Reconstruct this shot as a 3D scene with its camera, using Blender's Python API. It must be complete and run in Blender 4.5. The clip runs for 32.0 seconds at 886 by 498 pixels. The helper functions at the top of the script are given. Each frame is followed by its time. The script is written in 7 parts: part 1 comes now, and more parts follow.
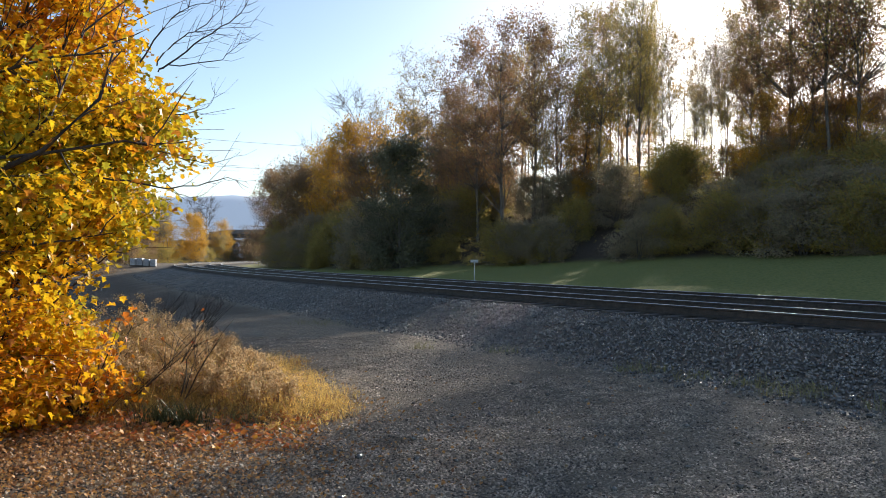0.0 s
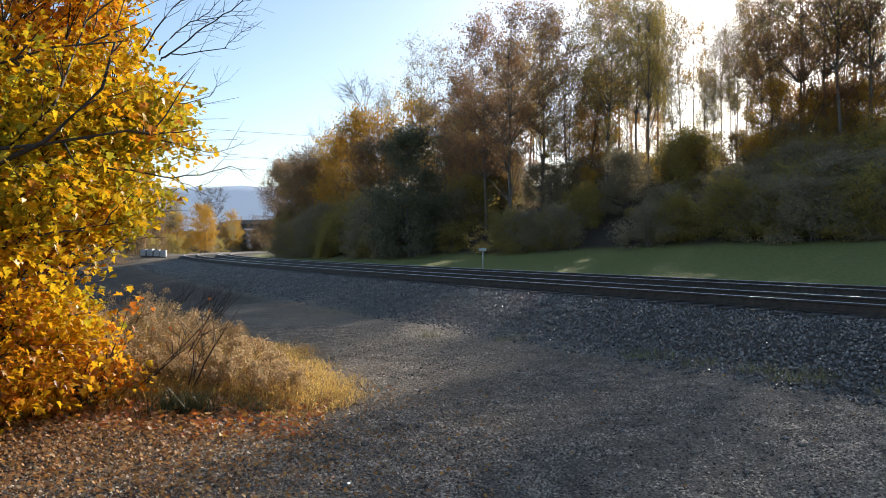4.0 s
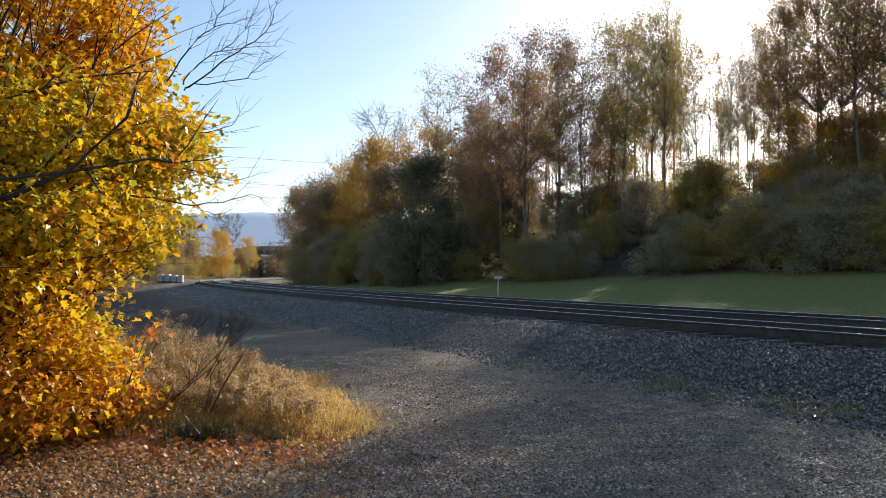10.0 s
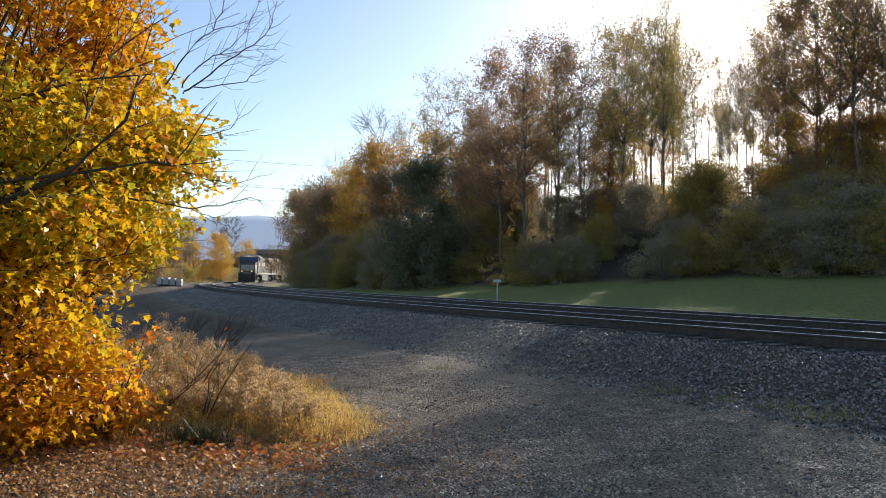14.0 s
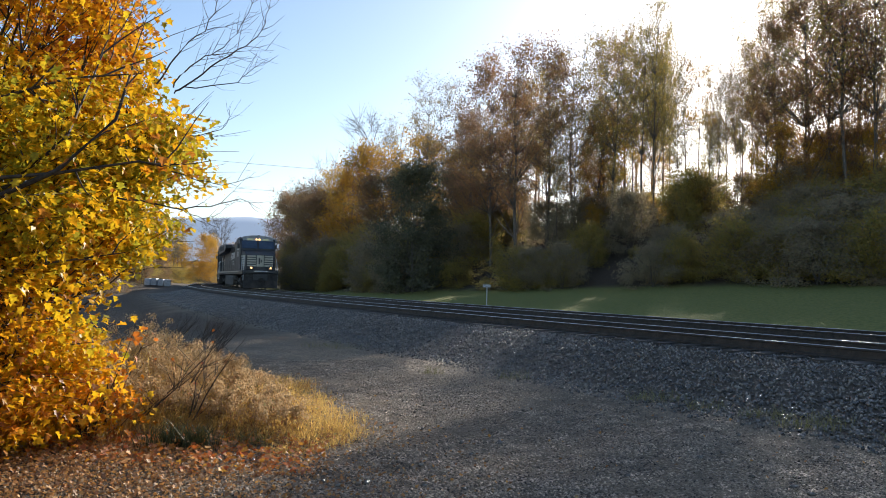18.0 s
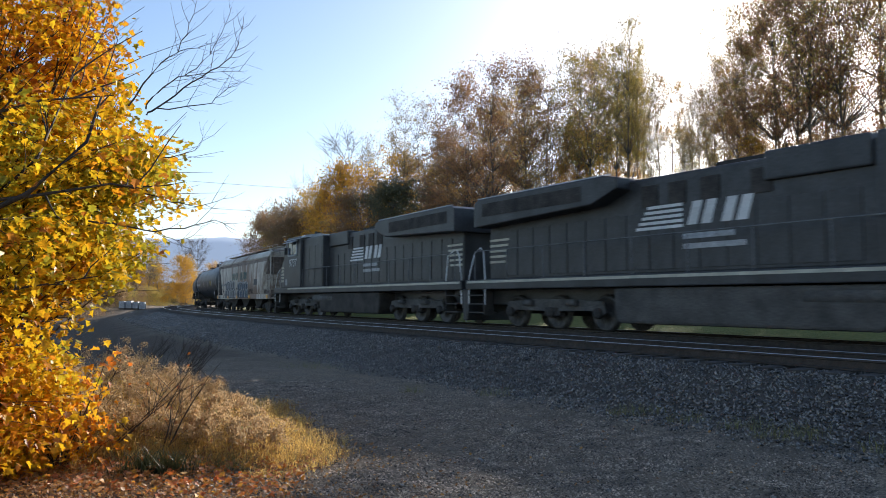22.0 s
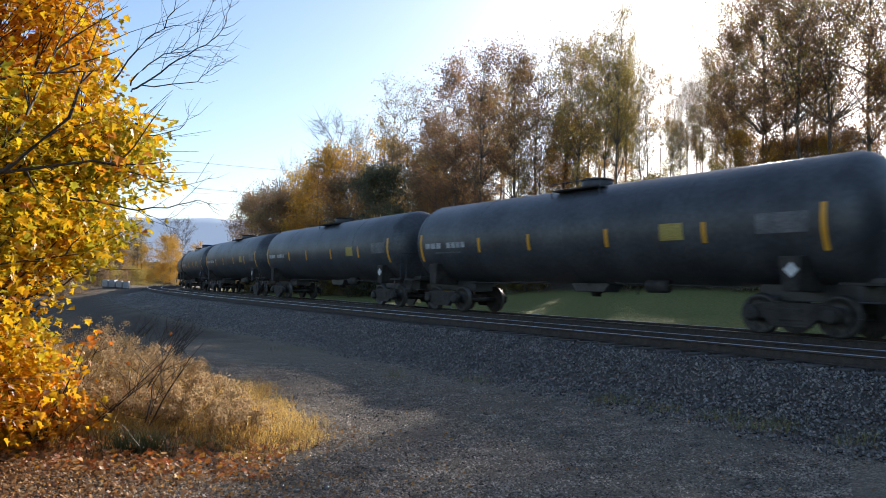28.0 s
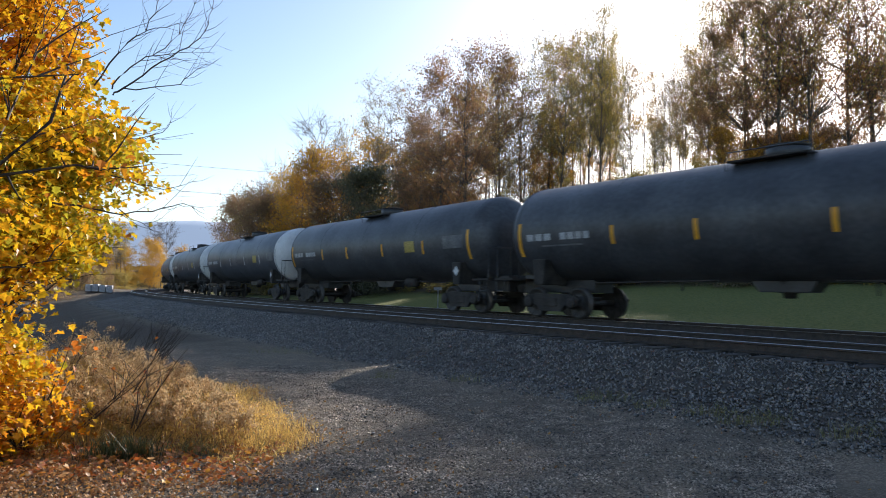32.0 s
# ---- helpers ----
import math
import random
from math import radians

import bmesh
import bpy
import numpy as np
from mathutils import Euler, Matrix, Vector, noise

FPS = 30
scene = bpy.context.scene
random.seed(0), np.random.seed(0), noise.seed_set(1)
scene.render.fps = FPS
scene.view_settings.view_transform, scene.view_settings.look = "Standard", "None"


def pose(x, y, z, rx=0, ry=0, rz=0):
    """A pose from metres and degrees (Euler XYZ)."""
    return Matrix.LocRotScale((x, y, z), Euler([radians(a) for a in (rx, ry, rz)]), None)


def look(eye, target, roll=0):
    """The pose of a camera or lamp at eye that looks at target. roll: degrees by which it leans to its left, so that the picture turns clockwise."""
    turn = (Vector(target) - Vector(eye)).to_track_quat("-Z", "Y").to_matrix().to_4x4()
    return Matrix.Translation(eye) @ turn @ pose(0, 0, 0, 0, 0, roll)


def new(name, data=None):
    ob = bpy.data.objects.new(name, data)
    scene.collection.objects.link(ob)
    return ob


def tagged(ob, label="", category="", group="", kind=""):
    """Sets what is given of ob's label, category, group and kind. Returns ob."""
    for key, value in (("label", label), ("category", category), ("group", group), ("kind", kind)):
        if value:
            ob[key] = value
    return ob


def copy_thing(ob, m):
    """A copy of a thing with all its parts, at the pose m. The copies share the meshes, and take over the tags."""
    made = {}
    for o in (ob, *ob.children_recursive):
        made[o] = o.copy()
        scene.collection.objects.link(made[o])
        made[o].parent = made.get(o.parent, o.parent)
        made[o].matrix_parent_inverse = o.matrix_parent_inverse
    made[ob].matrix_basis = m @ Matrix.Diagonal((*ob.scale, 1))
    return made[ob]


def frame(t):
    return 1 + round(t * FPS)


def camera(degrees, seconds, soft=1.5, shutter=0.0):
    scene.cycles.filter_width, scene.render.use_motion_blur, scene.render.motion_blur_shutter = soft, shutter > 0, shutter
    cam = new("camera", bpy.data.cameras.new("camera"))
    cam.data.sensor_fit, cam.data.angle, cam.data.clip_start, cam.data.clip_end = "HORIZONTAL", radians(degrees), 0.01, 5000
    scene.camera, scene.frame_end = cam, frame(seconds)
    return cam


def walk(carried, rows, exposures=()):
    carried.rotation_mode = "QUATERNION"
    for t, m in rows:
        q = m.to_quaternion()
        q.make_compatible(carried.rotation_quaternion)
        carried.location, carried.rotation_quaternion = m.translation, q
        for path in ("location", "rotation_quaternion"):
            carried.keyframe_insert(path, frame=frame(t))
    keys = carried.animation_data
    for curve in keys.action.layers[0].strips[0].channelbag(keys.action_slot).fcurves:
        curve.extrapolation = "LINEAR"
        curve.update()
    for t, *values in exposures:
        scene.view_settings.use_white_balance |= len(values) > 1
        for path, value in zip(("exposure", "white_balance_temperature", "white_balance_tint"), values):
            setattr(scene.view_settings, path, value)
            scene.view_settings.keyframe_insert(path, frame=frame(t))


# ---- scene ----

from math import sin, cos, pi, tan, atan2, hypot, sqrt


def aim(x, y, z, yaw, pitch, roll):
    """Camera pose: yaw to the right, pitch up and lean to its left, in degrees."""
    return pose(x, y, z, 90 + pitch, 0, -yaw) @ pose(0, 0, 0, 0, 0, roll)


# ---------------------------------------------------------------- camera
cam = camera(63.70, 32.0, soft=0.9, shutter=0.25)
EYE = 1.65
EXPO = 0.58
walk(cam, [(t, aim(x, y, z, a, b, c)) for t, x, y, z, a, b, c in (
    (0, -0.026, -0.012, 1.651, 2.72, 0.77, 0.43),
    (0.5, -0.028, -0.015, 1.654, 2.54, 0.88, 0.67),
    (1, -0.027, -0.016, 1.650, 2.31, 0.88, 0.69),
    (1.5, -0.032, -0.007, 1.653, 2.04, 0.78, 0.80),
    (2, -0.028, -0.009, 1.653, 1.66, 0.56, 0.86),
    (2.5, -0.018, -0.001, 1.653, 1.63, 0.57, 0.35),
    (3, 0.006, 0.001, 1.649, 1.83, 0.38, 0.41),
    (3.5, 0.019, -0.002, 1.641, 1.90, -0.33, -0.23),
    (5.5, -0.015, 0.014, 1.649, 2.48, 0.91, 1.57),
    (6, -0.013, 0.008, 1.653, 2.23, 0.84, 1.72),
    (6.5, -0.010, -0.001, 1.651, 1.47, 0.55, 2.24),
    (7, -0.001, -0.002, 1.655, 1.86, -0.42, 0.60),
    (7.5, -0.002, 0.004, 1.656, 1.45, -0.51, 0.06),
    (8, -0.020, -0.000, 1.649, 2.94, -0.99, -1.08),
    (8.5, -0.019, 0.002, 1.654, 3.26, -0.82, -0.43),
    (9, -0.008, 0.000, 1.664, 1.82, 0.30, -0.46),
    (9.5, -0.003, 0.005, 1.661, 0.81, 0.14, -1.20),
    (10, -0.013, 0.006, 1.652, 0.80, 2.06, 0.46),
    (10.5, 0.003, -0.006, 1.650, 0.98, 2.49, -0.49),
    (11, 0.000, -0.002, 1.656, 0.57, 2.43, -0.04),
    (11.5, -0.001, 0.003, 1.654, 0.22, 2.33, 0.08),
    (12, 0.000, 0.000, 1.650, 0.00, 2.31, 0.32),
    (12.5, -0.001, 0.007, 1.648, -0.04, 2.20, 0.32),
    (13, -0.000, 0.005, 1.647, 0.33, 2.07, 0.57),
    (13.5, -0.009, 0.010, 1.649, 0.89, 2.09, 0.62),
    (14, -0.009, 0.009, 1.651, 0.86, 2.34, 0.51),
    (14.5, -0.006, 0.010, 1.651, 0.80, 2.44, 0.31),
    (16.5, -0.009, 0.015, 1.651, 1.26, 2.75, 0.93),
    (17, -0.006, 0.005, 1.652, 1.58, 2.90, 1.03),
    (17.5, -0.000, 0.006, 1.648, 1.54, 2.80, 1.30),
    (18, -0.010, 0.016, 1.651, 1.65, 2.70, 1.27),
    (18.5, -0.014, 0.010, 1.652, 1.58, 2.89, 1.78),
    (19, -0.010, 0.016, 1.649, 2.40, 3.48, 1.24),
    (19.5, -0.002, 0.017, 1.649, 2.89, 3.71, 0.50),
    (20, -0.000, 0.017, 1.655, 3.49, 3.79, 0.58),
    (20.5, 0.001, 0.029, 1.653, 3.62, 3.99, 0.48),
    (21, -0.000, 0.024, 1.659, 3.58, 4.02, 0.19),
    (21.5, -0.003, 0.030, 1.655, 3.48, 4.09, 0.20),
    (22, 0.000, 0.022, 1.659, 3.37, 4.09, 0.20),
    (22.5, -0.000, 0.023, 1.653, 3.37, 4.09, 0.17),
    (23, 0.000, 0.027, 1.652, 3.49, 4.08, 0.23),
    (23.5, -0.000, 0.029, 1.652, 3.67, 4.03, 0.21),
    (24, 0.002, 0.028, 1.651, 3.83, 4.01, 0.50),
    (24.5, 0.003, 0.032, 1.653, 3.96, 3.85, 0.31),
    (25, 0.008, 0.026, 1.654, 4.26, 3.62, 0.74),
    (25.5, 0.008, 0.033, 1.655, 4.68, 3.59, 0.94),
    (27.5, 0.010, 0.028, 1.658, 4.41, 3.07, 1.32),
    (28, 0.014, 0.030, 1.658, 4.44, 2.99, 1.48),
    (28.5, 0.016, 0.032, 1.659, 4.74, 2.89, 1.48),
    (29, 0.019, 0.037, 1.657, 5.18, 2.72, 1.53),
    (29.5, 0.017, 0.035, 1.658, 5.29, 2.60, 1.35),
    (30, 0.016, 0.035, 1.658, 5.54, 2.48, 1.12),
    (30.5, 0.017, 0.035, 1.657, 5.69, 2.53, 0.99),
    (31, 0.008, 0.026, 1.662, 5.78, 2.64, 0.57),
    (31.5, 0.009, 0.021, 1.663, 5.64, 2.89, 0.44),
    (32, 0.011, 0.021, 1.662, 5.57, 2.99, 0.68),
)], exposures=((0, EXPO, 6300, 10), (16, EXPO, 6300, 10), (22, EXPO + 0.05, 6150, 12), (32, EXPO + 0.05, 6150, 12)))

# ---------------------------------------------------------------- light
SUN_AZ, SUN_EL = 28.5, 21.0
sun_way = Vector((sin(radians(SUN_AZ)) * cos(radians(SUN_EL)), cos(radians(SUN_AZ)) * cos(radians(SUN_EL)), sin(radians(SUN_EL))))
world = bpy.data.worlds.new("world")
scene.world = world
world.use_nodes = True
sky = world.node_tree.nodes.new("ShaderNodeTexSky")
sky.sky_type, sky.sun_disc = "NISHITA", False
sky.sun_elevation, sky.sun_rotation = radians(SUN_EL), radians(SUN_AZ)
sky.air_density, sky.dust_density, sky.ozone_density = 1.0, 0.6, 1.5
world.node_tree.links.new(sky.outputs[0], world.node_tree.nodes["Background"].inputs[0])
world.node_tree.nodes["Background"].inputs[1].default_value = 0.12
sun = new("sun", bpy.data.lights.new("sun", "SUN"))
sun.data.energy, sun.data.angle, sun.data.color = 5.0, radians(0.55), (1.0, 0.9, 0.75)
sun.matrix_world = look((40, 70, 60), Vector((40, 70, 60)) - sun_way)

# ---------------------------------------------------------------- materials
def links(tree, a, b):
    tree.links.new(a, b)


def material(name, dark, light, scale=6.0, rough=0.7, metal=0.0, fine=60.0, bump=0.25, spec=0.5, vary=0.0, speck=0.35,
             through_light=0.0, island=False, gap=0.01):
    """Procedural surface: two scales of noise between two colours, fine relief, and per-piece variation."""
    m = bpy.data.materials.new(name)
    m.use_nodes = True
    t = m.node_tree
    n = t.nodes
    p = n["Principled BSDF"]
    co = n.new("ShaderNodeTexCoord")
    big, small = n.new("ShaderNodeTexNoise"), n.new("ShaderNodeTexNoise")
    big.inputs["Scale"].default_value, big.inputs["Detail"].default_value = scale, 5
    small.inputs["Scale"].default_value, small.inputs["Detail"].default_value = fine, 3
    for k in (big, small):
        links(t, co.outputs["Object"], k.inputs["Vector"])
    ramp = n.new("ShaderNodeValToRGB")
    ramp.color_ramp.elements[0].position, ramp.color_ramp.elements[1].position = 0.32, 0.68
    ramp.color_ramp.elements[0].color, ramp.color_ramp.elements[1].color = (*dark, 1), (*light, 1)
    links(t, big.outputs["Fac"], ramp.inputs[0])
    value = n.new("ShaderNodeMapRange")
    value.inputs["From Min"].default_value, value.inputs["From Max"].default_value = 0.3, 0.7
    value.inputs["To Min"].default_value, value.inputs["To Max"].default_value = 1 - speck, 1 + speck
    links(t, small.outputs["Fac"], value.inputs["Value"])
    hsv = n.new("ShaderNodeHueSaturation")
    links(t, ramp.outputs[0], hsv.inputs["Color"])
    last = value.outputs[0]
    if vary:
        src = n.new("ShaderNodeNewGeometry").outputs["Random Per Island"] if island else n.new("ShaderNodeObjectInfo").outputs["Random"]
        mr, mul = n.new("ShaderNodeMapRange"), n.new("ShaderNodeMath")
        mr.inputs["To Min"].default_value, mr.inputs["To Max"].default_value = 1 - vary, 1 + vary
        mul.operation = "MULTIPLY"
        links(t, src, mr.inputs["Value"])
        links(t, mr.outputs[0], mul.inputs[0])
        links(t, last, mul.inputs[1])
        last = mul.outputs[0]
    links(t, last, hsv.inputs["Value"])
    links(t, hsv.outputs[0], p.inputs["Base Color"])
    p.inputs["Roughness"].default_value, p.inputs["Metallic"].default_value = rough, metal
    p.inputs["Specular IOR Level"].default_value = spec
    if bump:
        b = n.new("ShaderNodeBump")
        b.inputs["Strength"].default_value, b.inputs["Distance"].default_value = bump, gap
        links(t, small.outputs["Fac"], b.inputs["Height"])
        links(t, b.outputs[0], p.inputs["Normal"])
    if through_light:
        tr, mix = n.new("ShaderNodeBsdfTranslucent"), n.new("ShaderNodeMixShader")
        mix.inputs[0].default_value = through_light
        links(t, hsv.outputs[0], tr.inputs["Color"])
        links(t, p.outputs[0], mix.inputs[1])
        links(t, tr.outputs[0], mix.inputs[2])
        links(t, mix.outputs[0], n["Material Output"].inputs["Surface"])
    return m


def foliage(name, colours, through_light=0.5, rough=0.55, island=True, patch=0.0):
    """Leaves: each leaf takes one of several colours, and lets light through."""
    m = bpy.data.materials.new(name)
    m.use_nodes = True
    t = m.node_tree
    n = t.nodes
    p = n["Principled BSDF"]
    src = n.new("ShaderNodeNewGeometry").outputs["Random Per Island"] if island else n.new("ShaderNodeObjectInfo").outputs["Random"]
    ramp = n.new("ShaderNodeValToRGB")
    ramp.color_ramp.interpolation = "LINEAR"
    while len(ramp.color_ramp.elements) < len(colours):
        ramp.color_ramp.elements.new(0.5)
    for i, c in enumerate(colours):
        ramp.color_ramp.elements[i].position = i / max(1, len(colours) - 1)
        ramp.color_ramp.elements[i].color = (*c, 1)
    if patch:
        # neighbouring leaves turn together
        reg, cor, mr2, add = n.new("ShaderNodeTexNoise"), n.new("ShaderNodeTexCoord"), n.new("ShaderNodeMapRange"), n.new("ShaderNodeMath")
        reg.inputs["Scale"].default_value, reg.inputs["Detail"].default_value = patch, 2
        links(t, cor.outputs["Object"], reg.inputs["Vector"])
        mr2.inputs["From Min"].default_value, mr2.inputs["From Max"].default_value = 0.35, 0.65
        mr2.inputs["To Min"].default_value, mr2.inputs["To Max"].default_value = -0.25, 0.5
        links(t, reg.outputs["Fac"], mr2.inputs["Value"])
        own = n.new("ShaderNodeMath")
        own.operation = "MULTIPLY"
        own.inputs[1].default_value = 0.6
        links(t, src, own.inputs[0])
        links(t, own.outputs[0], add.inputs[0])
        links(t, mr2.outputs[0], add.inputs[1])
        src = add.outputs[0]
    links(t, src, ramp.inputs[0])
    no, co = n.new("ShaderNodeTexNoise"), n.new("ShaderNodeTexCoord")
    no.inputs["Scale"].default_value = 35
    links(t, co.outputs["Object"], no.inputs["Vector"])
    mr, hsv = n.new("ShaderNodeMapRange"), n.new("ShaderNodeHueSaturation")
    mr.inputs["From Min"].default_value, mr.inputs["From Max"].default_value = 0.3, 0.7
    mr.inputs["To Min"].default_value, mr.inputs["To Max"].default_value = 0.7, 1.25
    links(t, no.outputs["Fac"], mr.inputs["Value"])
    links(t, mr.outputs[0], hsv.inputs["Value"])
    links(t, ramp.outputs[0], hsv.inputs["Color"])
    links(t, hsv.outputs[0], p.inputs["Base Color"])
    p.inputs["Roughness"].default_value = rough
    p.inputs["Specular IOR Level"].default_value = 0.3
    tr, mix = n.new("ShaderNodeBsdfTranslucent"), n.new("ShaderNodeMixShader")
    mix.inputs[0].default_value = through_light
    links(t, hsv.outputs[0], tr.inputs["Color"])
    links(t, p.outputs[0], mix.inputs[1])
    links(t, tr.outputs[0], mix.inputs[2])
    links(t, mix.outputs[0], n["Material Output"].inputs["Surface"])
    return m


def glow(name, colour, strength):
    m = bpy.data.materials.new(name)
    m.use_nodes = True
    p = m.node_tree.nodes["Principled BSDF"]
    p.inputs["Base Color"].default_value = (*colour, 1)
    p.inputs["Emission Color"].default_value = (*colour, 1)
    p.inputs["Emission Strength"].default_value = strength
    return m


M_STONE = material("ballast_stone", (0.054, 0.047, 0.04), (0.19, 0.165, 0.138), 3, 0.2, fine=40, bump=0.3, vary=0.9, island=True, spec=0.9)
M_PEBBLE = material("gravel_stone", (0.116, 0.092, 0.068), (0.43, 0.34, 0.25), 3, 0.6, fine=50, bump=0.3, vary=0.85, island=True, spec=0.4)
M_TIE = material("creosoted_wood", (0.04, 0.034, 0.03), (0.095, 0.08, 0.068), 3, 0.85, fine=45, bump=0.5, vary=0.3)
M_RAIL = material("rusty_rail", (0.045, 0.036, 0.03), (0.09, 0.07, 0.056), 8, 0.75, 0.2, fine=90, bump=0.3)
M_RAILTOP = material("polished_rail_head", (0.42, 0.42, 0.43), (0.62, 0.62, 0.62), 2, 0.28, 1.0, fine=120, bump=0.05, speck=0.15)
M_BARK = material("bark", (0.09, 0.075, 0.062), (0.23, 0.195, 0.165), 5, 0.9, fine=40, bump=0.8, gap=0.02)
M_TWIG = material("twig", (0.038, 0.028, 0.022), (0.09, 0.068, 0.053), 6, 0.85, fine=60, bump=0.3)
L_OAK = foliage("oak_leaf", ((0.22, 0.12, 0.08), (0.40, 0.21, 0.13), (0.38, 0.26, 0.11), (0.48, 0.28, 0.12)), 0.62)
L_PALE = foliage("pale_leaf", ((0.26, 0.22, 0.10), (0.45, 0.36, 0.15), (0.36, 0.24, 0.11)), 0.5)
L_GOLD = foliage("gold_leaf", ((0.48, 0.28, 0.06), (0.72, 0.45, 0.06), (0.60, 0.30, 0.05), (0.40, 0.31, 0.07)), 0.6)
L_GREEN = foliage("green_leaf", ((0.26, 0.26, 0.09), (0.44, 0.37, 0.11), (0.55, 0.40, 0.10), (0.42, 0.26, 0.09)), 0.62)
L_RUST = foliage("rust_leaf", ((0.21, 0.13, 0.08), (0.34, 0.19, 0.11), (0.31, 0.23, 0.12), (0.38, 0.28, 0.13)), 0.55)
L_CEDAR = foliage("cedar_leaf", ((0.11, 0.11, 0.07), (0.16, 0.155, 0.09), (0.22, 0.20, 0.11)), 0.45)
YELLOWS = ((0.40, 0.36, 0.03), (0.72, 0.50, 0.02), (0.80, 0.48, 0.015), (0.78, 0.40, 0.012), (0.68, 0.27, 0.015), (0.36, 0.14, 0.04))
L_SCRUB = foliage("scrub_leaf", ((0.30, 0.27, 0.18), (0.40, 0.34, 0.21), (0.33, 0.24, 0.17), (0.48, 0.39, 0.21)), 0.55)
L_MAPLE = foliage("maple_leaf", YELLOWS, 0.5, 0.42, patch=0.62)
L_MAPLE_PIECE = foliage("maple_leaf_piece", YELLOWS, 0.5, 0.42, island=False)
L_DRY = foliage("dry_leaf", ((0.22, 0.12, 0.07), (0.46, 0.23, 0.09), (0.64, 0.34, 0.10), (0.30, 0.17, 0.10), (0.50, 0.36, 0.2)), 0.35, 0.6)
L_STRAW = foliage("straw", ((0.34, 0.18, 0.06), (0.60, 0.39, 0.12), (0.86, 0.62, 0.20), (0.54, 0.31, 0.10), (0.78, 0.56, 0.15)), 0.6, 0.55, patch=2.2)
L_SEED = foliage("seed_head", ((0.46, 0.32, 0.17), (0.62, 0.46, 0.26), (0.44, 0.26, 0.11)), 0.5, 0.8)
L_TAWNY = foliage("tawny_leaf", ((0.40, 0.23, 0.09), (0.58, 0.32, 0.09), (0.50, 0.23, 0.08), (0.36, 0.27, 0.10)), 0.65)

# ---------------------------------------------------------------- plan of the line
SPACING, HALF_GAUGE = 4.0, 0.7525
SMIN, SMAX = -480.0, 400.0


def lay_out():
    """The far track's centre line: a spiral that straightens towards the near end. Tables of place and heading."""
    s = np.arange(-520.0, 440.1, 2.0)
    bend_rate = np.clip(0.003761 + -0.00003236 * (s - 100), 0, 0.0056) * (s > -80)
    i = int(np.argmin(abs(s - 100)))
    th = np.concatenate([[0], np.cumsum(bend_rate[1:] + bend_rate[:-1])])
    th += 0.35892 - th[i]
    x = np.concatenate([[0], np.cumsum(np.sin(th)[1:] + np.sin(th)[:-1])])
    y = -np.concatenate([[0], np.cumsum(np.cos(th)[1:] + np.cos(th)[:-1])])
    return s, x - x[i] + -18.3832, y - y[i] + 72.9697, th


LINE_S, LINE_X, LINE_Y, LINE_TH = lay_out()


def track_pts(s, l):
    th = np.interp(s, LINE_S, LINE_TH)
    return np.interp(s, LINE_S, LINE_X) - l * np.cos(th), np.interp(s, LINE_S, LINE_Y) - l * np.sin(th)


def track_xy(s, l):
    x, y = track_pts(s, l)
    return float(x), float(y)


def track_turn(s):
    return float(np.interp(s, LINE_S, LINE_TH))


def track_sl(x, y):
    """Distance along the far track and offset from it, positive towards the lot."""
    x, y = np.asarray(x, float), np.asarray(y, float)
    shape = x.shape
    x, y = x.ravel(), y.ravel()
    s, l = np.empty(len(x)), np.empty(len(x))
    for k in range(0, len(x), 4000):
        xx, yy = x[k:k + 4000], y[k:k + 4000]
        i = np.argmin((xx[:, None] - LINE_X) ** 2 + (yy[:, None] - LINE_Y) ** 2, axis=1)
        th = LINE_TH[i]
        along = (xx - LINE_X[i]) * np.sin(th) - (yy - LINE_Y[i]) * np.cos(th)
        ss = LINE_S[i] + along
        px, py = np.interp(ss, LINE_S, LINE_X), np.interp(ss, LINE_S, LINE_Y)
        th = np.interp(ss, LINE_S, LINE_TH)
        s[k:k + 4000], l[k:k + 4000] = ss, -(xx - px) * np.cos(th) - (yy - py) * np.sin(th)
    return s.reshape(shape), l.reshape(shape)


def rail_z(s):
    return EYE - 1.0145 + 0.000765 * np.clip(s, -150, 260)


def step(a, b, v):
    t = np.clip((v - a) / (b - a), 0, 1)
    return t * t * (3 - 2 * t)


def wobble(x, y, k):
    return (np.sin(x * 1.3 * k + 1.7) * np.cos(y * 1.1 * k - 0.6) + 0.6 * np.sin(x * 2.7 * k - y * 2.3 * k) + 0.4 * np.cos(y * 5.1 * k + x * 3.7 * k)) / 2


def wood_edge(s):
    """Offset from the far track at which the woods begin."""
    return -(4.8 + 14.0 * step(105, 168, s))


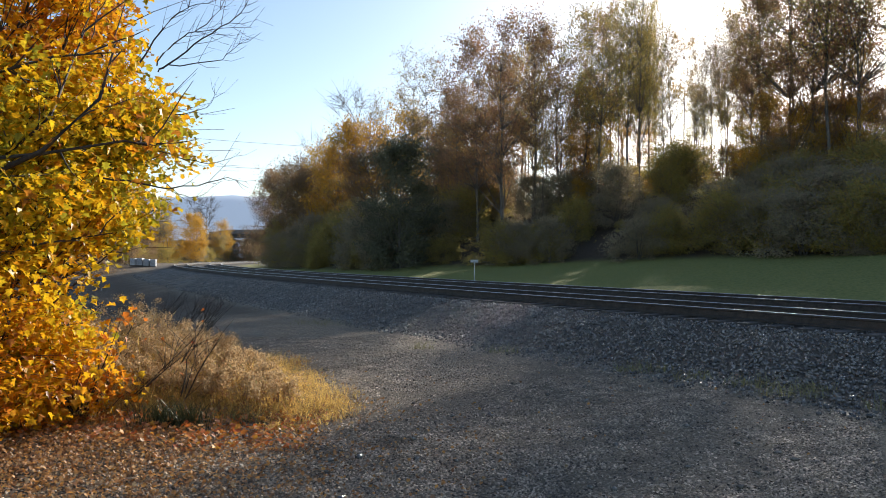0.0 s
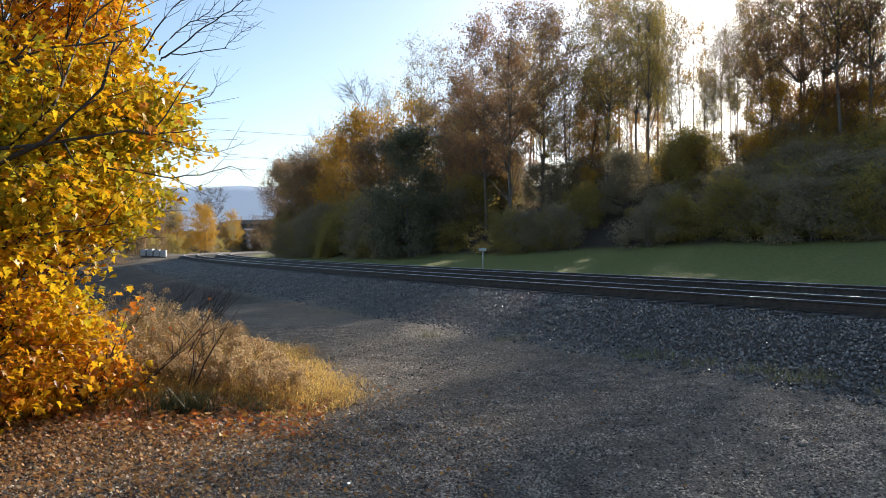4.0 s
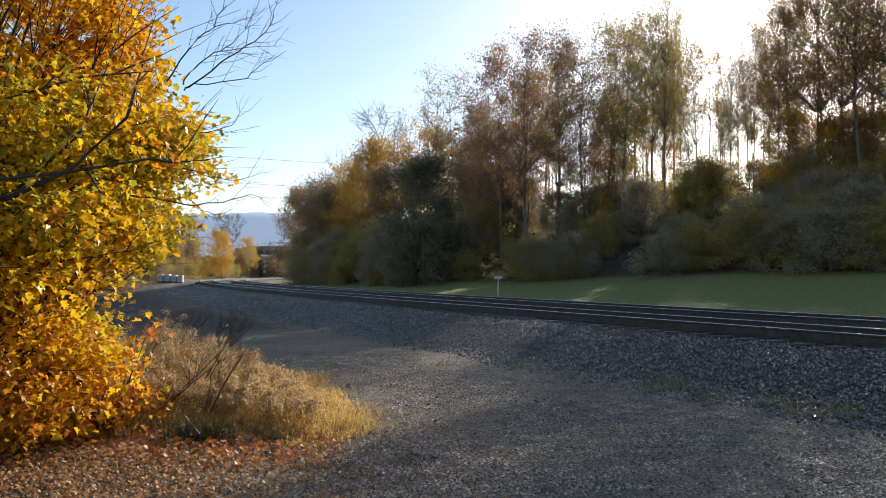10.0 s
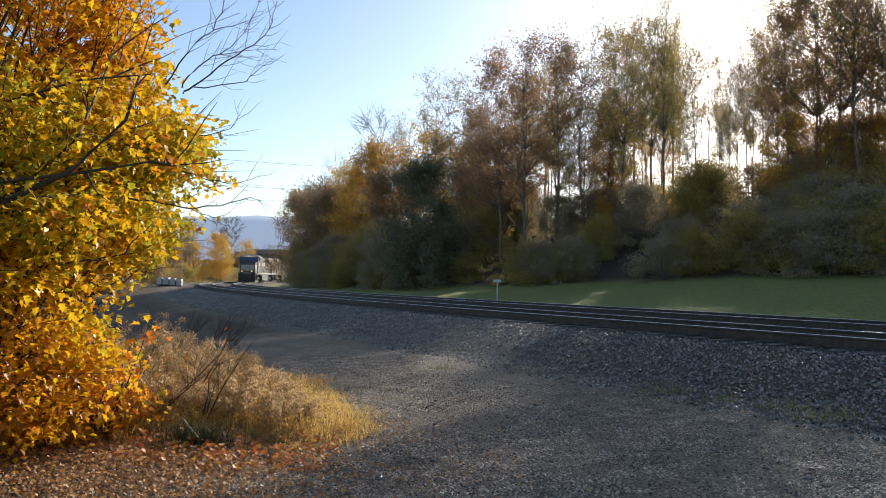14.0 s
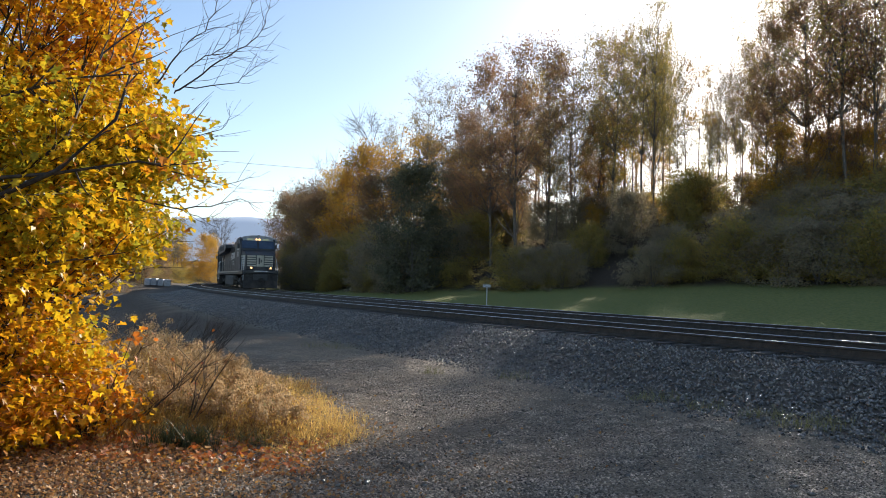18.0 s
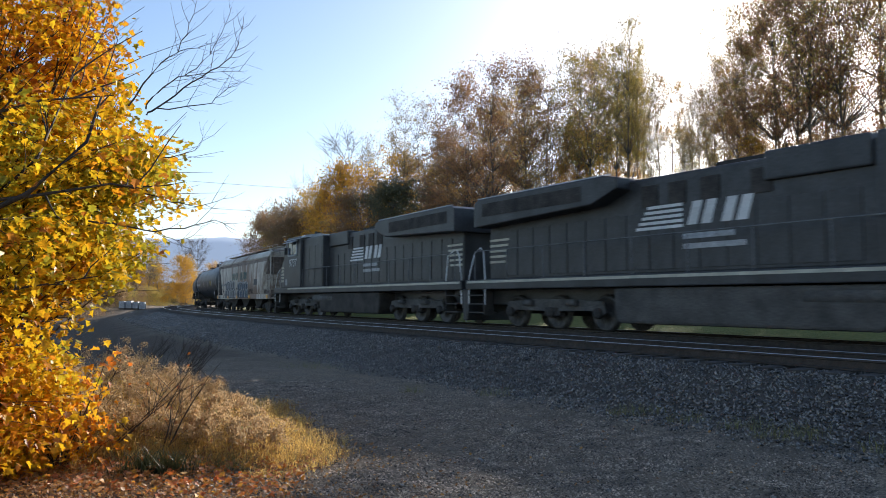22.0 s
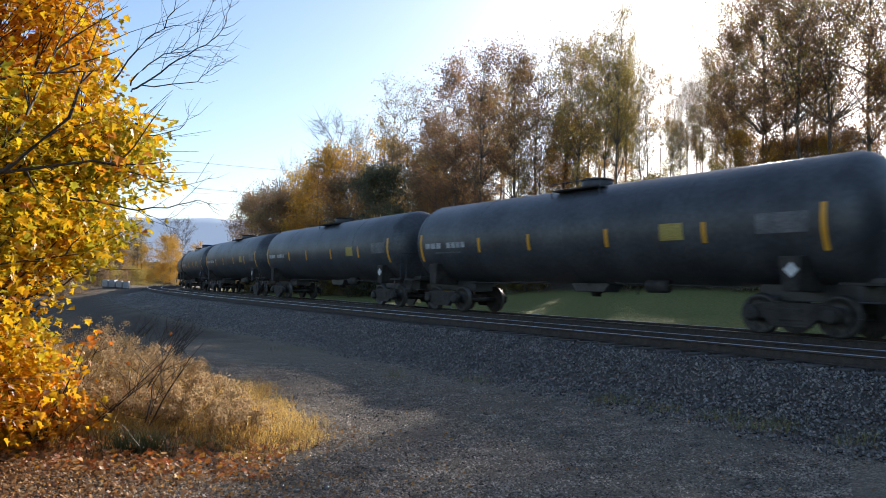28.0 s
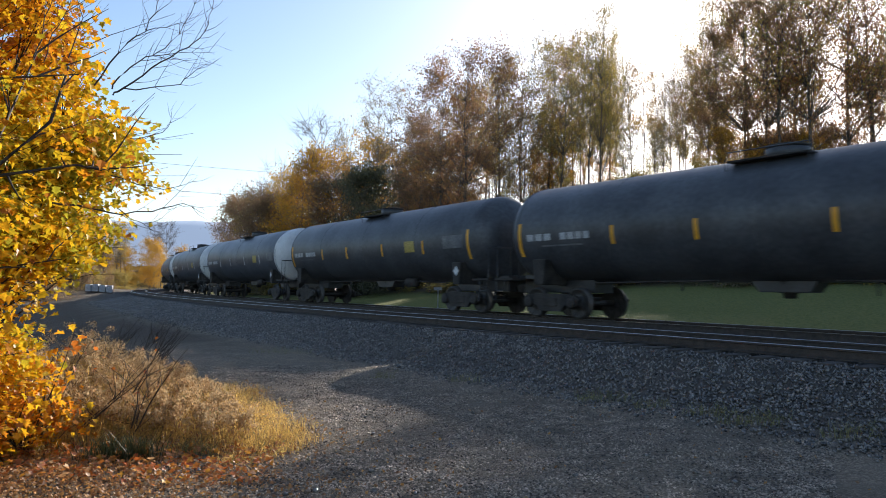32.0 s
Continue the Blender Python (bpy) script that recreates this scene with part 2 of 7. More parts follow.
def ground_z(x, y):
    x, y = np.asarray(x, float), np.asarray(y, float)
    s, l = track_sl(x, y)
    rz = rail_z(s)
    bed = rz - 0.235
    lot = 0.03 * wobble(x, y, 0.5) + 0.015 * wobble(x, y, 1.7) - 0.55 * step(158, 138, s) * step(8, 13, l) + 0.9 * step(88, 66, s) * step(6, 11, l)
    z = bed + (lot - bed) * step(5.0, 8.4, l)
    # lawn behind the far track, then the wooded bank
    edge = wood_edge(s)
    lawn = rz - 0.42 + 0.115 * np.clip(-3.6 - l, 0, 14) + 0.04 * wobble(x, y, 0.3)
    crest = 1.5 + 4.4 * step(70, 135, s) + 0.6 * step(150, 175, s)
    bank = crest * step(0, 20, edge - l) + 0.02 * np.clip(edge - l - 15, 0, 60) + 0.25 * wobble(x, y, 0.25) * step(0, 6, edge - l)
    z = np.where(l < -2.2, bed + (lawn + bank - bed) * step(2.2, 3.6, -l), z)
    return z


def mesh_from(name, verts, faces, mats=(), smooth=False, index=None):
    me = bpy.data.meshes.new(name)
    me.from_pydata([tuple(v) for v in verts], [], [tuple(f) for f in faces])
    for m in mats:
        me.materials.append(m)
    if index is not None:
        me.polygons.foreach_set("material_index", np.asarray(index, np.int32))
    if smooth:
        me.polygons.foreach_set("use_smooth", np.ones(len(me.polygons), bool))
    me.update()
    return me


def spread(name, verts, tris, turns, places, mat):
    """One mesh of many copies of a small triangle shape; turns: N x 3 x 3, places: N x 3."""
    verts, tris = np.asarray(verts, float), np.asarray(tris, int)
    n, k = len(places), len(verts)
    v = (np.einsum("nij,kj->nki", turns, verts) + np.asarray(places)[:, None, :]).reshape(-1, 3)
    f = (tris[None] + (np.arange(n) * k)[:, None, None]).reshape(-1, 3)
    me = bpy.data.meshes.new(name)
    me.vertices.add(len(v))
    me.vertices.foreach_set("co", v.astype(np.float32).ravel())
    me.loops.add(len(f) * 3)
    me.loops.foreach_set("vertex_index", f.astype(np.int32).ravel())
    me.polygons.add(len(f))
    me.polygons.foreach_set("loop_start", np.arange(0, len(f) * 3, 3, dtype=np.int32))
    me.polygons.foreach_set("loop_total", np.full(len(f), 3, np.int32))
    me.update(calc_edges=True)
    me.validate()
    if mat:
        me.materials.append(mat)
    return me


def random_turns(rng, n, tilt=pi, size=(1, 1), flat=(1, 1, 1)):
    """Random rotations times random sizes."""
    a = rng.uniform(0, 2 * pi, n)
    b = rng.uniform(-tilt, tilt, n)
    c = rng.uniform(-tilt, tilt, n)
    one, nil = np.ones(n), np.zeros(n)
    rz = np.stack([np.cos(a), -np.sin(a), nil, np.sin(a), np.cos(a), nil, nil, nil, one], 1).reshape(n, 3, 3)
    rx = np.stack([one, nil, nil, nil, np.cos(b), -np.sin(b), nil, np.sin(b), np.cos(b)], 1).reshape(n, 3, 3)
    ry = np.stack([np.cos(c), nil, np.sin(c), nil, one, nil, -np.sin(c), nil, np.cos(c)], 1).reshape(n, 3, 3)
    sz = rng.uniform(size[0], size[1], n)
    return np.einsum("nij,njk,nkl->nil", rz, rx, ry) * sz[:, None, None] * np.asarray(flat)[None, None, :]


def axis_steps(breaks):
    """Grid lines from (end, step) pairs, starting at the first value."""
    out = [breaks[0]]
    for end, gap in breaks[1:]:
        k = max(1, round((end - out[-1]) / gap))
        out += list(np.linspace(out[-1], end, k + 1)[1:])
    return np.array(out)


def ground_material():
    m = bpy.data.materials.new("ground_cover")
    m.use_nodes = True
    t = m.node_tree
    n = t.nodes
    p = n["Principled BSDF"]
    co = n.new("ShaderNodeTexCoord")

    def noise_of(scale, detail=6):
        k = n.new("ShaderNodeTexNoise")
        k.inputs["Scale"].default_value, k.inputs["Detail"].default_value = scale, detail
        links(t, co.outputs["Object"], k.inputs["Vector"])
        return k.outputs["Fac"]

    def ramp_of(src, cols, lo=0.3, hi=0.7):
        r = n.new("ShaderNodeValToRGB")
        while len(r.color_ramp.elements) < len(cols):
            r.color_ramp.elements.new(0.5)
        for i, c in enumerate(cols):
            r.color_ramp.elements[i].position = lo + (hi - lo) * i / (len(cols) - 1)
            r.color_ramp.elements[i].color = (*c, 1)
        links(t, src, r.inputs[0])
        return r.outputs[0]

    def mixed(fac, a, b):
        k = n.new("ShaderNodeMix")
        k.data_type = "RGBA"
        links(t, fac, k.inputs["Factor"])
        links(t, a, k.inputs[6])
        links(t, b, k.inputs[7])
        return k.outputs[2]

    at = n.new("ShaderNodeAttribute")
    at.attribute_name = "cover"
    sep = n.new("ShaderNodeSeparateColor")
    links(t, at.outputs["Color"], sep.inputs[0])
    def chips(scale):
        v = n.new("ShaderNodeTexVoronoi")
        v.inputs["Scale"].default_value = scale
        links(t, co.outputs["Object"], v.inputs["Vector"])
        sc = n.new("ShaderNodeSeparateColor")
        links(t, v.outputs["Color"], sc.inputs[0])
        return v, sc.outputs[0]

    cell, shade = chips(46)
    cell2, shade2 = chips(95)
    grit = ramp_of(shade, ((0.038, 0.029, 0.021), (0.145, 0.112, 0.078), (0.28, 0.215, 0.148), (0.60, 0.475, 0.335)), 0.05, 0.95)
    grit2 = ramp_of(shade2, ((0.038, 0.029, 0.021), (0.155, 0.121, 0.083), (0.55, 0.43, 0.30)), 0.05, 0.95)
    patch = ramp_of(noise_of(0.7), ((0.13, 0.107, 0.081), (0.27, 0.225, 0.172)))
    stony = mixed(noise_of(5), grit, grit2)
    soil = mixed(ramp_of(noise_of(1.6), ((0.0, 0.0, 0.0), (0.4, 0.4, 0.4)), 0.4, 0.62), stony, patch)
    # wheel ruts that run along the line
    mp, streak = n.new("ShaderNodeMapping"), n.new("ShaderNodeTexNoise")
    mp.inputs["Rotation"].default_value = (0, 0, radians(58))
    mp.inputs["Scale"].default_value = (0.16, 1.9, 1)
    streak.inputs["Scale"].default_value, streak.inputs["Detail"].default_value = 1.0, 4
    links(t, co.outputs["Object"], mp.inputs["Vector"])
    links(t, mp.outputs[0], streak.inputs["Vector"])
    soil = mixed(ramp_of(streak.outputs["Fac"], ((0.0, 0.0, 0.0), (0.55, 0.55, 0.55)), 0.45, 0.62), soil, patch)
    grass = ramp_of(noise_of(9, 8), ((0.15, 0.16, 0.045), (0.23, 0.235, 0.07), (0.30, 0.275, 0.085)))
    litter = ramp_of(noise_of(14, 8), ((0.04, 0.033, 0.026), (0.11, 0.08, 0.055), (0.075, 0.06, 0.045)))
    bed = ramp_of(noise_of(26, 8), ((0.028, 0.024, 0.021), (0.065, 0.057, 0.05), (0.10, 0.09, 0.08)))
    col = mixed(sep.outputs[0], soil, grass)
    col = mixed(sep.outputs[1], col, litter)
    col = mixed(sep.outputs[2], col, bed)
    links(t, col, p.inputs["Base Color"])
    p.inputs["Roughness"].default_value = 0.9
    p.inputs["Specular IOR Level"].default_value = 0.25
    b = n.new("ShaderNodeBump")
    b.inputs["Strength"].default_value, b.inputs["Distance"].default_value = 0.9, -0.03
    links(t, mixed(noise_of(5), cell.outputs["Distance"], cell2.outputs["Distance"]), b.inputs["Height"])
    links(t, b.outputs[0], p.inputs["Normal"])
    return m


def build_ground():
    xs = axis_steps([-2600, (-400, 220), (-120, 28), (-40, 5), (-12, 1.4), (-6, 0.3), (9, 0.14), (16, 0.3), (34, 0.9), (70, 2.4), (150, 10), (500, 60), (2600, 260)])
    ys = axis_steps([-600, (-120, 60), (-20, 8), (-2, 1.2), (3, 0.4), (17, 0.14), (28, 0.35), (60, 0.9), (120, 2.4), (260, 9), (600, 50), (3200, 320)])
    gx, gy = np.meshgrid(xs, ys)
    gz = ground_z(gx, gy)
    far = step(300, 700, np.hypot(gx, gy))
    gz = gz * (1 - far)
    nx, ny = len(xs), len(ys)
    v = np.stack([gx, gy, gz], 2).reshape(-1, 3)
    i = np.arange(nx * ny).reshape(ny, nx)
    f = np.stack([i[:-1, :-1], i[:-1, 1:], i[1:, 1:], i[1:, :-1]], 2).reshape(-1, 4)
    me = mesh_from("ground", v.tolist(), f.tolist(), (ground_material(),), smooth=True)
    s, l = track_sl(v[:, 0], v[:, 1])
    edge = wood_edge(s)
    jig = 0.5 * wobble(v[:, 0], v[:, 1], 0.9)
    grass = step(-2.9, -3.5, l + 0.3 * jig)
    litter = np.maximum(step(0, 2.0, edge - l + jig), step(14.6, 16.2, l + 0.5 * jig) * 0.8)
    # hollow beside the line: dark brushy soil, with its shade put into the cover
    litter = np.maximum(litter, step(158, 146, s + 4 * jig) * step(8.4, 9.6, l) * 0.95)
    bed = step(-3.2, -2.7, l) * np.maximum(step(5.8, 5.0, l), 0.8 * step(9.0, 7.6, l + jig))
    field = step(220, 420, np.hypot(v[:, 0], v[:, 1]))
    cover = np.stack([np.maximum(grass, field), litter, bed, np.ones(len(v))], 1)
    me.attributes.new("cover", "FLOAT_COLOR", "POINT").data.foreach_set("color", cover.astype(np.float32).ravel())
    return tagged(new("ground", me), "gravel lot, mown grass strip and wooded bank", "ground", kind="structure")


build_ground()


def part(name, data, mat=None, parent=None, label=""):
    """One mesh object, from a mesh or a bmesh, under a thing or a part."""
    if isinstance(data, bmesh.types.BMesh):
        me = bpy.data.meshes.new(name)
        data.to_mesh(me)
        data.free()
        data = me
    if mat and not data.materials:
        data.materials.append(mat)
    ob = new(name, data)
    ob.parent = parent
    if label:
        ob["label"] = label
    return ob


def sweep_rail(outline, s0, s1, l, gap=2.0):
    """A rail section swept along the curve."""
    n = int((s1 - s0) / gap) + 1
    v, f = [], []
    k = len(outline)
    for i in range(n):
        s = s0 + (s1 - s0) * i / (n - 1)
        for dl, dz in outline:
            x, y = track_xy(s, l + dl)
            v.append((x, y, float(rail_z(s)) + dz))
    for i in range(n - 1):
        for j in range(k):
            f.append((i * k + j, i * k + (j + 1) % k, (i + 1) * k + (j + 1) % k, (i + 1) * k + j))
    return v, f


RAIL = ((-0.07, -0.18), (0.07, -0.18), (0.07, -0.165), (0.012, -0.145), (0.01, -0.045), (0.037, -0.035), (0.037, -0.006), (0.028, 0.0),
        (-0.028, 0.0), (-0.037, -0.006), (-0.037, -0.035), (-0.01, -0.045), (-0.012, -0.145), (-0.07, -0.165))


def box_bm(x0, x1, y0, y1, z0, z1, bevel=0.0):
    bm = bmesh.new()
    bmesh.ops.create_cube(bm, size=1, matrix=Matrix.LocRotScale(((x0 + x1) / 2, (y0 + y1) / 2, (z0 + z1) / 2), None, (x1 - x0, y1 - y0, z1 - z0)))
    if bevel:
        bmesh.ops.bevel(bm, geom=bm.edges[:], offset=bevel, segments=2, affect="EDGES", profile=0.6)
    return bm


def build_track(which, offset):
    track = tagged(new(which), "ballasted track with worn steel rails on dark wooden sleepers", "railway track", "tracks of the line", "structure")
    for side in (-1, 1):
        v, f = sweep_rail(RAIL, SMIN, SMAX, offset + side * HALF_GAUGE)
        idx = [1 if (q % len(RAIL)) in (6, 7, 8) else 0 for q in range(len(f))]
        part("rail", mesh_from("rail", v, f, (M_RAIL, M_RAILTOP), index=idx), parent=track, label="rusty steel rail with a polished head")
    bm = box_bm(-1.3, 1.3, -0.115, 0.115, -0.16, 0.0, 0.012)
    tie = bpy.data.meshes.new("sleeper")
    bm.to_mesh(tie)
    bm.free()
    tie.materials.append(M_TIE)
    rng = random.Random(3)
    near = list(np.arange(60.0, 172.0, 0.53))
    for s in near:
        x, y = track_xy(s, offset)
        ob = new("sleeper", tie)
        ob.parent = track
        ob.matrix_basis = pose(x, y, float(rail_z(s)) - 0.185 + rng.uniform(-0.012, 0.0), 0, 0, math.degrees(track_turn(s)) + rng.uniform(-1, 1)) @ pose(rng.uniform(-0.04, 0.04), 0, 0)
    rest = [s for s in np.arange(-200.0, 330.0, 0.53) if not 60 <= s < 172]
    ang = np.interp(np.array(rest), LINE_S, LINE_TH)
    n = len(rest)
    o, z = np.ones(n), np.zeros(n)
    turns = np.stack([np.cos(ang), -np.sin(ang), z, np.sin(ang), np.cos(ang), z, z, z, o], 1).reshape(n, 3, 3)
    spots = np.array([(*track_xy(s, offset), float(rail_z(s)) - 0.19) for s in rest])
    cube = [(a, b, c) for a in (-1.3, 1.3) for b in (-0.115, 0.115) for c in (-0.16, 0)]
    tri = [(0, 1, 3), (0, 3, 2), (4, 6, 7), (4, 7, 5), (0, 4, 5), (0, 5, 1), (2, 3, 7), (2, 7, 6), (1, 5, 7), (1, 7, 3)]
    far = part("far_sleepers", spread("far_sleepers", cube, tri, turns, spots, M_TIE), parent=track)
    far["kind"] = "stuff"
    return track


build_track("track_near", SPACING)
build_track("track_far", 0.0)

# ---------------------------------------------------------------- trees
class Tubes:
    """Collects tapered tubes into one mesh."""

    def __init__(self):
        self.v, self.f = [], []

    def add(self, pts, radii, sides=5):
        base = len(self.v)
        up = Vector((0.3, 0.2, 1)).normalized()
        for i, (q, r) in enumerate(zip(pts, radii)):
            d = (pts[min(i + 1, len(pts) - 1)] - pts[max(i - 1, 0)]).normalized()
            a = d.cross(up if abs(d.dot(up)) < 0.95 else Vector((1, 0, 0))).normalized()
            b = d.cross(a)
            for k in range(sides):
                w = 2 * pi * k / sides
                self.v.append(q + (a * cos(w) + b * sin(w)) * r)
        for i in range(len(pts) - 1):
            for k in range(sides):
                self.f.append((base + i * sides + k, base + i * sides + (k + 1) % sides, base + (i + 1) * sides + (k + 1) % sides, base + (i + 1) * sides + k))

    def mesh(self, name, mat):
        return mesh_from(name, self.v, self.f, (mat,), smooth=True)


LEAF_FAR = ([(0, 0, 0), (0.34, 0.5, 0.06), (0, 1.0, -0.05), (-0.34, 0.5, 0.06)], [(0, 1, 2), (0, 2, 3)])


def bend(rng, a, b, sag, n=4):
    """A wandering line from a to b."""
    side = Vector((rng.uniform(-1, 1), rng.uniform(-1, 1), rng.uniform(-0.3, 0.3))) * sag
    return [a.lerp(b, i / (n - 1)) + side * sin(pi * i / (n - 1)) + Vector((rng.gauss(0, 1), rng.gauss(0, 1), rng.gauss(0, 1))) * sag * 0.18 * (0 < i < n - 1) for i in range(n)]


def tree_thing(kind, label, seed, height, low, radius, clumps, leaves, size, leafmat, stem=0.18, puff=0.75, stems=1, shape="oval", twigs=5, bark=None):
    """A tree of one or more tapered stems, limbs that reach for clumps, and leaves scattered about the twigs."""
    rng = random.Random(seed)
    nrg = np.random.default_rng(seed)
    stem *= 0.6
    ob = tagged(new(kind), label, "tree" if kind.endswith("tree") else kind.split("_")[-1])
    wood = Tubes()
    trunks = []
    for k in range(stems):
        lean = Vector((rng.uniform(-1, 1), rng.uniform(-1, 1), 0)) * (0.05 + 0.13 * (stems > 1)) * height
        foot = Vector((rng.uniform(-0.3, 0.3), rng.uniform(-0.3, 0.3), 0)) * (stems > 1)
        pts = [foot + Vector((0, 0, -0.5))] + bend(rng, foot, foot + lean + Vector((0, 0, height * rng.uniform(0.86, 0.94))), height * 0.02, 8)
        wood.add(pts, [stem * (1.25 - 1.17 * i / (len(pts) - 1)) for i in range(len(pts))], 6)
        trunks.append(pts)
    places = []
    for c in range(clumps):
        u = rng.random()
        z = height * (low + (1 - low) * u)
        prof = {"oval": sin(pi * min(0.96, 0.12 + 0.84 * u)) ** 0.6, "cone": 1.02 - u * 0.9, "fan": 0.35 + 0.75 * u ** 0.8 * (1 if u < 0.85 else 0.8), "round": sqrt(max(0.05, 1 - (2 * u - 1) ** 2)) if low > 0.12 else sqrt(max(0.04, 1 - u * u))}[shape]
        ang, rr = rng.uniform(0, 2 * pi), radius * prof * sqrt(rng.uniform(0.12, 1)) * rng.uniform(0.75, 1.15)
        tr = rng.choice(trunks)
        core = tr[-1].lerp(tr[1], 1 - min(1, z / tr[-1].z))
        tip = Vector((core.x + rr * cos(ang), core.y + rr * sin(ang), z))
        zz = max(0.06 * height, min(z - rr * rng.uniform(0.35, 0.8), tr[-1].z * 0.97))
        i = max(1, min(len(tr) - 2, int(1 + zz / tr[-1].z * (len(tr) - 2))))
        root = tr[i]
        r0 = max(0.02, stem * 0.42 * (1 - 0.7 * root.z / height))
        line = bend(rng, root, tip, 0.07 * (tip - root).length, 4)
        wood.add(line, [r0, r0 * 0.7, r0 * 0.4, 0.012], 4)
        ends = [tip]
        for k in range(twigs):
            e = tip + Vector((rng.gauss(0, 1), rng.gauss(0, 1), rng.gauss(0.25, 0.8))) * puff * 0.9
            st = line[2].lerp(tip, rng.random())
            wood.add([st, st.lerp(e, 0.55) + Vector((0, 0, 0.06)), e], [0.014, 0.01, 0.005], 3)
            ends.append(e)
        for k in range(round(leaves * 1.5)):
            e = rng.choice(ends)
            places.append(e.lerp(line[2], rng.random() ** 2 * 0.7) + Vector((rng.gauss(0, 1), rng.gauss(0, 1), rng.gauss(0, 0.8))) * puff * 0.36)
    part("trunk", wood.mesh("trunk", bark or M_BARK), parent=ob)
    if places:
        turns = random_turns(nrg, len(places), pi, (size * 0.52, size * 1.06))
        part("crown", spread("crown", *LEAF_FAR, turns, np.array([tuple(q) for q in places]), leafmat), parent=ob)
    return ob


KINDS = {
    "oak": ("oak_tree", "tall oak with rust-brown autumn leaves on the wooded bank", [lambda i: dict(seed=11 + i, height=16, low=0.3, radius=4.4, clumps=70, leaves=96, size=0.17, leafmat=L_OAK, stem=0.22, puff=0.66)]),
    "pale": ("birch_tree", "slender half-bare tree with thin pale yellow leaves", [lambda i: dict(seed=31 + i, height=16, low=0.4, radius=2.4, clumps=40, leaves=42, size=0.17, leafmat=L_PALE, stem=0.14, shape="fan", twigs=8)]),
    "slim": ("slender_tree", "slim straight tree with a small thin crown", [lambda i: dict(seed=41 + i, height=16, low=0.55, radius=2.2, clumps=26, leaves=46, size=0.19, leafmat=(L_GOLD, L_OAK)[i % 2], stem=0.13, twigs=7)]),
    "bank": ("bank_tree", "broad tree leafed nearly to the ground in brown and orange", [lambda i: dict(seed=61 + i, height=14, low=0.12, radius=3.6, clumps=74, leaves=60, size=0.19, leafmat=L_TAWNY, stem=0.17)]),
    "green": ("locust_tree", "tall tree with clear trunk and olive-yellow leaves", [lambda i: dict(seed=51 + i, height=17, low=0.42, radius=3.3, clumps=50, leaves=72, size=0.17, leafmat=L_GREEN, stem=0.20)]),
    "gold": ("maple_tree", "round tree with golden orange autumn leaves", [lambda i: dict(seed=71 + i, height=10, low=0.14, radius=3.4, clumps=64, leaves=114, size=0.20, leafmat=L_GOLD, stem=0.16)]),
    "rust": ("sumac_tree", "dense low tree with dark red-brown leaves", [lambda i: dict(seed=91 + i, height=8, low=0.04, radius=4.0, clumps=90, leaves=190, size=0.15, leafmat=L_RUST, stem=0.13, stems=3, shape="round")]),
    "bare": ("bare_tree", "leafless grey tree with fine upright branches", [lambda i: dict(seed=111 + i, height=13, low=0.35, radius=3.6, clumps=60, leaves=2, size=0.14, leafmat=L_PALE, stem=0.17, shape="fan", twigs=12, puff=0.9)]),
    "cedar": ("cedar_tree", "dark green cedar with dense foliage to the ground", [lambda i: dict(seed=131 + i, height=9.5, low=0.03, radius=3.2, clumps=110, leaves=162, size=0.18, leafmat=L_CEDAR, stem=0.16, shape="round", puff=0.6)]),
    "bush": ("dark_shrub", "tangled olive-brown shrub on the shaded bank", [lambda i: dict(seed=151 + i, height=5.0, low=0.03, radius=2.9, clumps=60, leaves=114, size=0.17, leafmat=(L_SCRUB, L_GREEN)[i % 2], stem=0.07, stems=4, shape="round", puff=0.6)]),
}
made_trees = {}


def plant(kind, x, y, height, turn, variant=0, wide=1.0, sink=0.15):
    """One tree of that kind, of that height, on the ground at x, y."""
    name, label, (args,) = KINDS[kind]
    a = args(variant)
    k = height / a["height"]
    m = pose(x, y, float(ground_z(x, y)) - sink, 0, 0, turn) @ Matrix.Diagonal((k * wide, k * wide, k, 1))
    if (kind, variant) not in made_trees:
        ob = tree_thing(name, label, **a)
        tagged(ob, group={"bush": "shrubs of the bank"}.get(kind, "trees of the bank"))
        made_trees[kind, variant] = [(c.name.split(".")[0], c.data) for c in ob.children], dict(label=ob["label"], category=ob["category"], group=ob["group"]), ob
        ob.matrix_basis = m
        return ob
    pieces, tags, _ = made_trees[kind, variant]
    ob = tagged(new(name), **tags)
    ob.matrix_basis = m
    for n, data in pieces:
        part(n, data, parent=ob)
    return ob

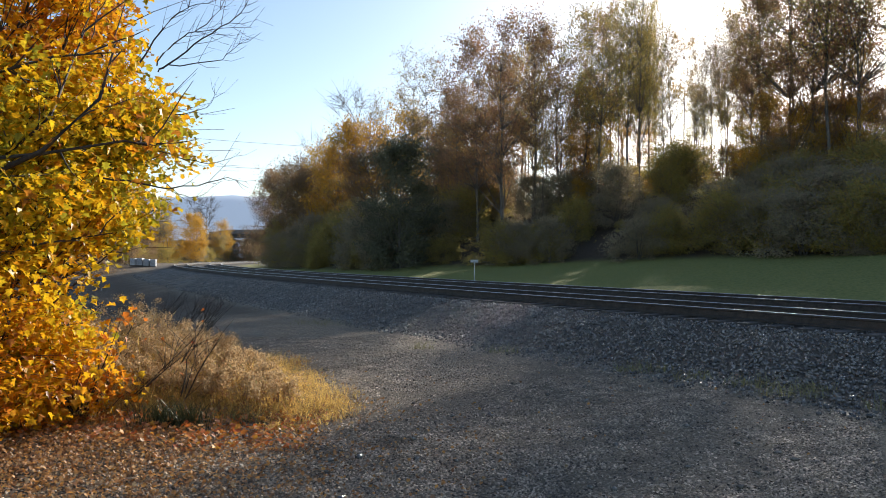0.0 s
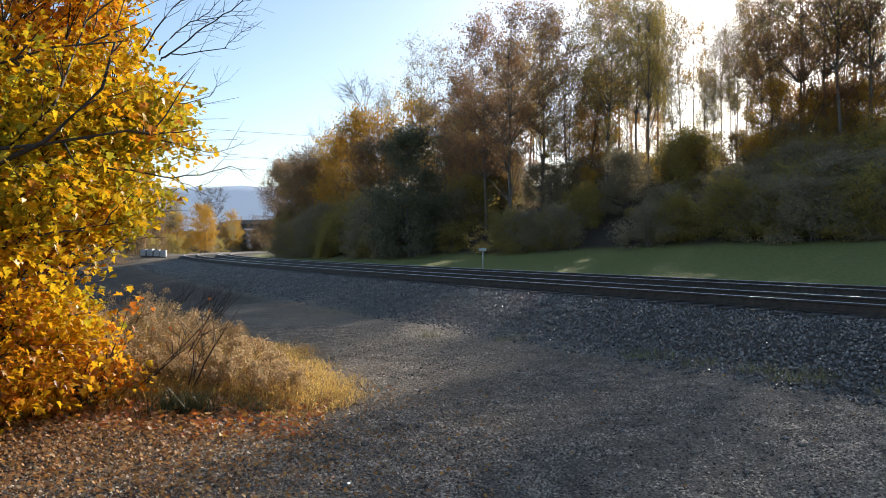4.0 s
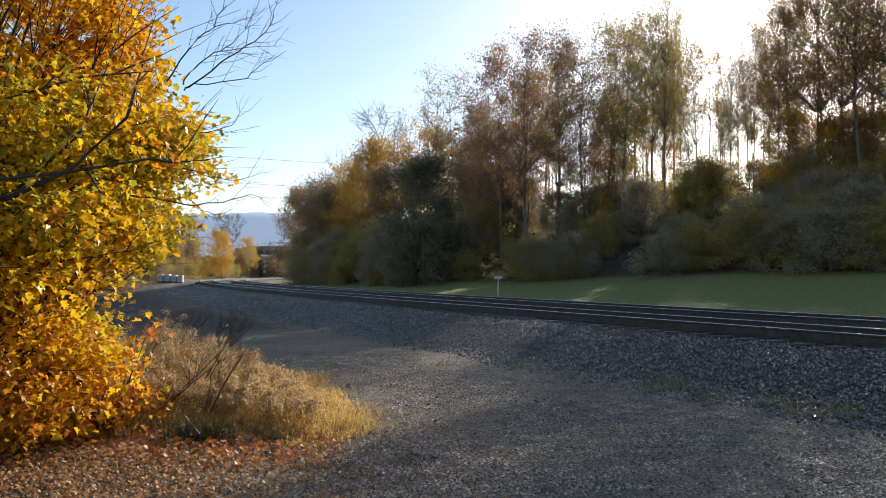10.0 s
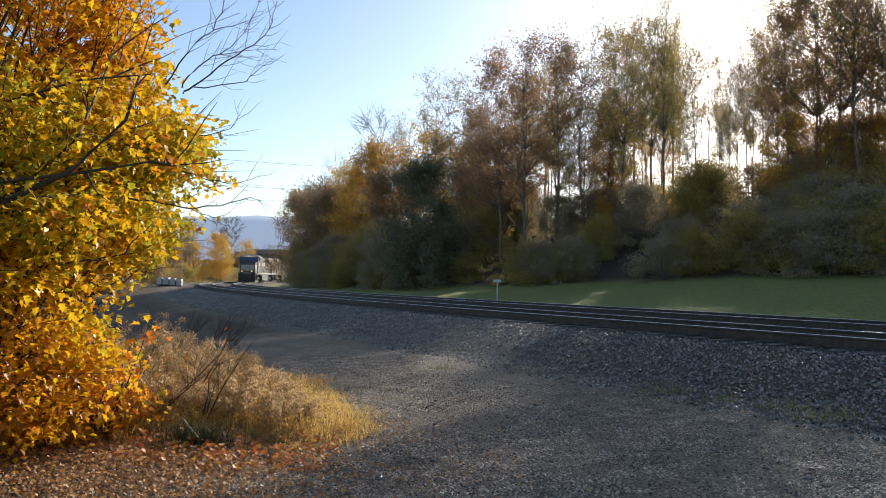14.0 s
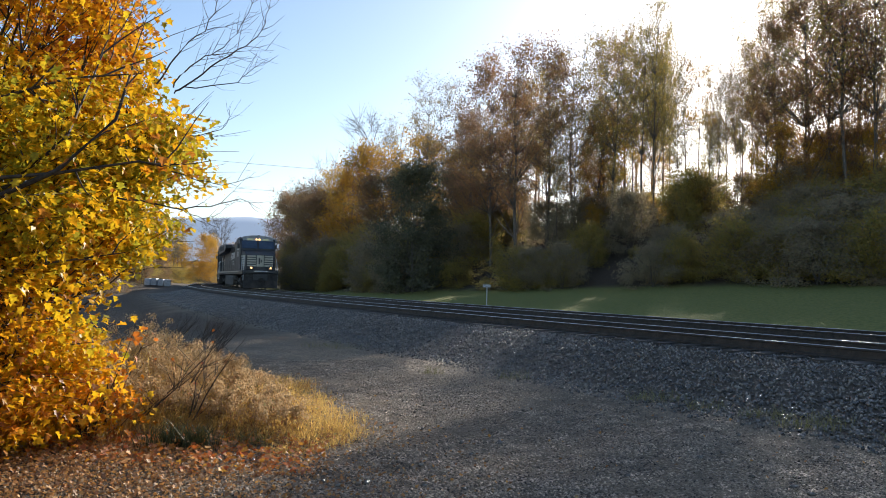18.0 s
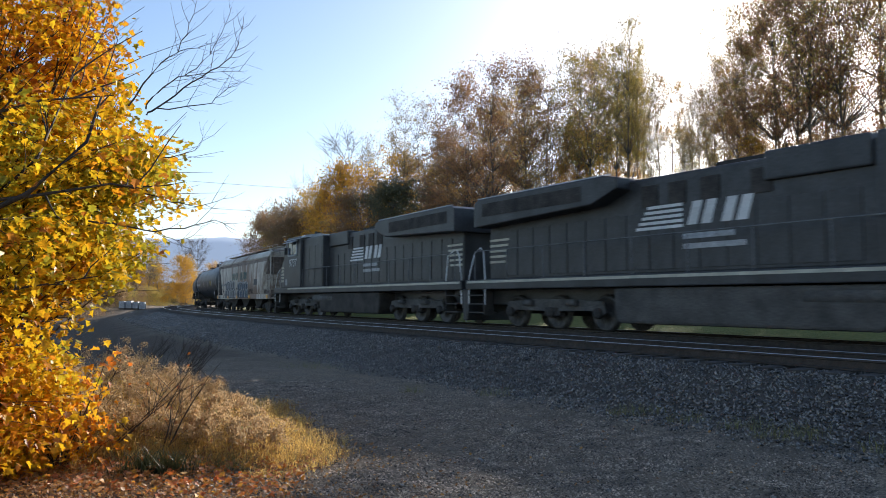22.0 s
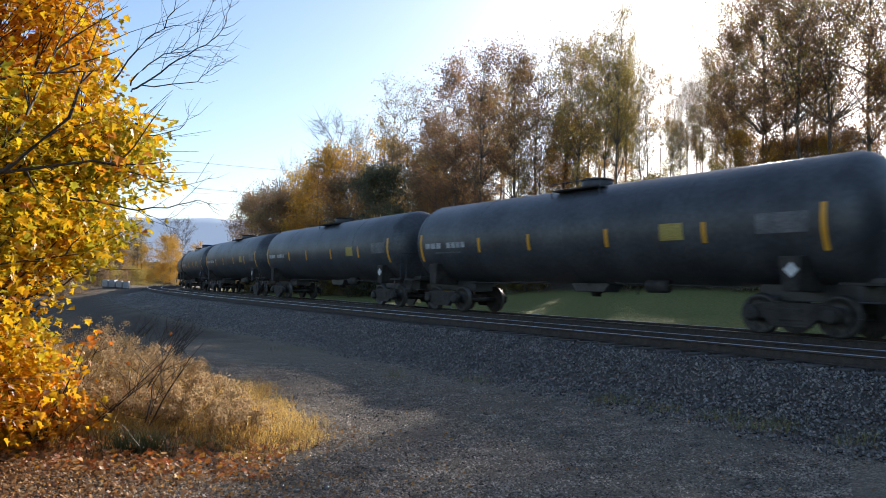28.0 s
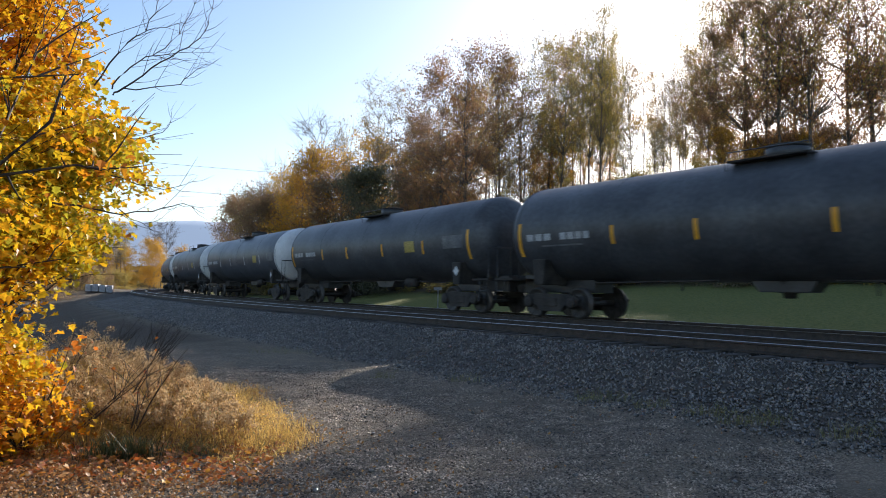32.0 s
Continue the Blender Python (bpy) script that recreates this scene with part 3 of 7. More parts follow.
WOODS = {
    "rust": ((-16.2, 91.6, 12.2, 0, 0.9), (-13.0, 85.6, 12.9, 1, 1), (3.4, 65.6, 11.7, 0, 1), (24.9, 47.6, 10.6, 0, 1), (19.8, 49.8, 9.4, 0, 0.8), (21.9, 47.8, 9.6, 1, 0.8), (26.4, 46.5, 11.4, 1, 1), (27.9, 45.5, 12.1, 0, 1), (29.4, 44.5, 12.4, 0, 1), (6.7, 59.7, 10.8, 1, 0.8), (-3.2, 73.6, 12.9, 1, 1), (-11.7, 79.7, 10.6, 0, 0.9),),
    "bare": ((-12.3, 89.5, 16.5, 0, 0.7), (-6.3, 83.3, 20.7, 1, 0.8),),
    "bush": ((-15.0, 85.9, 6.0, 0, 0.9), (-13.9, 79.9, 5.5, 1, 1), (-9.4, 71.9, 5.7, 0, 1), (-5.5, 65.9, 6.4, 1, 1), (11.9, 55.2, 8.2, 0, 1.1), (2.6, 59.9, 6.5, 1, 1.2), (15.8, 52.8, 7.9, 1, 1.2), (-3.2, 61.9, 6.1, 0, 1.2), (17.9, 48.4, 9.2, 1, 0.8), (5.4, 59.6, 8.0, 0, 1.2), (4.4, 57.0, 7.2, 1, 1.2), (24.0, 45.6, 9.6, 0, 1.1), (22.6, 44.0, 6.6, 1, 1.2), (27.0, 41.0, 7.0, 0, 1.3),),
    "gold": ((-5.9, 77.5, 16.2, 0, 1), (-0.9, 75.4, 17.1, 1, 1), (-10.3, 83.6, 14.4, 1, 0.9), (3.2, 73.5, 15.3, 0, 0.8), (15, 59.4, 16.5, 1, 0.8), (4.2, 69.6, 12.3, 1, 1.1), (12.9, 53.8, 7.8, 1, 0.9), (17.6, 51.8, 7.6, 0, 0.8), (-7.2, 75.6, 13.2, 1, 1), (22.8, 45.6, 12.4, 1, 0.9), (25.5, 44.6, 11.8, 0, 0.8), (27.8, 42.6, 11.7, 1, 0.8),),
    "pale": ((-3.2, 79.3, 19.8, 0, 1), (0.8, 73.2, 23.1, 1, 1), (2.6, 71.2, 22, 0, 1), (4, 69.3, 19.8, 1, 1), (14.2, 59.2, 23.4, 0, 1), (19.3, 51.4, 18.7, 1, 0.8), (20.7, 49.4, 17.3, 0, 0.6), (23, 51.3, 18.9, 1, 0.6), (11.7, 73.2, 23.8, 1, 1), (23.7, 77, 26.9, 1, 1), (9.5, 67.9, 21.7, 1, 0.660131), (11, 55.7, 16.8, 0, 0.5773), (17.4, 68.7, 21.3, 0, 0.670653), (16.9, 57.1, 22.5, 1, 0.514528), (18.4, 56.7, 21.5, 0, 0.562543), (19.6, 60.2, 21.3, 1, 0.618453), (24.0, 58.9, 20.8, 1, 0.505165), (27.4, 66.6, 17.9, 1, 0.545822), (33.5, 70.7, 26.7, 1, 0.643994), (18.2, 49.4, 17.5, 0, 0.7), (19.8, 48.4, 16.6, 1, 0.6), (22, 48.4, 18.1, 0, 0.5),),
    "green": ((-7.9, 73.7, 10.2, 1, 1.4), (12.1, 57.3, 21.3, 0, 1), (14.1, 53.2, 21.6, 1, 1), (15.9, 51.3, 21, 0, 0.8), (16.1, 49.2, 22.8, 1, 0.55), (17.7, 52.2, 20.4, 0, 0.4), (18.9, 54.0, 18.0, 1, 0.4), (23.7, 52.4, 18.2, 1, 0.8), (23.3, 46.2, 22.3, 0, 0.8), (26.2, 43.1, 24.2, 0, 1), (30.3, 40.1, 24, 1, 1), (30.6, 49.1, 25.3, 1, 1), (8.6, 74.2, 22.9, 0, 1), (11.5, 74.0, 24.4, 1, 1), (23.7, 73.1, 25.9, 1, 1), (16.6, 61.8, 21.7, 0, 0.716947), (20.1, 58.9, 24.1, 1, 0.583778), (26.8, 65.5, 18.5, 0, 0.710506), (30, 69.8, 21.1, 0, 0.540363), (4.8, 63.7, 9.9, 1, 1.1), (0.8, 65.7, 11.2, 0, 1.2), (-14.2, 83.7, 10.3, 0, 1.4), (22.1, 46.6, 12.1, 1, 0.6), (13.8, 51.7, 11.3, 0, 0.6), (10.8, 61.5, 16.5, 1, 1),),
    "cedar": ((-0.7, 53.7, 10.6, 0, 1),),
    "oak": ((5.3, 55.4, 18.6, 0, 1), (6.9, 53.3, 20.1, 1, 1), (9.5, 54.3, 20, 0, 1), (17.0, 59.6, 23.2, 1, 0.8), (4, 59.5, 16, 1, 1), (22.6, 46.3, 19.9, 1, 0.5), (24.6, 45.1, 22.7, 1, 0.8), (27.3, 42.1, 23.4, 1, 0.9), (25.8, 44.3, 22.9, 0, 0.8), (29.4, 41.2, 23.8, 0, 0.9), (34.4, 38.1, 23.8, 0, 1), (32.1, 39.1, 23.7, 1, 1), (28.2, 51.1, 24.5, 1, 0.9), (27.3, 53.2, 22.4, 0, 0.8), (5.8, 77.3, 20.6, 0, 1),),
    "slim": ((8.1, 70.6, 21.4, 1, 0.527541), (10.6, 63.2, 21.6, 0, 0.537729), (17.8, 69.6, 26.2, 1, 0.642926), (29.7, 67.1, 21.2, 1, 0.620064), (19.6, 50.3, 18.8, 0, 0.8), (21.7, 50.4, 17.4, 1, 0.7), (23, 49.3, 19.7, 0, 0.6), (9.9, 52.6, 11.9, 0, 0.8),),
    # the last four are added unseen behind the skyline to shade the far shoulder
    "bank": ((24.2, 47.3, 15, 0, 0.8), (27.6, 44.3, 16.5, 0, 0.9), (31.4, 42.3, 17.2, 1, 1), (34.9, 40.3, 18.8, 0, 1), (23.9, 44.6, 11, 0, 0.7), (26.5, 43.6, 11.7, 1, 0.8), (12.2, 57.4, 16.5, 0, 0.9), (15.4, 59.5, 16.1, 1, 0.9), (18.6, 57.5, 15.1, 0, 0.8), (7.1, 61.5, 15.3, 1, 0.9), (1.0, 80.0, 18, 0, 1), (5.0, 75.0, 17.5, 1, 1), (-6.0, 86.0, 16, 0, 1), (-10.0, 92.0, 15, 1, 1),),
}

FAR_SIDE = {
    "gold": ((-42.4, 141.0, 9.9, 0, 1.0), (-40.4, 137.0, 8.6, 1, 0.8), (-44.6, 133.7, 7.2, 0, 1.1), (-53.4, 205.0, 11.6, 1, 0.9), (-47.6, 139.6, 8.4, 1, 1.1),),
    "oak": ((-45.5, 124.5, 13.2, 1, 0.7), (-46.2, 117.5, 14.1, 0, 0.7), (-47.4, 111.5, 14.7, 1, 0.8), (-52.6, 139.5, 14.9, 0, 1), (-50.2, 84.6, 14.3, 1, 0.8), (-38.6, 92.0, 11.0, 0, 0.7),),
    "pale": ((-45.8, 131.0, 13.0, 0, 1.2), (-43.4, 128.0, 12.2, 1, 1.2), (-47.6, 143.0, 12.6, 1, 1.2),),
    "green": ((-49.1, 127.6, 12.7, 0, 0.9), (-48.6, 104.6, 14.8, 1, 0.9), (-50.3, 196.8, 8.0, 0, 1.0), (-47.4, 89.6, 12.9, 0, 0.9),),
    "bare": ((-58.5, 197.5, 17.8, 0, 0.75), (-53.2, 189.5, 17.3, 1, 0.85),),
    "rust": ((-36.6, 84.0, 7.0, 0, 0.7), (-39.4, 101.0, 7.6, 1, 0.7), (-42.3, 116.0, 6.4, 0, 0.7),),
    "cedar": ((-62, 242, 10.4, 0, 1.6), (-53, 246, 9.6, 0, 1.6), (-44, 244, 10.8, 0, 1.6), (-34, 246, 9.4, 0, 1.7), (-24, 248, 10.2, 0, 1.7),),
    "bush": ((-45.9, 140, 3.3, 1, 1.4), (-44.1, 150, 3.1, 0, 1.5), (-46.9, 166, 3.6, 1, 1.5), (-43, 125, 3.6, 1, 1.4), (-41.4, 108, 3.9, 1, 1.3), (-41.1, 100, 3.9, 0, 1.3), (-40.2, 79.9, 4.7, 1, 1.4), (-43, 74.9, 5.1, 0, 1.4),),
}
rng_w = random.Random(8)


def in_lane(x, y):
    """Gaps in the growth through which the sun reaches the grass."""
    return any(abs(x * 0.879 - y * 0.477 - u) < half for u, half in ((-19.8, 2.2), (-9.2, 1.3), (-4.8, 1.2)))


for group in (WOODS, FAR_SIDE):
    for kind, spots in group.items():
        for x, y, top, variant, wide in spots:
            plant(kind, x, y, top - float(ground_z(x, y)) + 0.15, rng_w.uniform(0, 360), variant, wide)
# a dim hedgerow that closes the view beyond the curve
for k in range(15):
    x, y = -92 + 3.6 * k + rng_w.uniform(-1, 1), 186 + 2.2 * k + rng_w.uniform(-4, 4)
    plant(("rust", "bush", "cedar")[k % 3], x, y, rng_w.uniform(5.2, 7.4), rng_w.uniform(0, 360), 0, 1.3)
# the wood goes on behind the crest, and shows between the stems
for k in range(30):
    x, y = 4.5 + 0.95 * k + rng_w.uniform(-0.5, 0.5), rng_w.uniform(61, 71)
    if in_lane(x, y):
        continue
    kind = ("bank", "green", "gold", "bush", "rust")[k % 5]
    top = rng_w.uniform(12.5, 15.0) if kind in ("bank", "green") else rng_w.uniform(9.6, 11.6)
    plant(kind, x, y, top - float(ground_z(x, y)), rng_w.uniform(0, 360), k % 2, rng_w.uniform(0.8, 1.1))
# understorey on the bank
for i in range(230):
    s = 89 + 95 * rng_w.random() ** 0.8
    l = float(wood_edge(s)) - 0.6 - 17 * rng_w.random() ** 1.5
    x, y = track_xy(s, l)
    plant("bush", x, y, rng_w.uniform(0.7, 1.1) if in_lane(x, y) else rng_w.uniform(1.9, 4.2), rng_w.uniform(0, 360), rng_w.randrange(2), rng_w.uniform(0.9, 1.4))
# low growth along the crest
for i in range(60):
    s = rng_w.uniform(122, 172)
    x, y = track_xy(s, float(wood_edge(s)) - rng_w.uniform(13, 21))
    plant("bush", x, y, rng_w.uniform(0.7, 1.1) if in_lane(x, y) else rng_w.uniform(1.2, 2.4), rng_w.uniform(0, 360), rng_w.randrange(2), rng_w.uniform(1.0, 1.6))

# ---------------------------------------------------------------- the maple, the weeds and the litter
LEAF_MAPLE = ([(0, 0, 0), (0.16, 0.06, 0.02), (0.46, 0.16, 0.07), (0.30, 0.38, 0.05), (0.52, 0.62, 0.10), (0.22, 0.64, 0.03), (0, 1.02, -0.06),
               (-0.22, 0.64, 0.03), (-0.52, 0.62, 0.10), (-0.30, 0.38, 0.05), (-0.46, 0.16, 0.07), (-0.16, 0.06, 0.02), (0, 0.36, -0.02)],
              [(12, i, i + 1) for i in range(11)] + [(12, 11, 0)])
LEAF_PLAIN = ([(0, 0, 0), (0.46, 0.16, 0.07), (0.26, 0.38, 0.03), (0.5, 0.64, 0.10), (0, 1.02, -0.06), (-0.5, 0.64, 0.10), (-0.26, 0.38, 0.03), (-0.46, 0.16, 0.07)],
              [(0, 1, 2), (0, 2, 6), (0, 6, 7), (2, 3, 4), (2, 4, 6), (4, 5, 6)])


def hanging(rng, n, size):
    """Leaves that hang from their stalks: any heading, tip mostly down, a little twisted."""
    a, b, c = rng.uniform(0, 2 * pi, n), rng.uniform(-1.35, 0.4, n), rng.uniform(-0.75, 0.75, n)
    one, nil = np.ones(n), np.zeros(n)
    rz = np.stack([np.cos(a), -np.sin(a), nil, np.sin(a), np.cos(a), nil, nil, nil, one], 1).reshape(n, 3, 3)
    rx = np.stack([one, nil, nil, nil, np.cos(b), -np.sin(b), nil, np.sin(b), np.cos(b)], 1).reshape(n, 3, 3)
    ry = np.stack([np.cos(c), nil, np.sin(c), nil, one, nil, -np.sin(c), nil, np.cos(c)], 1).reshape(n, 3, 3)
    k = rng.uniform(size[0], size[1], n)
    return np.einsum("nij,njk,nkl->nil", rz, rx, ry) * k[:, None, None] * np.stack([rng.uniform(0.75, 1.1, n), one, rng.uniform(0.6, 2.6, n)], 1)[:, None, :]


def build_maple():
    rng, nrg = random.Random(21), np.random.default_rng(21)
    at = Vector((-4.75, 6.8, 0.0))
    at.z = float(ground_z(at.x, at.y))
    tree = tagged(new("maple_tree"), "young maple with glowing yellow and orange leaves beside the gravel lot", "tree")
    tree.matrix_basis = Matrix.Translation(at)
    levels = ((0.15, 1.1), (1.0, 1.8), (1.6, 2.1), (2.2, 2.35), (2.7, 2.75), (3.2, 2.5), (3.9, 2.05), (4.8, 1.9), (5.8, 1.3), (6.6, 0.5))

    def reach(z):
        return float(np.interp(z, [a for a, b in levels], [b for a, b in levels]))

    wood = Tubes()
    stems = []
    for k, (dx, dy, h) in enumerate(((0.2, -0.3, 6.3), (1.0, 0.2, 5.2), (-0.9, 0.3, 5.6), (0.6, 1.1, 5.4), (1.5, -0.5, 4.2), (-0.3, -1.1, 4.6))):
        foot = Vector((rng.uniform(-0.45, 0.45), rng.uniform(-0.45, 0.45), -0.1))
        line = bend(rng, foot, Vector((dx, dy, h)), 0.22, 9)
        r = rng.uniform(0.03, 0.055)
        wood.add(line, [r * (1 - 0.86 * i / 8) for i in range(9)], 7)
        stems.append(line)
    spots, aims = [], []
    tips = []
    for c in range(350):
        z = 0.2 + 6.2 * rng.random() ** 1.15
        a = rng.uniform(0, 2 * pi)
        if c < 48:
            # the side open to the sky is leafed thickest at head height
            z, a = rng.uniform(1.9, 3.15), rng.uniform(-1.1, 0.4)
        elif c < 98:
            z = rng.uniform(2.9, 4.7)
        lump = 1 + 0.13 * sin(3 * a + 2.1 * z) + 0.08 * sin(7 * a - 3 * z)
        rr = reach(z) * lump * sqrt(rng.uniform(0.2, 1.0))
        tip = Vector((rr * cos(a), rr * sin(a), z))
        st = min(stems, key=lambda q: (q[5] - tip).length + rng.uniform(0, 1.2))
        i = max(1, min(7, int(z / 6.3 * 8 * rng.uniform(0.45, 0.85))))
        line = bend(rng, st[i], tip, 0.1 * (tip - st[i]).length, 5)
        r0 = 0.006 + 0.004 * (tip - st[i]).length
        wood.add(line, [r0, r0 * 0.8, r0 * 0.6, r0 * 0.4, 0.003], 4)
        tips.append(line)
        ends = [line[3].lerp(tip, rng.random()) for k in range(3)] + [tip]
        for k in range(3):
            b = tip + Vector((rng.gauss(0, 0.3), rng.gauss(0, 0.3), rng.gauss(0.02, 0.22)))
            wood.add([line[3], line[3].lerp(b, 0.5) + Vector((0, 0, 0.04)), b], [0.006, 0.004, 0.002], 3)
            ends += [b, line[3].lerp(b, 0.6)]
        for k in range(225 if z < 4.6 else 170):
            e = rng.choice(ends)
            spots.append(e + Vector((rng.gauss(0, 0.19), rng.gauss(0, 0.19), rng.gauss(-0.05, 0.065))))
    # heavy limbs that reach out over the lot
    for line, r in ((((-0.4, -0.3, 0.7), (1.0, -1.6, 1.75), (1.55, -1.75, 2.05), (2.1, -1.7, 2.4), (2.45, -1.55, 2.82), (2.5, -1.45, 3.2)), 0.034),
                    (((-0.2, 0.1, 0.9), (0.9, -1.5, 2.0), (1.5, -1.7, 2.24), (2.1, -1.62, 2.42), (2.6, -1.45, 2.5), (2.85, -1.3, 2.44)), 0.024),
                    (((-0.5, -0.1, 0.4), (0.8, -1.5, 1.6), (1.3, -1.6, 1.95), (1.72, -1.55, 2.3), (2.1, -1.45, 2.72), (2.2, -1.2, 3.3)), 0.026),
                    (((-0.3, -0.2, 1.2), (0.9, -1.2, 2.5), (1.5, -1.4, 2.95), (2.0, -1.3, 3.15), (2.5, -1.2, 3.2)), 0.022),
                    (((-0.2, -0.2, 0.3), (0.7, -1.1, 0.9), (1.35, -1.3, 1.5), (1.9, -1.2, 1.75), (2.4, -1.0, 1.8)), 0.022)):
        pts = [Vector(q) + Vector((rng.gauss(0, 0.03), rng.gauss(0, 0.03), rng.gauss(0, 0.03))) for q in line]
        wood.add(pts, [r * (1 - 0.8 * i / (len(pts) - 1)) for i in range(len(pts))], 7)
        for q in range(13):
            i = rng.randrange(1, len(pts) - 1)
            a = pts[i].lerp(pts[i + 1], rng.random())
            b = a + Vector((rng.uniform(-0.2, 0.42), rng.gauss(0, 0.25), rng.gauss(0.12, 0.22)))
            wood.add(bend(rng, a, b, 0.06, 4), [0.008, 0.006, 0.004, 0.002], 4)
            for k in range(17):
                spots.append(a.lerp(b, rng.uniform(0.4, 1.1)) + Vector((rng.gauss(0, 0.1), rng.gauss(0, 0.1), rng.gauss(-0.04, 0.07))))
    # leafless shoots that rise and arch beyond the crown
    for line, r, twigs in (
            (((2.59, -1.1, 3.18), (2.75, -1.04, 3.47), (2.91, -0.98, 3.67), (3.0, -0.92, 3.92), (3.03, -0.86, 4.16)), 0.0075, 12),
            (((2.98, -1.1, 3.63), (3.18, -1.04, 3.71), (3.29, -0.98, 3.83)), 0.0035, 5),
            (((2.63, -0.9, 3.21), (2.73, -0.84, 3.37), (2.82, -0.78, 3.49), (2.95, -0.72, 3.58), (3.08, -0.66, 3.77), (3.2, -0.6, 4.05), (3.24, -0.54, 4.25)), 0.007, 14),
            (((2.76, -1.2, 3.08), (2.83, -1.14, 3.16), (3.01, -1.08, 3.34), (3.2, -1.02, 3.5), (3.34, -0.96, 3.63), (3.4, -0.9, 3.84), (3.41, -0.84, 4.03)), 0.0085, 14),
            (((2.97, -0.95, 3.47), (3.16, -0.89, 3.53), (3.45, -0.83, 3.57)), 0.004, 6),
            (((2.78, -1.05, 3.17), (3.13, -0.99, 3.23), (3.27, -0.93, 3.33), (3.41, -0.87, 3.48)), 0.0055, 9),
            (((2.18, -1.2, 3.35), (2.22, -1.14, 3.6), (2.25, -1.08, 3.85), (2.25, -1.02, 4.11)), 0.006, 9),
            (((2.18, -1.0, 3.39), (2.2, -0.94, 3.62), (2.29, -0.88, 3.88), (2.3, -0.82, 4.15)), 0.005, 8),
            (((2.47, -1.3, 3.33), (2.54, -1.24, 3.61), (2.49, -1.18, 3.79), (2.38, -1.12, 3.97)), 0.005, 6),
            (((2.45, -1.4, 2.23), (2.68, -1.34, 2.2), (2.88, -1.28, 2.17), (3.17, -1.22, 2.23), (3.31, -1.16, 2.27), (3.45, -1.1, 2.2)), 0.008, 9),
            (((2.58, -1.1, 2.54), (2.75, -1.04, 2.48), (2.91, -0.98, 2.44), (3.08, -0.92, 2.42), (3.25, -0.86, 2.46), (3.31, -0.8, 2.53)), 0.006, 7),
            (((2.81, -1.2, 2.23), (2.92, -1.14, 2.14), (3.04, -1.08, 2.12), (3.13, -1.02, 2.18), (3.15, -0.96, 2.25)), 0.004, 3),
            (((2.91, -1.2, 2.75), (3.09, -1.14, 2.8), (3.16, -1.08, 2.91), (3.16, -1.02, 3.04)), 0.004, 4),
    ):
        pts = [Vector(q) for q in line]
        fine = []
        for a, b, c, d in zip([pts[0]] + pts[:-2], pts[:-1], pts[1:], pts[2:] + [pts[-1]]):
            for u in (0.0, 0.33, 0.67):
                fine.append(0.5 * (2 * b + (c - a) * u + (2 * a - 5 * b + 4 * c - d) * u * u + (3 * b - a - 3 * c + d) * u ** 3) + Vector((rng.gauss(0, 0.006), rng.gauss(0, 0.01), rng.gauss(0, 0.006))))
        fine.append(pts[-1])
        m = len(fine) - 1
        wood.add(fine, [r * (1 - 0.8 * i / m) for i in range(m + 1)], 5)
        for q in range(twigs):
            i = max(1, min(m - 1, int(m * (0.22 + 0.74 * (q + rng.random()) / twigs))))
            way = (fine[i + 1] - fine[i - 1]).normalized()
            side = Vector((-way.z, rng.uniform(-0.7, 0.7), way.x)) * (1 if q % 2 else -1)
            d = (way * rng.uniform(0.7, 1.1) + side * rng.uniform(0.45, 0.9)).normalized() * rng.uniform(0.1, 0.34) * (1.15 - 0.6 * i / m)
            mid = fine[i] + d * 0.5 + way * 0.012
            tip = fine[i] + d + Vector((0, 0, 0.03)) + way * 0.05
            t0 = 0.0012 + r * 0.2
            wood.add([fine[i], mid, tip], [t0, t0 * 0.75, 0.0009], 3)
            if q % 2:
                wood.add([mid, mid + way * 0.05 - side * 0.02, mid + way * rng.uniform(0.08, 0.14) - side * 0.05], [t0 * 0.6, 0.0009, 0.0007], 3)
    part("trunk", wood.mesh("trunk", M_TWIG), parent=tree, label="several thin dark stems with fine branches")
    spots = np.array([tuple(q) for q in spots])
    # the crown's open side stays ragged but close
    bound = np.interp(spots[:, 2], (0.0, 1.5, 1.9, 2.3, 2.55, 2.75, 3.05, 3.4, 3.9, 6.5), (1.8, 1.85, 2.25, 2.65, 2.85, 2.8, 2.6, 2.3, 2.1, 1.8)) + nrg.normal(0, 0.1, len(spots))
    spots = spots[spots[:, 0] + 0.33 * spots[:, 1] < bound]
    n = len(spots)
    turns = hanging(nrg, n, (0.038, 0.09))
    # the leaves that stand out at the crown's open side are pieces of their own
    order = np.argsort(-(spots[:, 0] - 0.25 * spots[:, 1] + nrg.normal(0, 0.35, n)))
    own, rest = order[:300], order[300:]
    outer = rest[spots[rest, 1] < 0.0]
    inner = rest[spots[rest, 1] >= 0.0]
    part("crown", spread("crown", *LEAF_MAPLE, turns[outer], spots[outer], L_MAPLE), parent=tree, label="thousands of yellow and orange maple leaves")
    part("inner_crown", spread("inner_crown", *LEAF_PLAIN, turns[inner], spots[inner], L_MAPLE), parent=tree, label="shaded yellow leaves inside the crown")
    leaf = mesh_from("leaf", LEAF_MAPLE[0], LEAF_MAPLE[1], (L_MAPLE_PIECE,))
    for i in own:
        o = new("leaf", leaf)
        o.parent = tree
        o.matrix_basis = Matrix.Translation(spots[i]) @ Matrix(turns[i].tolist()).to_4x4()
    return tree


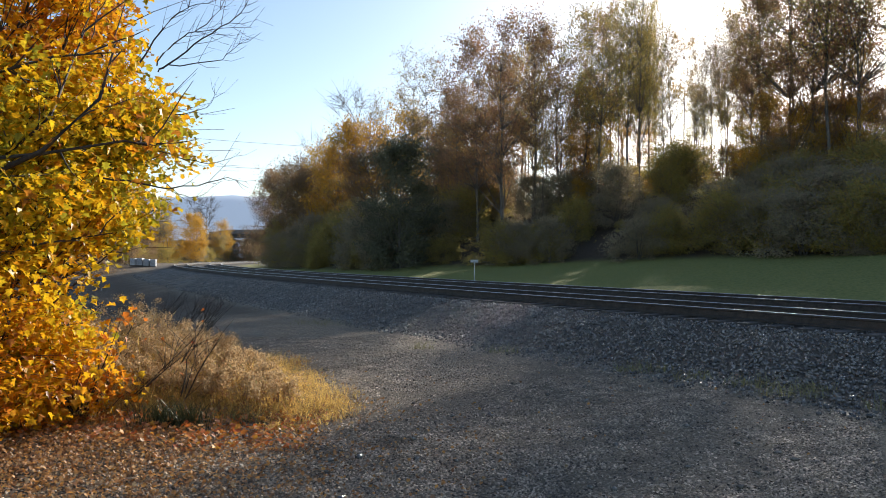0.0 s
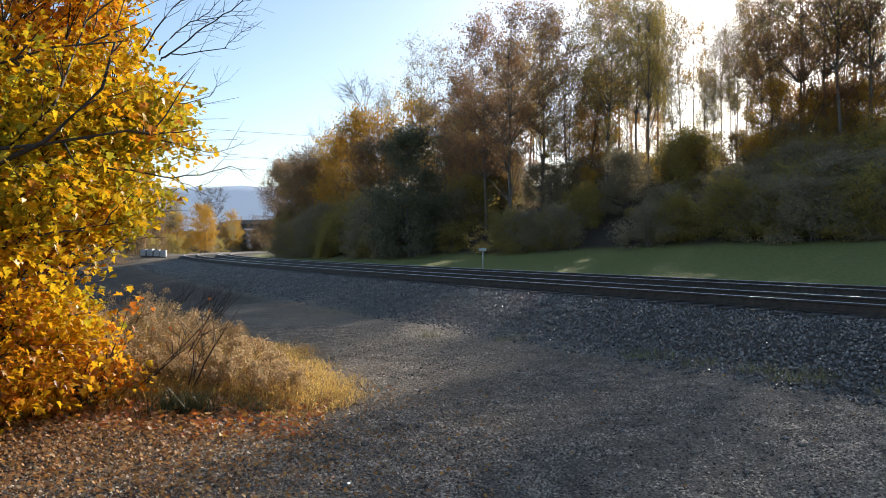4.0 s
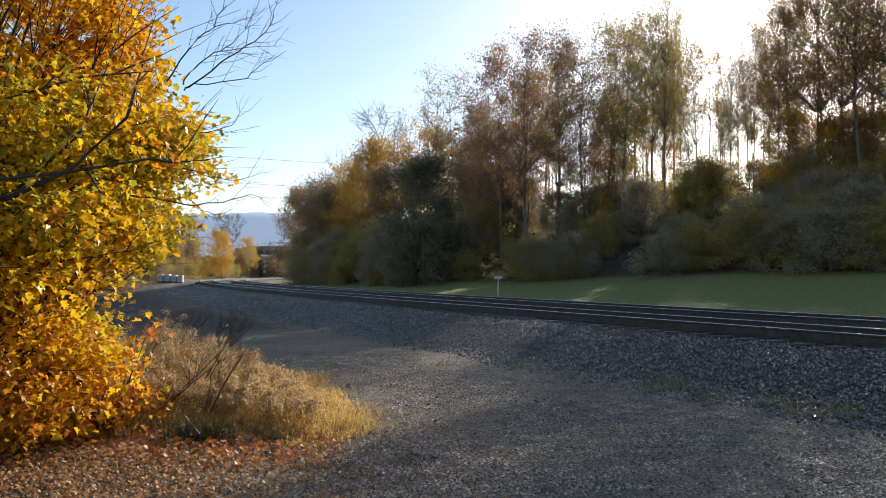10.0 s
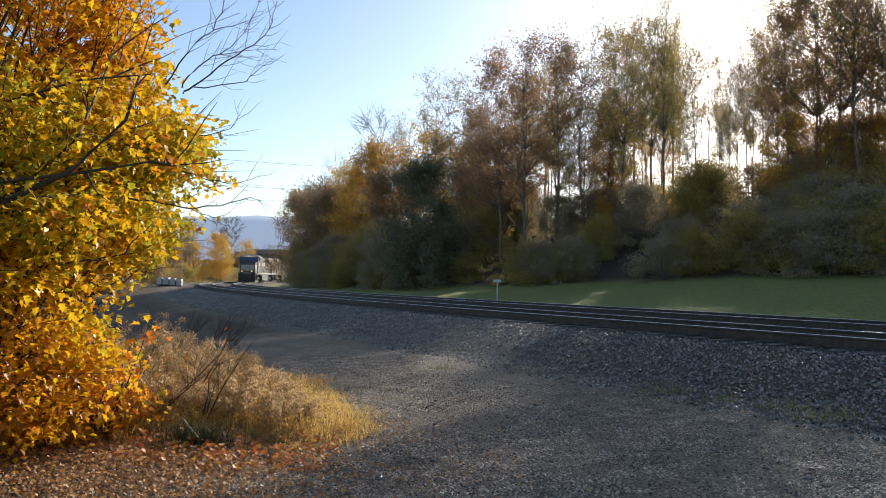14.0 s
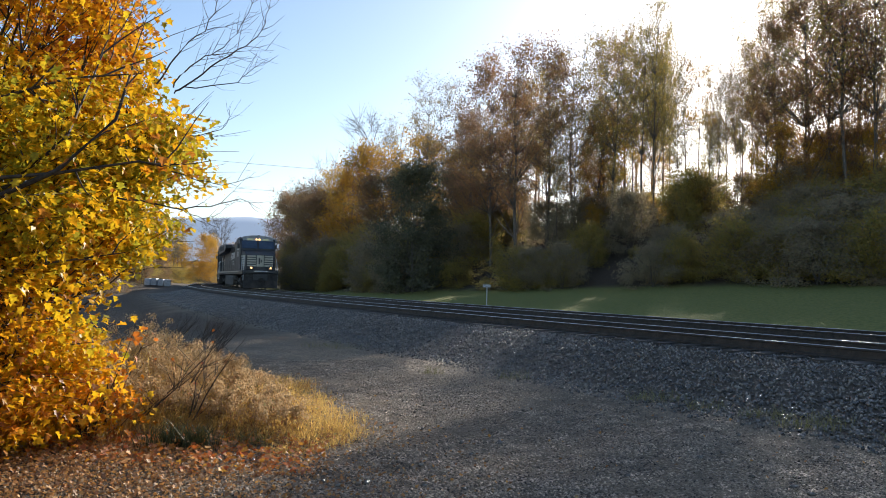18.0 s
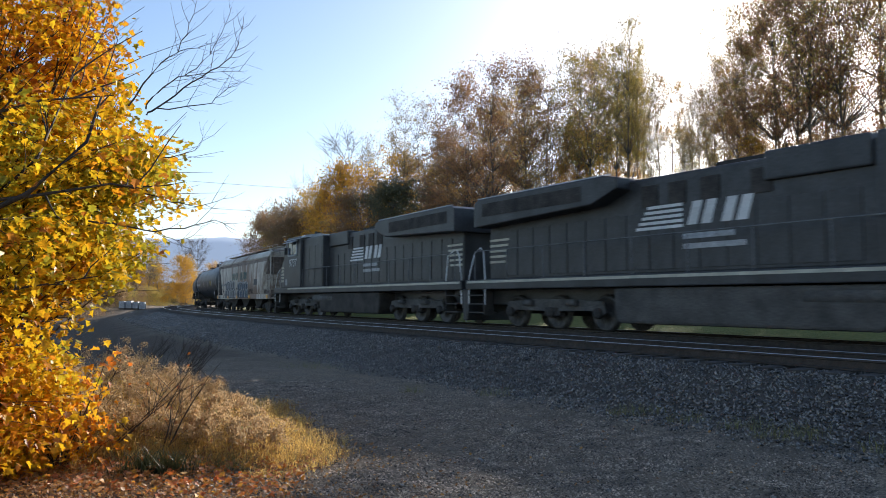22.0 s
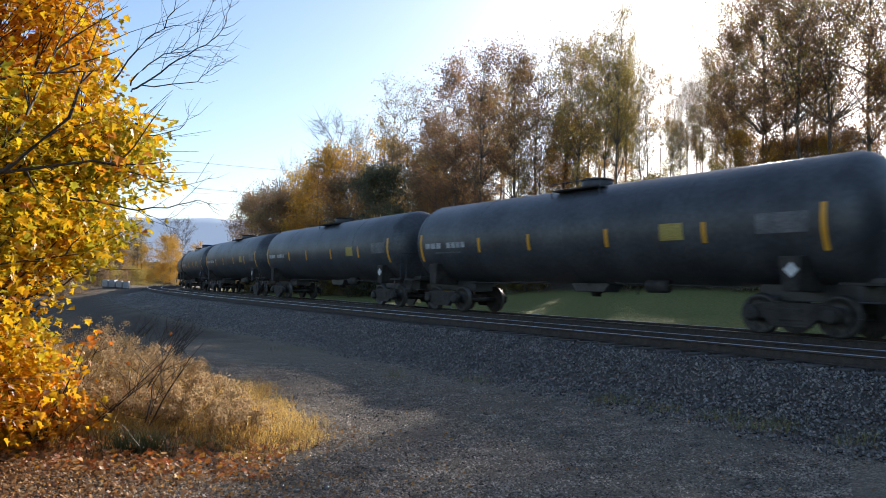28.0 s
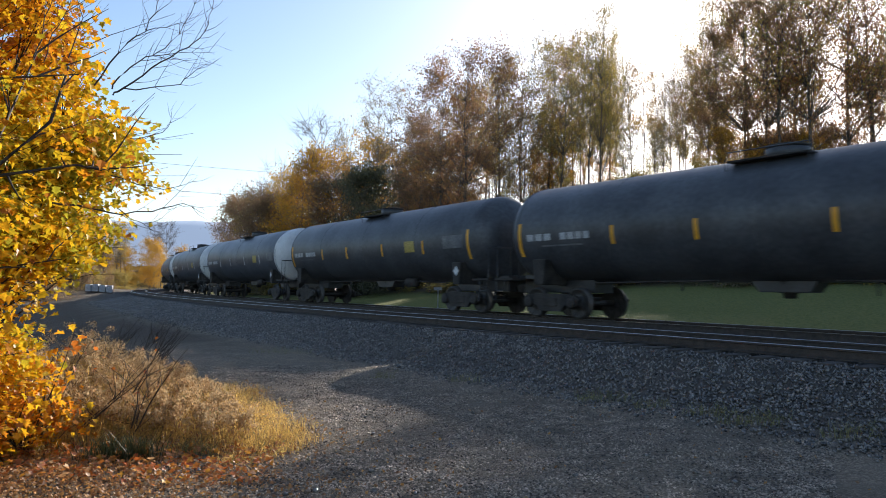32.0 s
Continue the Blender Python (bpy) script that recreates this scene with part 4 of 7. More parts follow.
def build_low_maple():
    """A low orange-leaved maple sapling between the tall maple and the weeds."""
    rng, nrg = random.Random(27), np.random.default_rng(27)
    for k, (x, y, tall, wide) in enumerate(((-3.3, 7.3, 1.2, 0.6), (-4.1, 6.5, 1.2, 0.8))):
        ob = tagged(new("maple_sapling"), "low maple sapling with orange and red autumn leaves", "sapling", "maple saplings by the weeds")
        ob.matrix_basis = Matrix.Translation((x, y, float(ground_z(x, y))))
        lv = []
        for q in range(22):
            a, r = rng.uniform(0, 2 * pi), wide * sqrt(rng.random())
            tip = Vector((r * cos(a), r * sin(a), tall * rng.uniform(0.25, 1.0)))
            line = bend(rng, Vector((0, 0, -0.03)), tip, 0.1, 5)
            tu = Tubes()
            tu.add(line, [0.009, 0.008, 0.006, 0.004, 0.002], 4)
            part("stem", tu.mesh("stem", M_TWIG), parent=ob)
            for j in range(26):
                e = line[2].lerp(tip, rng.random())
                lv.append(tuple(e + Vector((rng.gauss(0, 0.12), rng.gauss(0, 0.12), rng.gauss(0, 0.1)))))
        part("crown", spread("crown", *LEAF_MAPLE, hanging(nrg, len(lv), (0.05, 0.11)), np.array(lv), L_ORANGE), parent=ob)


L_ORANGE = foliage("orange_leaf", ((0.80, 0.52, 0.03), (0.80, 0.42, 0.02), (0.76, 0.30, 0.02), (0.55, 0.16, 0.03)), 0.6, 0.45)


def blades(rng, spots, heights, lean, width):
    """Grass blades: arching strips of five triangles, as one set of vertices and faces."""
    v, f = [], []
    for (x, y, z), h in zip(spots, heights):
        a = rng.uniform(0, 2 * pi)
        w = width * rng.uniform(0.6, 1.3)
        dx, dy = cos(a) * w, sin(a) * w
        b = rng.uniform(0, 2 * pi)
        out = lean * h * rng.uniform(0.15, 1.0)
        lx, ly = cos(b) * out, sin(b) * out
        k = len(v)
        for u, zz, ww in ((0, -0.03, 1.0), (0.18, 0.5, 0.9), (0.55, 0.86, 0.65)):
            v += [(x + lx * u - dx * ww, y + ly * u - dy * ww, z + h * zz), (x + lx * u + dx * ww, y + ly * u + dy * ww, z + h * zz)]
        v.append((x + lx, y + ly, z + h * rng.uniform(0.82, 1.06)))
        f += [(k, k + 1, k + 3), (k, k + 3, k + 2), (k + 2, k + 3, k + 5), (k + 2, k + 5, k + 4), (k + 4, k + 5, k + 6)]
    return v, f


def droop(rng, x, y, z, h, lean, width, v, f):
    """One dry blade that rises from a tuft, leans out and nods at its tip."""
    b = lean + rng.gauss(0, 0.7)
    out = h * rng.uniform(0.15, 0.95)
    lx, ly = cos(b) * out, sin(b) * out
    w = width * rng.uniform(0.6, 1.3)
    c = rng.uniform(0, pi)
    dx, dy = cos(c) * w, sin(c) * w
    nod = rng.uniform(0.72, 1.02)
    k = len(v)
    for u, zz, ww in ((0, -0.02, 1.0), (0.16, 0.52, 0.9), (0.5, 0.92, 0.7)):
        v += [(x + lx * u - dx * ww, y + ly * u - dy * ww, z + h * zz), (x + lx * u + dx * ww, y + ly * u + dy * ww, z + h * zz)]
    v.append((x + lx, y + ly, z + h * nod))
    f += [(k, k + 1, k + 3), (k, k + 3, k + 2), (k + 2, k + 3, k + 5), (k + 2, k + 5, k + 4), (k + 4, k + 5, k + 6)]
    return v[-1]


def build_weeds():
    rng, nrg = random.Random(33), np.random.default_rng(33)
    patch = tagged(new("tall_weeds"), "dry straw-coloured grass and goldenrod gone to seed", "weeds", kind="stuff")
    v, f, fuzz, dry, plumes, rods_of = [], [], [], [], [], Tubes()
    tufts = 0
    while tufts < 620:
        x, y = rng.uniform(-4.7, -0.55), rng.uniform(6.95, 11.5)
        edge = -0.62 - 0.42 * max(0, y - 7.9) - 0.9 * max(0, 7.5 - y)
        near = 7.2 + 0.3 * sin(2.3 * x + 0.5) - 0.12 * (x + 2)
        if x > edge + rng.gauss(0, 0.16) or y < near + rng.gauss(0, 0.16):
            continue
        tufts += 1
        k = min(1.0, max(0.0, edge - x) / 2.2)
        rise = min(1.0, max(0.0, y - near) / 1.3)
        top = (0.13 + 0.43 * k ** 1.25) * (0.35 + 0.65 * rise ** 0.8) * rng.uniform(0.65, 1.25) * (1 + 0.3 * float(wobble(x, y, 1.9)))
        z = float(ground_z(x, y))
        spin = rng.uniform(0, 2 * pi)
        for q in range(34):
            h = top * rng.uniform(0.4, 1.15)
            e = droop(rng, x + rng.gauss(0, 0.09), y + rng.gauss(0, 0.09), z, h, spin + q * 2.4, 0.0021, v, f)
            if rng.random() < 0.6:
                for j in range(3):
                    fuzz.append((e[0] + rng.gauss(0, 0.022), e[1] + rng.gauss(0, 0.022), e[2] + rng.gauss(-0.02, 0.03)))
        for q in range(4):
            dry.append((x + rng.gauss(0, 0.16), y + rng.gauss(0, 0.16), z + abs(rng.gauss(0, 0.4)) * top + 0.02))
        # goldenrod gone to seed, thickest away from the lot
        if k > 0.3 and rise > 0.25:
            for q in range(rng.choice((1, 2, 3))):
                h = top * rng.uniform(0.95, 1.25) + 0.07
                a = rng.uniform(0, 2 * pi)
                r = h * rng.uniform(0.05, 0.35)
                tip = Vector((x + r * cos(a), y + r * sin(a), z + h))
                over = tip + Vector((cos(a), sin(a), rng.uniform(-0.5, 0.3))) * rng.uniform(0.07, 0.16)
                rods_of.add([Vector((x, y, z - 0.03)), Vector((x + 0.2 * r * cos(a), y + 0.2 * r * sin(a), z + h * 0.55)), tip, over], [0.0032, 0.0028, 0.0022, 0.001], 3)
                for j in range(60):
                    u = rng.random()
                    c = tip.lerp(over, u) + Vector((rng.gauss(0, 0.024), rng.gauss(0, 0.024), rng.gauss(0.0, 0.024) - 0.05 * rng.random()))
                    plumes.append(tuple(c))
                for j in range(6):
                    u = rng.uniform(0.2, 0.95)
                    dry.append((x + u * r * cos(a) + rng.gauss(0, 0.04), y + u * r * sin(a) + rng.gauss(0, 0.04), z + h * u))
    part("stalks", mesh_from("stalks", v, f, (L_STRAW,)), parent=patch)
    part("stems", rods_of.mesh("stems", M_DRYSTEM), parent=patch)
    part("seed_fuzz", spread("seed_fuzz", *LEAF_FAR, random_turns(nrg, len(fuzz), pi, (0.009, 0.022)), np.array(fuzz), L_STRAW), parent=patch)
    part("dry_leaves", spread("dry_leaves", *LEAF_FAR, random_turns(nrg, len(dry), pi, (0.03, 0.075), (0.6, 1, 1)), np.array(dry), L_WITHER), parent=patch)
    part("seed_heads", spread("seed_heads", *LEAF_FAR, random_turns(nrg, len(plumes), pi, (0.015, 0.034)), np.array(plumes), L_SEED), parent=patch)
    # bare stems with a few red leaves standing in the weeds
    for k in range(16):
        sap = tagged(new("bare_sapling"), "thin leafless sapling standing in dry weeds", "sapling", "saplings in the weeds")
        x, y = -3.5 + 0.34 * k + rng.uniform(-0.2, 0.2), 7.5 + rng.uniform(0, 1.3)
        if k > 3:
            # leafless brush in the hollow beyond the weeds
            y = rng.uniform(11.5, 23)
            x = y * rng.uniform(-0.42, -0.27)
        sap.matrix_basis = Matrix.Translation((x, y, float(ground_z(x, y))))
        lv = []
        for q in range(3):
            tu = Tubes()
            end = Vector((rng.uniform(0.0, 0.95), rng.uniform(-0.4, 0.2), rng.uniform(0.6, 1.15)))
            line = bend(rng, Vector((0, 0, -0.05)), end, 0.08, 6)
            tu.add(line, [0.010, 0.009, 0.007, 0.005, 0.0035, 0.002], 5)
            stalk = part("stem", tu.mesh("stem", M_TWIG), parent=sap)
            for j in range(6):
                i = rng.randrange(1, 5)
                p1 = line[i] + Vector((rng.gauss(0.05, 0.16), rng.gauss(0, 0.12), rng.uniform(0.08, 0.36)))
                tu = Tubes()
                tu.add([line[i], line[i].lerp(p1, 0.5), p1], [0.004, 0.003, 0.0015], 3)
                part("twig", tu.mesh("twig", M_TWIG), parent=stalk)
                if rng.random() < (0.22 if k < 4 else 0.0):
                    lv.append(tuple(p1))
        if lv:
            part("leaves", spread("leaves", *LEAF_MAPLE, random_turns(nrg, len(lv), 1.2, (0.03, 0.06)), np.array(lv), L_RED), parent=sap, label="last orange-red leaves")


L_FALLEN = foliage("fresh_fallen_leaf", ((0.62, 0.22, 0.04), (0.5, 0.13, 0.04), (0.7, 0.36, 0.05), (0.42, 0.15, 0.07), (0.66, 0.42, 0.2)), 0.35, 0.5)
L_WITHER = foliage("withered_leaf", ((0.30, 0.17, 0.09), (0.46, 0.30, 0.15), (0.36, 0.16, 0.09), (0.26, 0.24, 0.10), (0.5, 0.36, 0.2)), 0.5, 0.7)
M_DRYSTEM = material("dry_stem", (0.27, 0.18, 0.09), (0.44, 0.30, 0.16), 8, 0.8, fine=60, bump=0.1)
L_RED = foliage("red_leaf", ((0.6, 0.14, 0.03), (0.7, 0.25, 0.03), (0.45, 0.10, 0.03)), 0.55)


def build_litter():
    rng = np.random.default_rng(44)
    pts = []
    while len(pts) < 36000:
        x, y = rng.uniform(-5.5, 0.9), rng.uniform(3.6, 8.4)
        keep = np.exp(-max(0, x + 2.5 + 0.35 * (y - 7)) * 1.25) * (0.35 + 0.65 * min(1, max(0, (y - 4.2) / 2.4)))
        if rng.random() < keep:
            pts.append((x, y, 0))
    for k in range(260):
        pts.append((rng.uniform(-2, 4.5), rng.uniform(4.5, 10.5), 0))
    pts = np.array(pts)
    pts[:, 2] = ground_z(pts[:, 0], pts[:, 1]) + rng.uniform(0.004, 0.035, len(pts))
    heap = rng.uniform((-4.6, 6.1, 0), (-0.9, 7.5, 0), (1500, 3))
    heap = heap[(heap[:, 1] > 6.9 - 0.28 * (heap[:, 0] + 2.0) - 0.75 + rng.normal(0, 0.16, 1500)) & (heap[:, 1] < 7.5 + 0.3 * np.abs(heap[:, 0] + 2))]
    heap[:, 2] = ground_z(heap[:, 0], heap[:, 1]) + rng.uniform(0.01, 0.075, len(heap))
    red = spread("bright_leaves", *LEAF_MAPLE, random_turns(rng, len(heap), 0.8, (0.035, 0.07)), heap, L_FALLEN)
    tagged(new("bright_leaves", red), "freshly fallen orange-red maple leaves heaped before the weeds", "leaves", kind="stuff")
    me = spread("fallen_leaves", *LEAF_PLAIN, random_turns(rng, len(pts), 0.95, (0.011, 0.038)), pts, L_DRY)
    tagged(new("fallen_leaves", me), "brown and orange fallen leaves on the gravel", "leaves", kind="stuff")


ROCK = ([(1, 0.1, 0), (-0.9, 0.2, 0.1), (0.15, 0.8, -0.1), (-0.1, -0.85, 0.1), (0.2, 0.1, 0.62), (-0.1, -0.05, -0.6)],
        [(0, 2, 4), (2, 1, 4), (1, 3, 4), (3, 0, 4), (2, 0, 5), (1, 2, 5), (3, 1, 5), (0, 3, 5)])


CHIP = ([(1, 0, 0), (-0.6, 0.8, 0), (-0.5, -0.8, 0), (0.05, 0.05, 0.6)], [(0, 1, 3), (1, 2, 3), (2, 0, 3)])


def build_stones():
    rng = np.random.default_rng(55)
    n = 60000
    s = 172 - 68 * rng.random(n) ** 1.5
    l = rng.uniform(4.95, 8.8, n) + rng.normal(0, 0.12, n)
    keep = rng.random(n) < np.clip((9.2 - l) / 1.5, 0.12, 1)
    s, l = s[keep], l[keep]
    x, y = track_pts(s, l)
    z = ground_z(x, y) + rng.uniform(-0.004, 0.022, len(x))
    me = spread("ballast_stones", *ROCK, random_turns(rng, len(x), pi, (0.017, 0.042)), np.stack([x, y, z], 1), M_STONE)
    tagged(new("ballast_stones", me), "sharp grey crushed stone on the track shoulder", "stones", kind="stuff")
    n = 9000
    s = 172 - 50 * rng.random(n) ** 1.3
    l = rng.uniform(-2.8, 5.0, n)
    x, y = track_pts(s, l)
    z = ground_z(x, y) + rng.uniform(-0.01, 0.03, n)
    me = spread("bed_stones", *ROCK, random_turns(rng, n, pi, (0.02, 0.045)), np.stack([x, y, z], 1), M_BEDSTONE)
    tagged(new("bed_stones", me), "dirty brown-grey stone between the sleepers", "stones", kind="stuff")
    n = 260000
    y = 3.5 + 11.5 * rng.random(n) ** 1.5
    x = rng.uniform(-0.72, 0.68, n) * y
    s, l = track_sl(x, y)
    keep = (l > 7.9) & (rng.random(n) < 0.35 + 0.65 * (wobble(x, y, 1.1) > -0.1)) & (rng.random(n) < np.clip((17 - l) / 4, 0.4, 1))
    x, y = x[keep], y[keep]
    z = ground_z(x, y) + rng.uniform(-0.003, 0.006, len(x))
    me = spread("gravel", *CHIP, random_turns(rng, len(x), 0.7, (0.005, 0.021)), np.stack([x, y, z], 1), M_PEBBLE)
    tagged(new("gravel", me), "fine loose grey gravel trodden into the lot", "gravel", kind="stuff")
    for k in range(46):
        d = rng.uniform(4.6, 10)
        xx = rng.uniform(-0.25, 0.6) * d
        if track_sl(xx, d)[1] < 8.0:
            continue
        me = spread("stone", *ROCK, random_turns(rng, 1, 0.6, (0.03, 0.055), (1, 1, 0.7)), np.zeros((1, 3)), M_STONE)
        st = tagged(new("stone", me), "pale broken stone lying on the gravel", "stone", "loose stones on the lot")
        st.location = (xx, d, float(ground_z(xx, d)) + 0.012)


def build_tufts():
    """Low green-brown tufts along the foot of the stone shoulder."""
    rng = random.Random(66)
    for x, y, r, n in ((-1.75, 7.25, 0.2, 120), (3.45, 10.4, 0.3, 150), (3.9, 9.6, 0.2, 70), (4.7, 8.45, 0.35, 170), (4.35, 9.0, 0.22, 80), (5.4, 7.6, 0.3, 120), (-2.2, 17.6, 0.5, 120), (0.2, 12.9, 0.18, 50), (1.6, 12.4, 0.2, 60)):
        sp = []
        for q in range(n):
            a, d = rng.uniform(0, 2 * pi), r * sqrt(rng.random())
            sp.append((d * cos(a) * 1.5, d * sin(a) * 0.8, 0.0))
        v, f = blades(rng, sp, [rng.uniform(0.05, 0.2) for q in sp], 1.3, 0.003)
        ob = tagged(new("weed_tuft", mesh_from("weed_tuft", v, f, (L_TUFT,))), "low tuft of faded green weeds in gravel", "weeds", "tufts at the shoulder")
        ob.location = (x, y, float(ground_z(x, y)))


def build_low_shrub():
    """A dark evergreen tuft that the grass overhangs."""
    rng = random.Random(68)
    sp = [(rng.gauss(0, 0.17), rng.gauss(0, 0.08), 0.0) for q in range(520)]
    v, f = blades(rng, sp, [rng.uniform(0.08, 0.27) for q in sp], 1.1, 0.004)
    ob = tagged(new("low_shrub", mesh_from("low_shrub", v, f, (L_DARKTUFT,))), "low dark green shrub at the foot of dry grass", "shrub")
    ob.location = (-2.3, 7.02, float(ground_z(-2.3, 7.02)))


L_DARKTUFT = foliage("dark_green_blade", ((0.03, 0.036, 0.014), (0.055, 0.058, 0.022), (0.085, 0.078, 0.03)), 0.25)
L_TUFT = foliage("tuft_blade", ((0.16, 0.17, 0.06), (0.28, 0.24, 0.10), (0.20, 0.20, 0.07)), 0.4)
M_BEDSTONE = material("bed_stone", (0.07, 0.06, 0.052), (0.16, 0.14, 0.12), 3, 0.8, fine=40, bump=0.3, vary=0.5, island=True)
build_maple()
build_low_maple()
build_weeds()
build_litter()
build_stones()
build_tufts()
build_low_shrub()

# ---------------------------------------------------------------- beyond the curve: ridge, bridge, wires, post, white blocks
# the ridge glows evenly in blue-grey to paint in the haze
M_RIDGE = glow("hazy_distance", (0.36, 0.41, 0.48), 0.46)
M_CONCRETE = material("bridge_concrete", (0.16, 0.155, 0.15), (0.28, 0.27, 0.26), 0.5, 0.85, fine=6, bump=0.1)
M_STEELGREY = material("painted_girder", (0.06, 0.062, 0.065), (0.11, 0.11, 0.115), 0.8, 0.6, fine=8, bump=0.05)
M_PALEBLOCK = material("pale_block", (0.42, 0.43, 0.45), (0.60, 0.61, 0.63), 1.2, 0.6, fine=12, bump=0.05)
M_GALV = material("galvanised_post", (0.38, 0.38, 0.38), (0.55, 0.55, 0.55), 5, 0.45, 0.5, fine=30, bump=0.03)
M_POLE = material("weathered_pole", (0.10, 0.08, 0.065), (0.19, 0.16, 0.13), 3, 0.9, fine=20, bump=0.3)
M_WIRE = material("wire", (0.04, 0.04, 0.04), (0.07, 0.07, 0.07), 3, 0.6, fine=20, bump=0.0)


def build_ridge():
    """A long wooded ridge far beyond the valley; its haze is an even glow."""
    rng = random.Random(9)
    n = 150
    v, f = [], []
    for i in range(n):
        x = -3200 + 6400 * i / (n - 1)
        top = 172 + 22 * sin(x / 900 + 1.6) + 9 * sin(x / 210) + 5 * sin(x / 77 + 1) + rng.uniform(-2.2, 2.2)
        top *= 0.92 - 0.4 * float(step(-450, 500, x))
        for k, (y, z) in enumerate(((1850, -2), (1930, top * 0.45), (2010, top * 0.85), (2080, top), (2500, top * 0.9))):
            v.append((x, y + 60 * sin(x / 400), z))
    for i in range(n - 1):
        for k in range(4):
            f.append((i * 5 + k, (i + 1) * 5 + k, (i + 1) * 5 + k + 1, i * 5 + k + 1))
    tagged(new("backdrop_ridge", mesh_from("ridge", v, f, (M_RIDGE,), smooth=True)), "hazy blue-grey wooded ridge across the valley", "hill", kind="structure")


def build_bridge():
    """A road bridge over the line beyond the curve."""
    br = tagged(new("road_bridge"), "low concrete and steel road bridge over the railway", "bridge")
    br.matrix_basis = pose(-30, 226, 0, 0, 0, 6)
    part("deck", box_bm(-26, 45, -4, 4, 8.6, 9.3, 0.05), M_CONCRETE, br)
    for y in (-4.1, 3.9):
        part("parapet", box_bm(-26, 45, y, y + 0.25, 9.3, 10.0, 0.03), M_CONCRETE, br)
    for y in (-3.2, -1.1, 1.1, 3.2):
        part("girder", box_bm(-26, 45, y - 0.2, y + 0.2, 7.5, 8.6, 0.03), M_STEELGREY, br)
    for x in (-10, 20):
        for y in (-3, 0, 3):
            part("pier", box_bm(x - 0.5, x + 0.5, y - 0.5, y + 0.5, -0.5, 7.0, 0.06), M_CONCRETE, br)
        part("pier_cap", box_bm(x - 0.6, x + 0.6, -3.9, 3.9, 7.0, 7.5, 0.05), M_CONCRETE, br)
    for x in (-28, 47):
        part("abutment", box_bm(x - 3, x + 3, -4.5, 4.5, -0.5, 9.2, 0.1), M_CONCRETE, br)


def build_post():
    x, y = 3.29, 36.0
    z = float(ground_z(x, y))
    post = tagged(new("trackside_post"), "slim pale post with a small sign board in the grass", "post")
    post.matrix_basis = pose(x, y, z, 0, 0, -20)
    part("pole", turned_bm([(-0.3, 0.032), (1.16, 0.032), (1.18, 0.02)], 12), M_GALV, post)
    part("sign_board", box_bm(-0.2, 0.2, -0.06, -0.035, 1.06, 1.2, 0.006), M_PALEBLOCK, post)
    part("bracket", box_bm(-0.05, 0.05, -0.04, 0.04, 1.08, 1.16, 0.006), M_GALV, post)


def turned_bm(rings, sides):
    bm = bmesh.new()
    loops = [[bm.verts.new((r * cos(2 * pi * k / sides), r * sin(2 * pi * k / sides), z)) for k in range(sides)] for z, r in rings]
    for a, b in zip(loops, loops[1:]):
        for k in range(sides):
            bm.faces.new((a[k], a[(k + 1) % sides], b[(k + 1) % sides], b[k]))
    bm.faces.new(loops[0][::-1])
    bm.faces.new(loops[-1])
    return bm


def moved(bm, x=0, y=0, z=0):
    bmesh.ops.translate(bm, verts=bm.verts[:], vec=(x, y, z))
    return bm


def build_blocks():
    """Pale wrapped blocks in a row beside the line, past the weeds."""
    for k in range(4):
        x, y = -36.0 + 0.78 * k, 95.3 + 0.12 * k
        ob = tagged(new("storage_tote"), "pale square storage tote on a pallet beside the line", "tote", "totes beside the line")
        ob.matrix_basis = pose(x, y, float(ground_z(x, y)), 0, 0, 6 * k - 8)
        part("pallet", box_bm(-0.36, 0.36, -0.5, 0.5, 0.0, 0.14, 0.01), M_POLE, ob)
        part("tank", box_bm(-0.34, 0.34, -0.48, 0.48, 0.14, 1.0 + 0.05 * (k % 2), 0.06), M_PALEBLOCK, ob)
        tu = Tubes()
        for z in (0.3, 0.55, 0.8):
            tu.add([Vector(q) for q in ((-0.36, -0.5, z), (0.36, -0.5, z), (0.36, 0.5, z))], [0.012] * 3, 4)
        part("cage", tu.mesh("cage", M_GALV), parent=ob)


def build_wires():
    """Two spans between wooden poles that stand out of sight behind the trees."""
    for k, (a, b) in enumerate((((-52, 70, 15.3), (52, 150, 24.0)), ((-52, 70, 12.4), (52, 150, 19.6)))):
        a, b = Vector(a), Vector(b)
        tu = Tubes()
        pts = [a.lerp(b, i / 24) - Vector((0, 0, 1.6 * sin(pi * i / 24))) for i in range(25)]
        tu.add(pts, [0.02] * 25, 5)
        tagged(new("power_line", tu.mesh("power_line", M_WIRE)), "thin dark overhead wire slung between poles", "wire", "overhead wires")
    for x, y, top in ((-52, 70, 16.0), (52, 150, 24.6)):
        p = tagged(new("utility_pole"), "tall weathered wooden utility pole with a crossarm", "pole", "poles of the wires")
        z = float(ground_z(x, y))
        p.matrix_basis = pose(x, y, z, 0, 0, 50)
        part("pole", turned_bm([(-0.5, 0.17), (top - z, 0.12)], 10), M_POLE, p)
        part("crossarm", box_bm(-1.2, 1.2, -0.06, 0.06, top - z - 0.9, top - z - 0.76, 0.01), M_POLE, p)
        for q in (-1.05, 0.0, 1.05):
            part("insulator", moved(turned_bm([(0, 0.05), (0.12, 0.06), (0.16, 0.03)], 8), q, 0, top - z - 0.76), M_GALV, p)


build_ridge()
build_bridge()
build_post()
build_blocks()
build_wires()

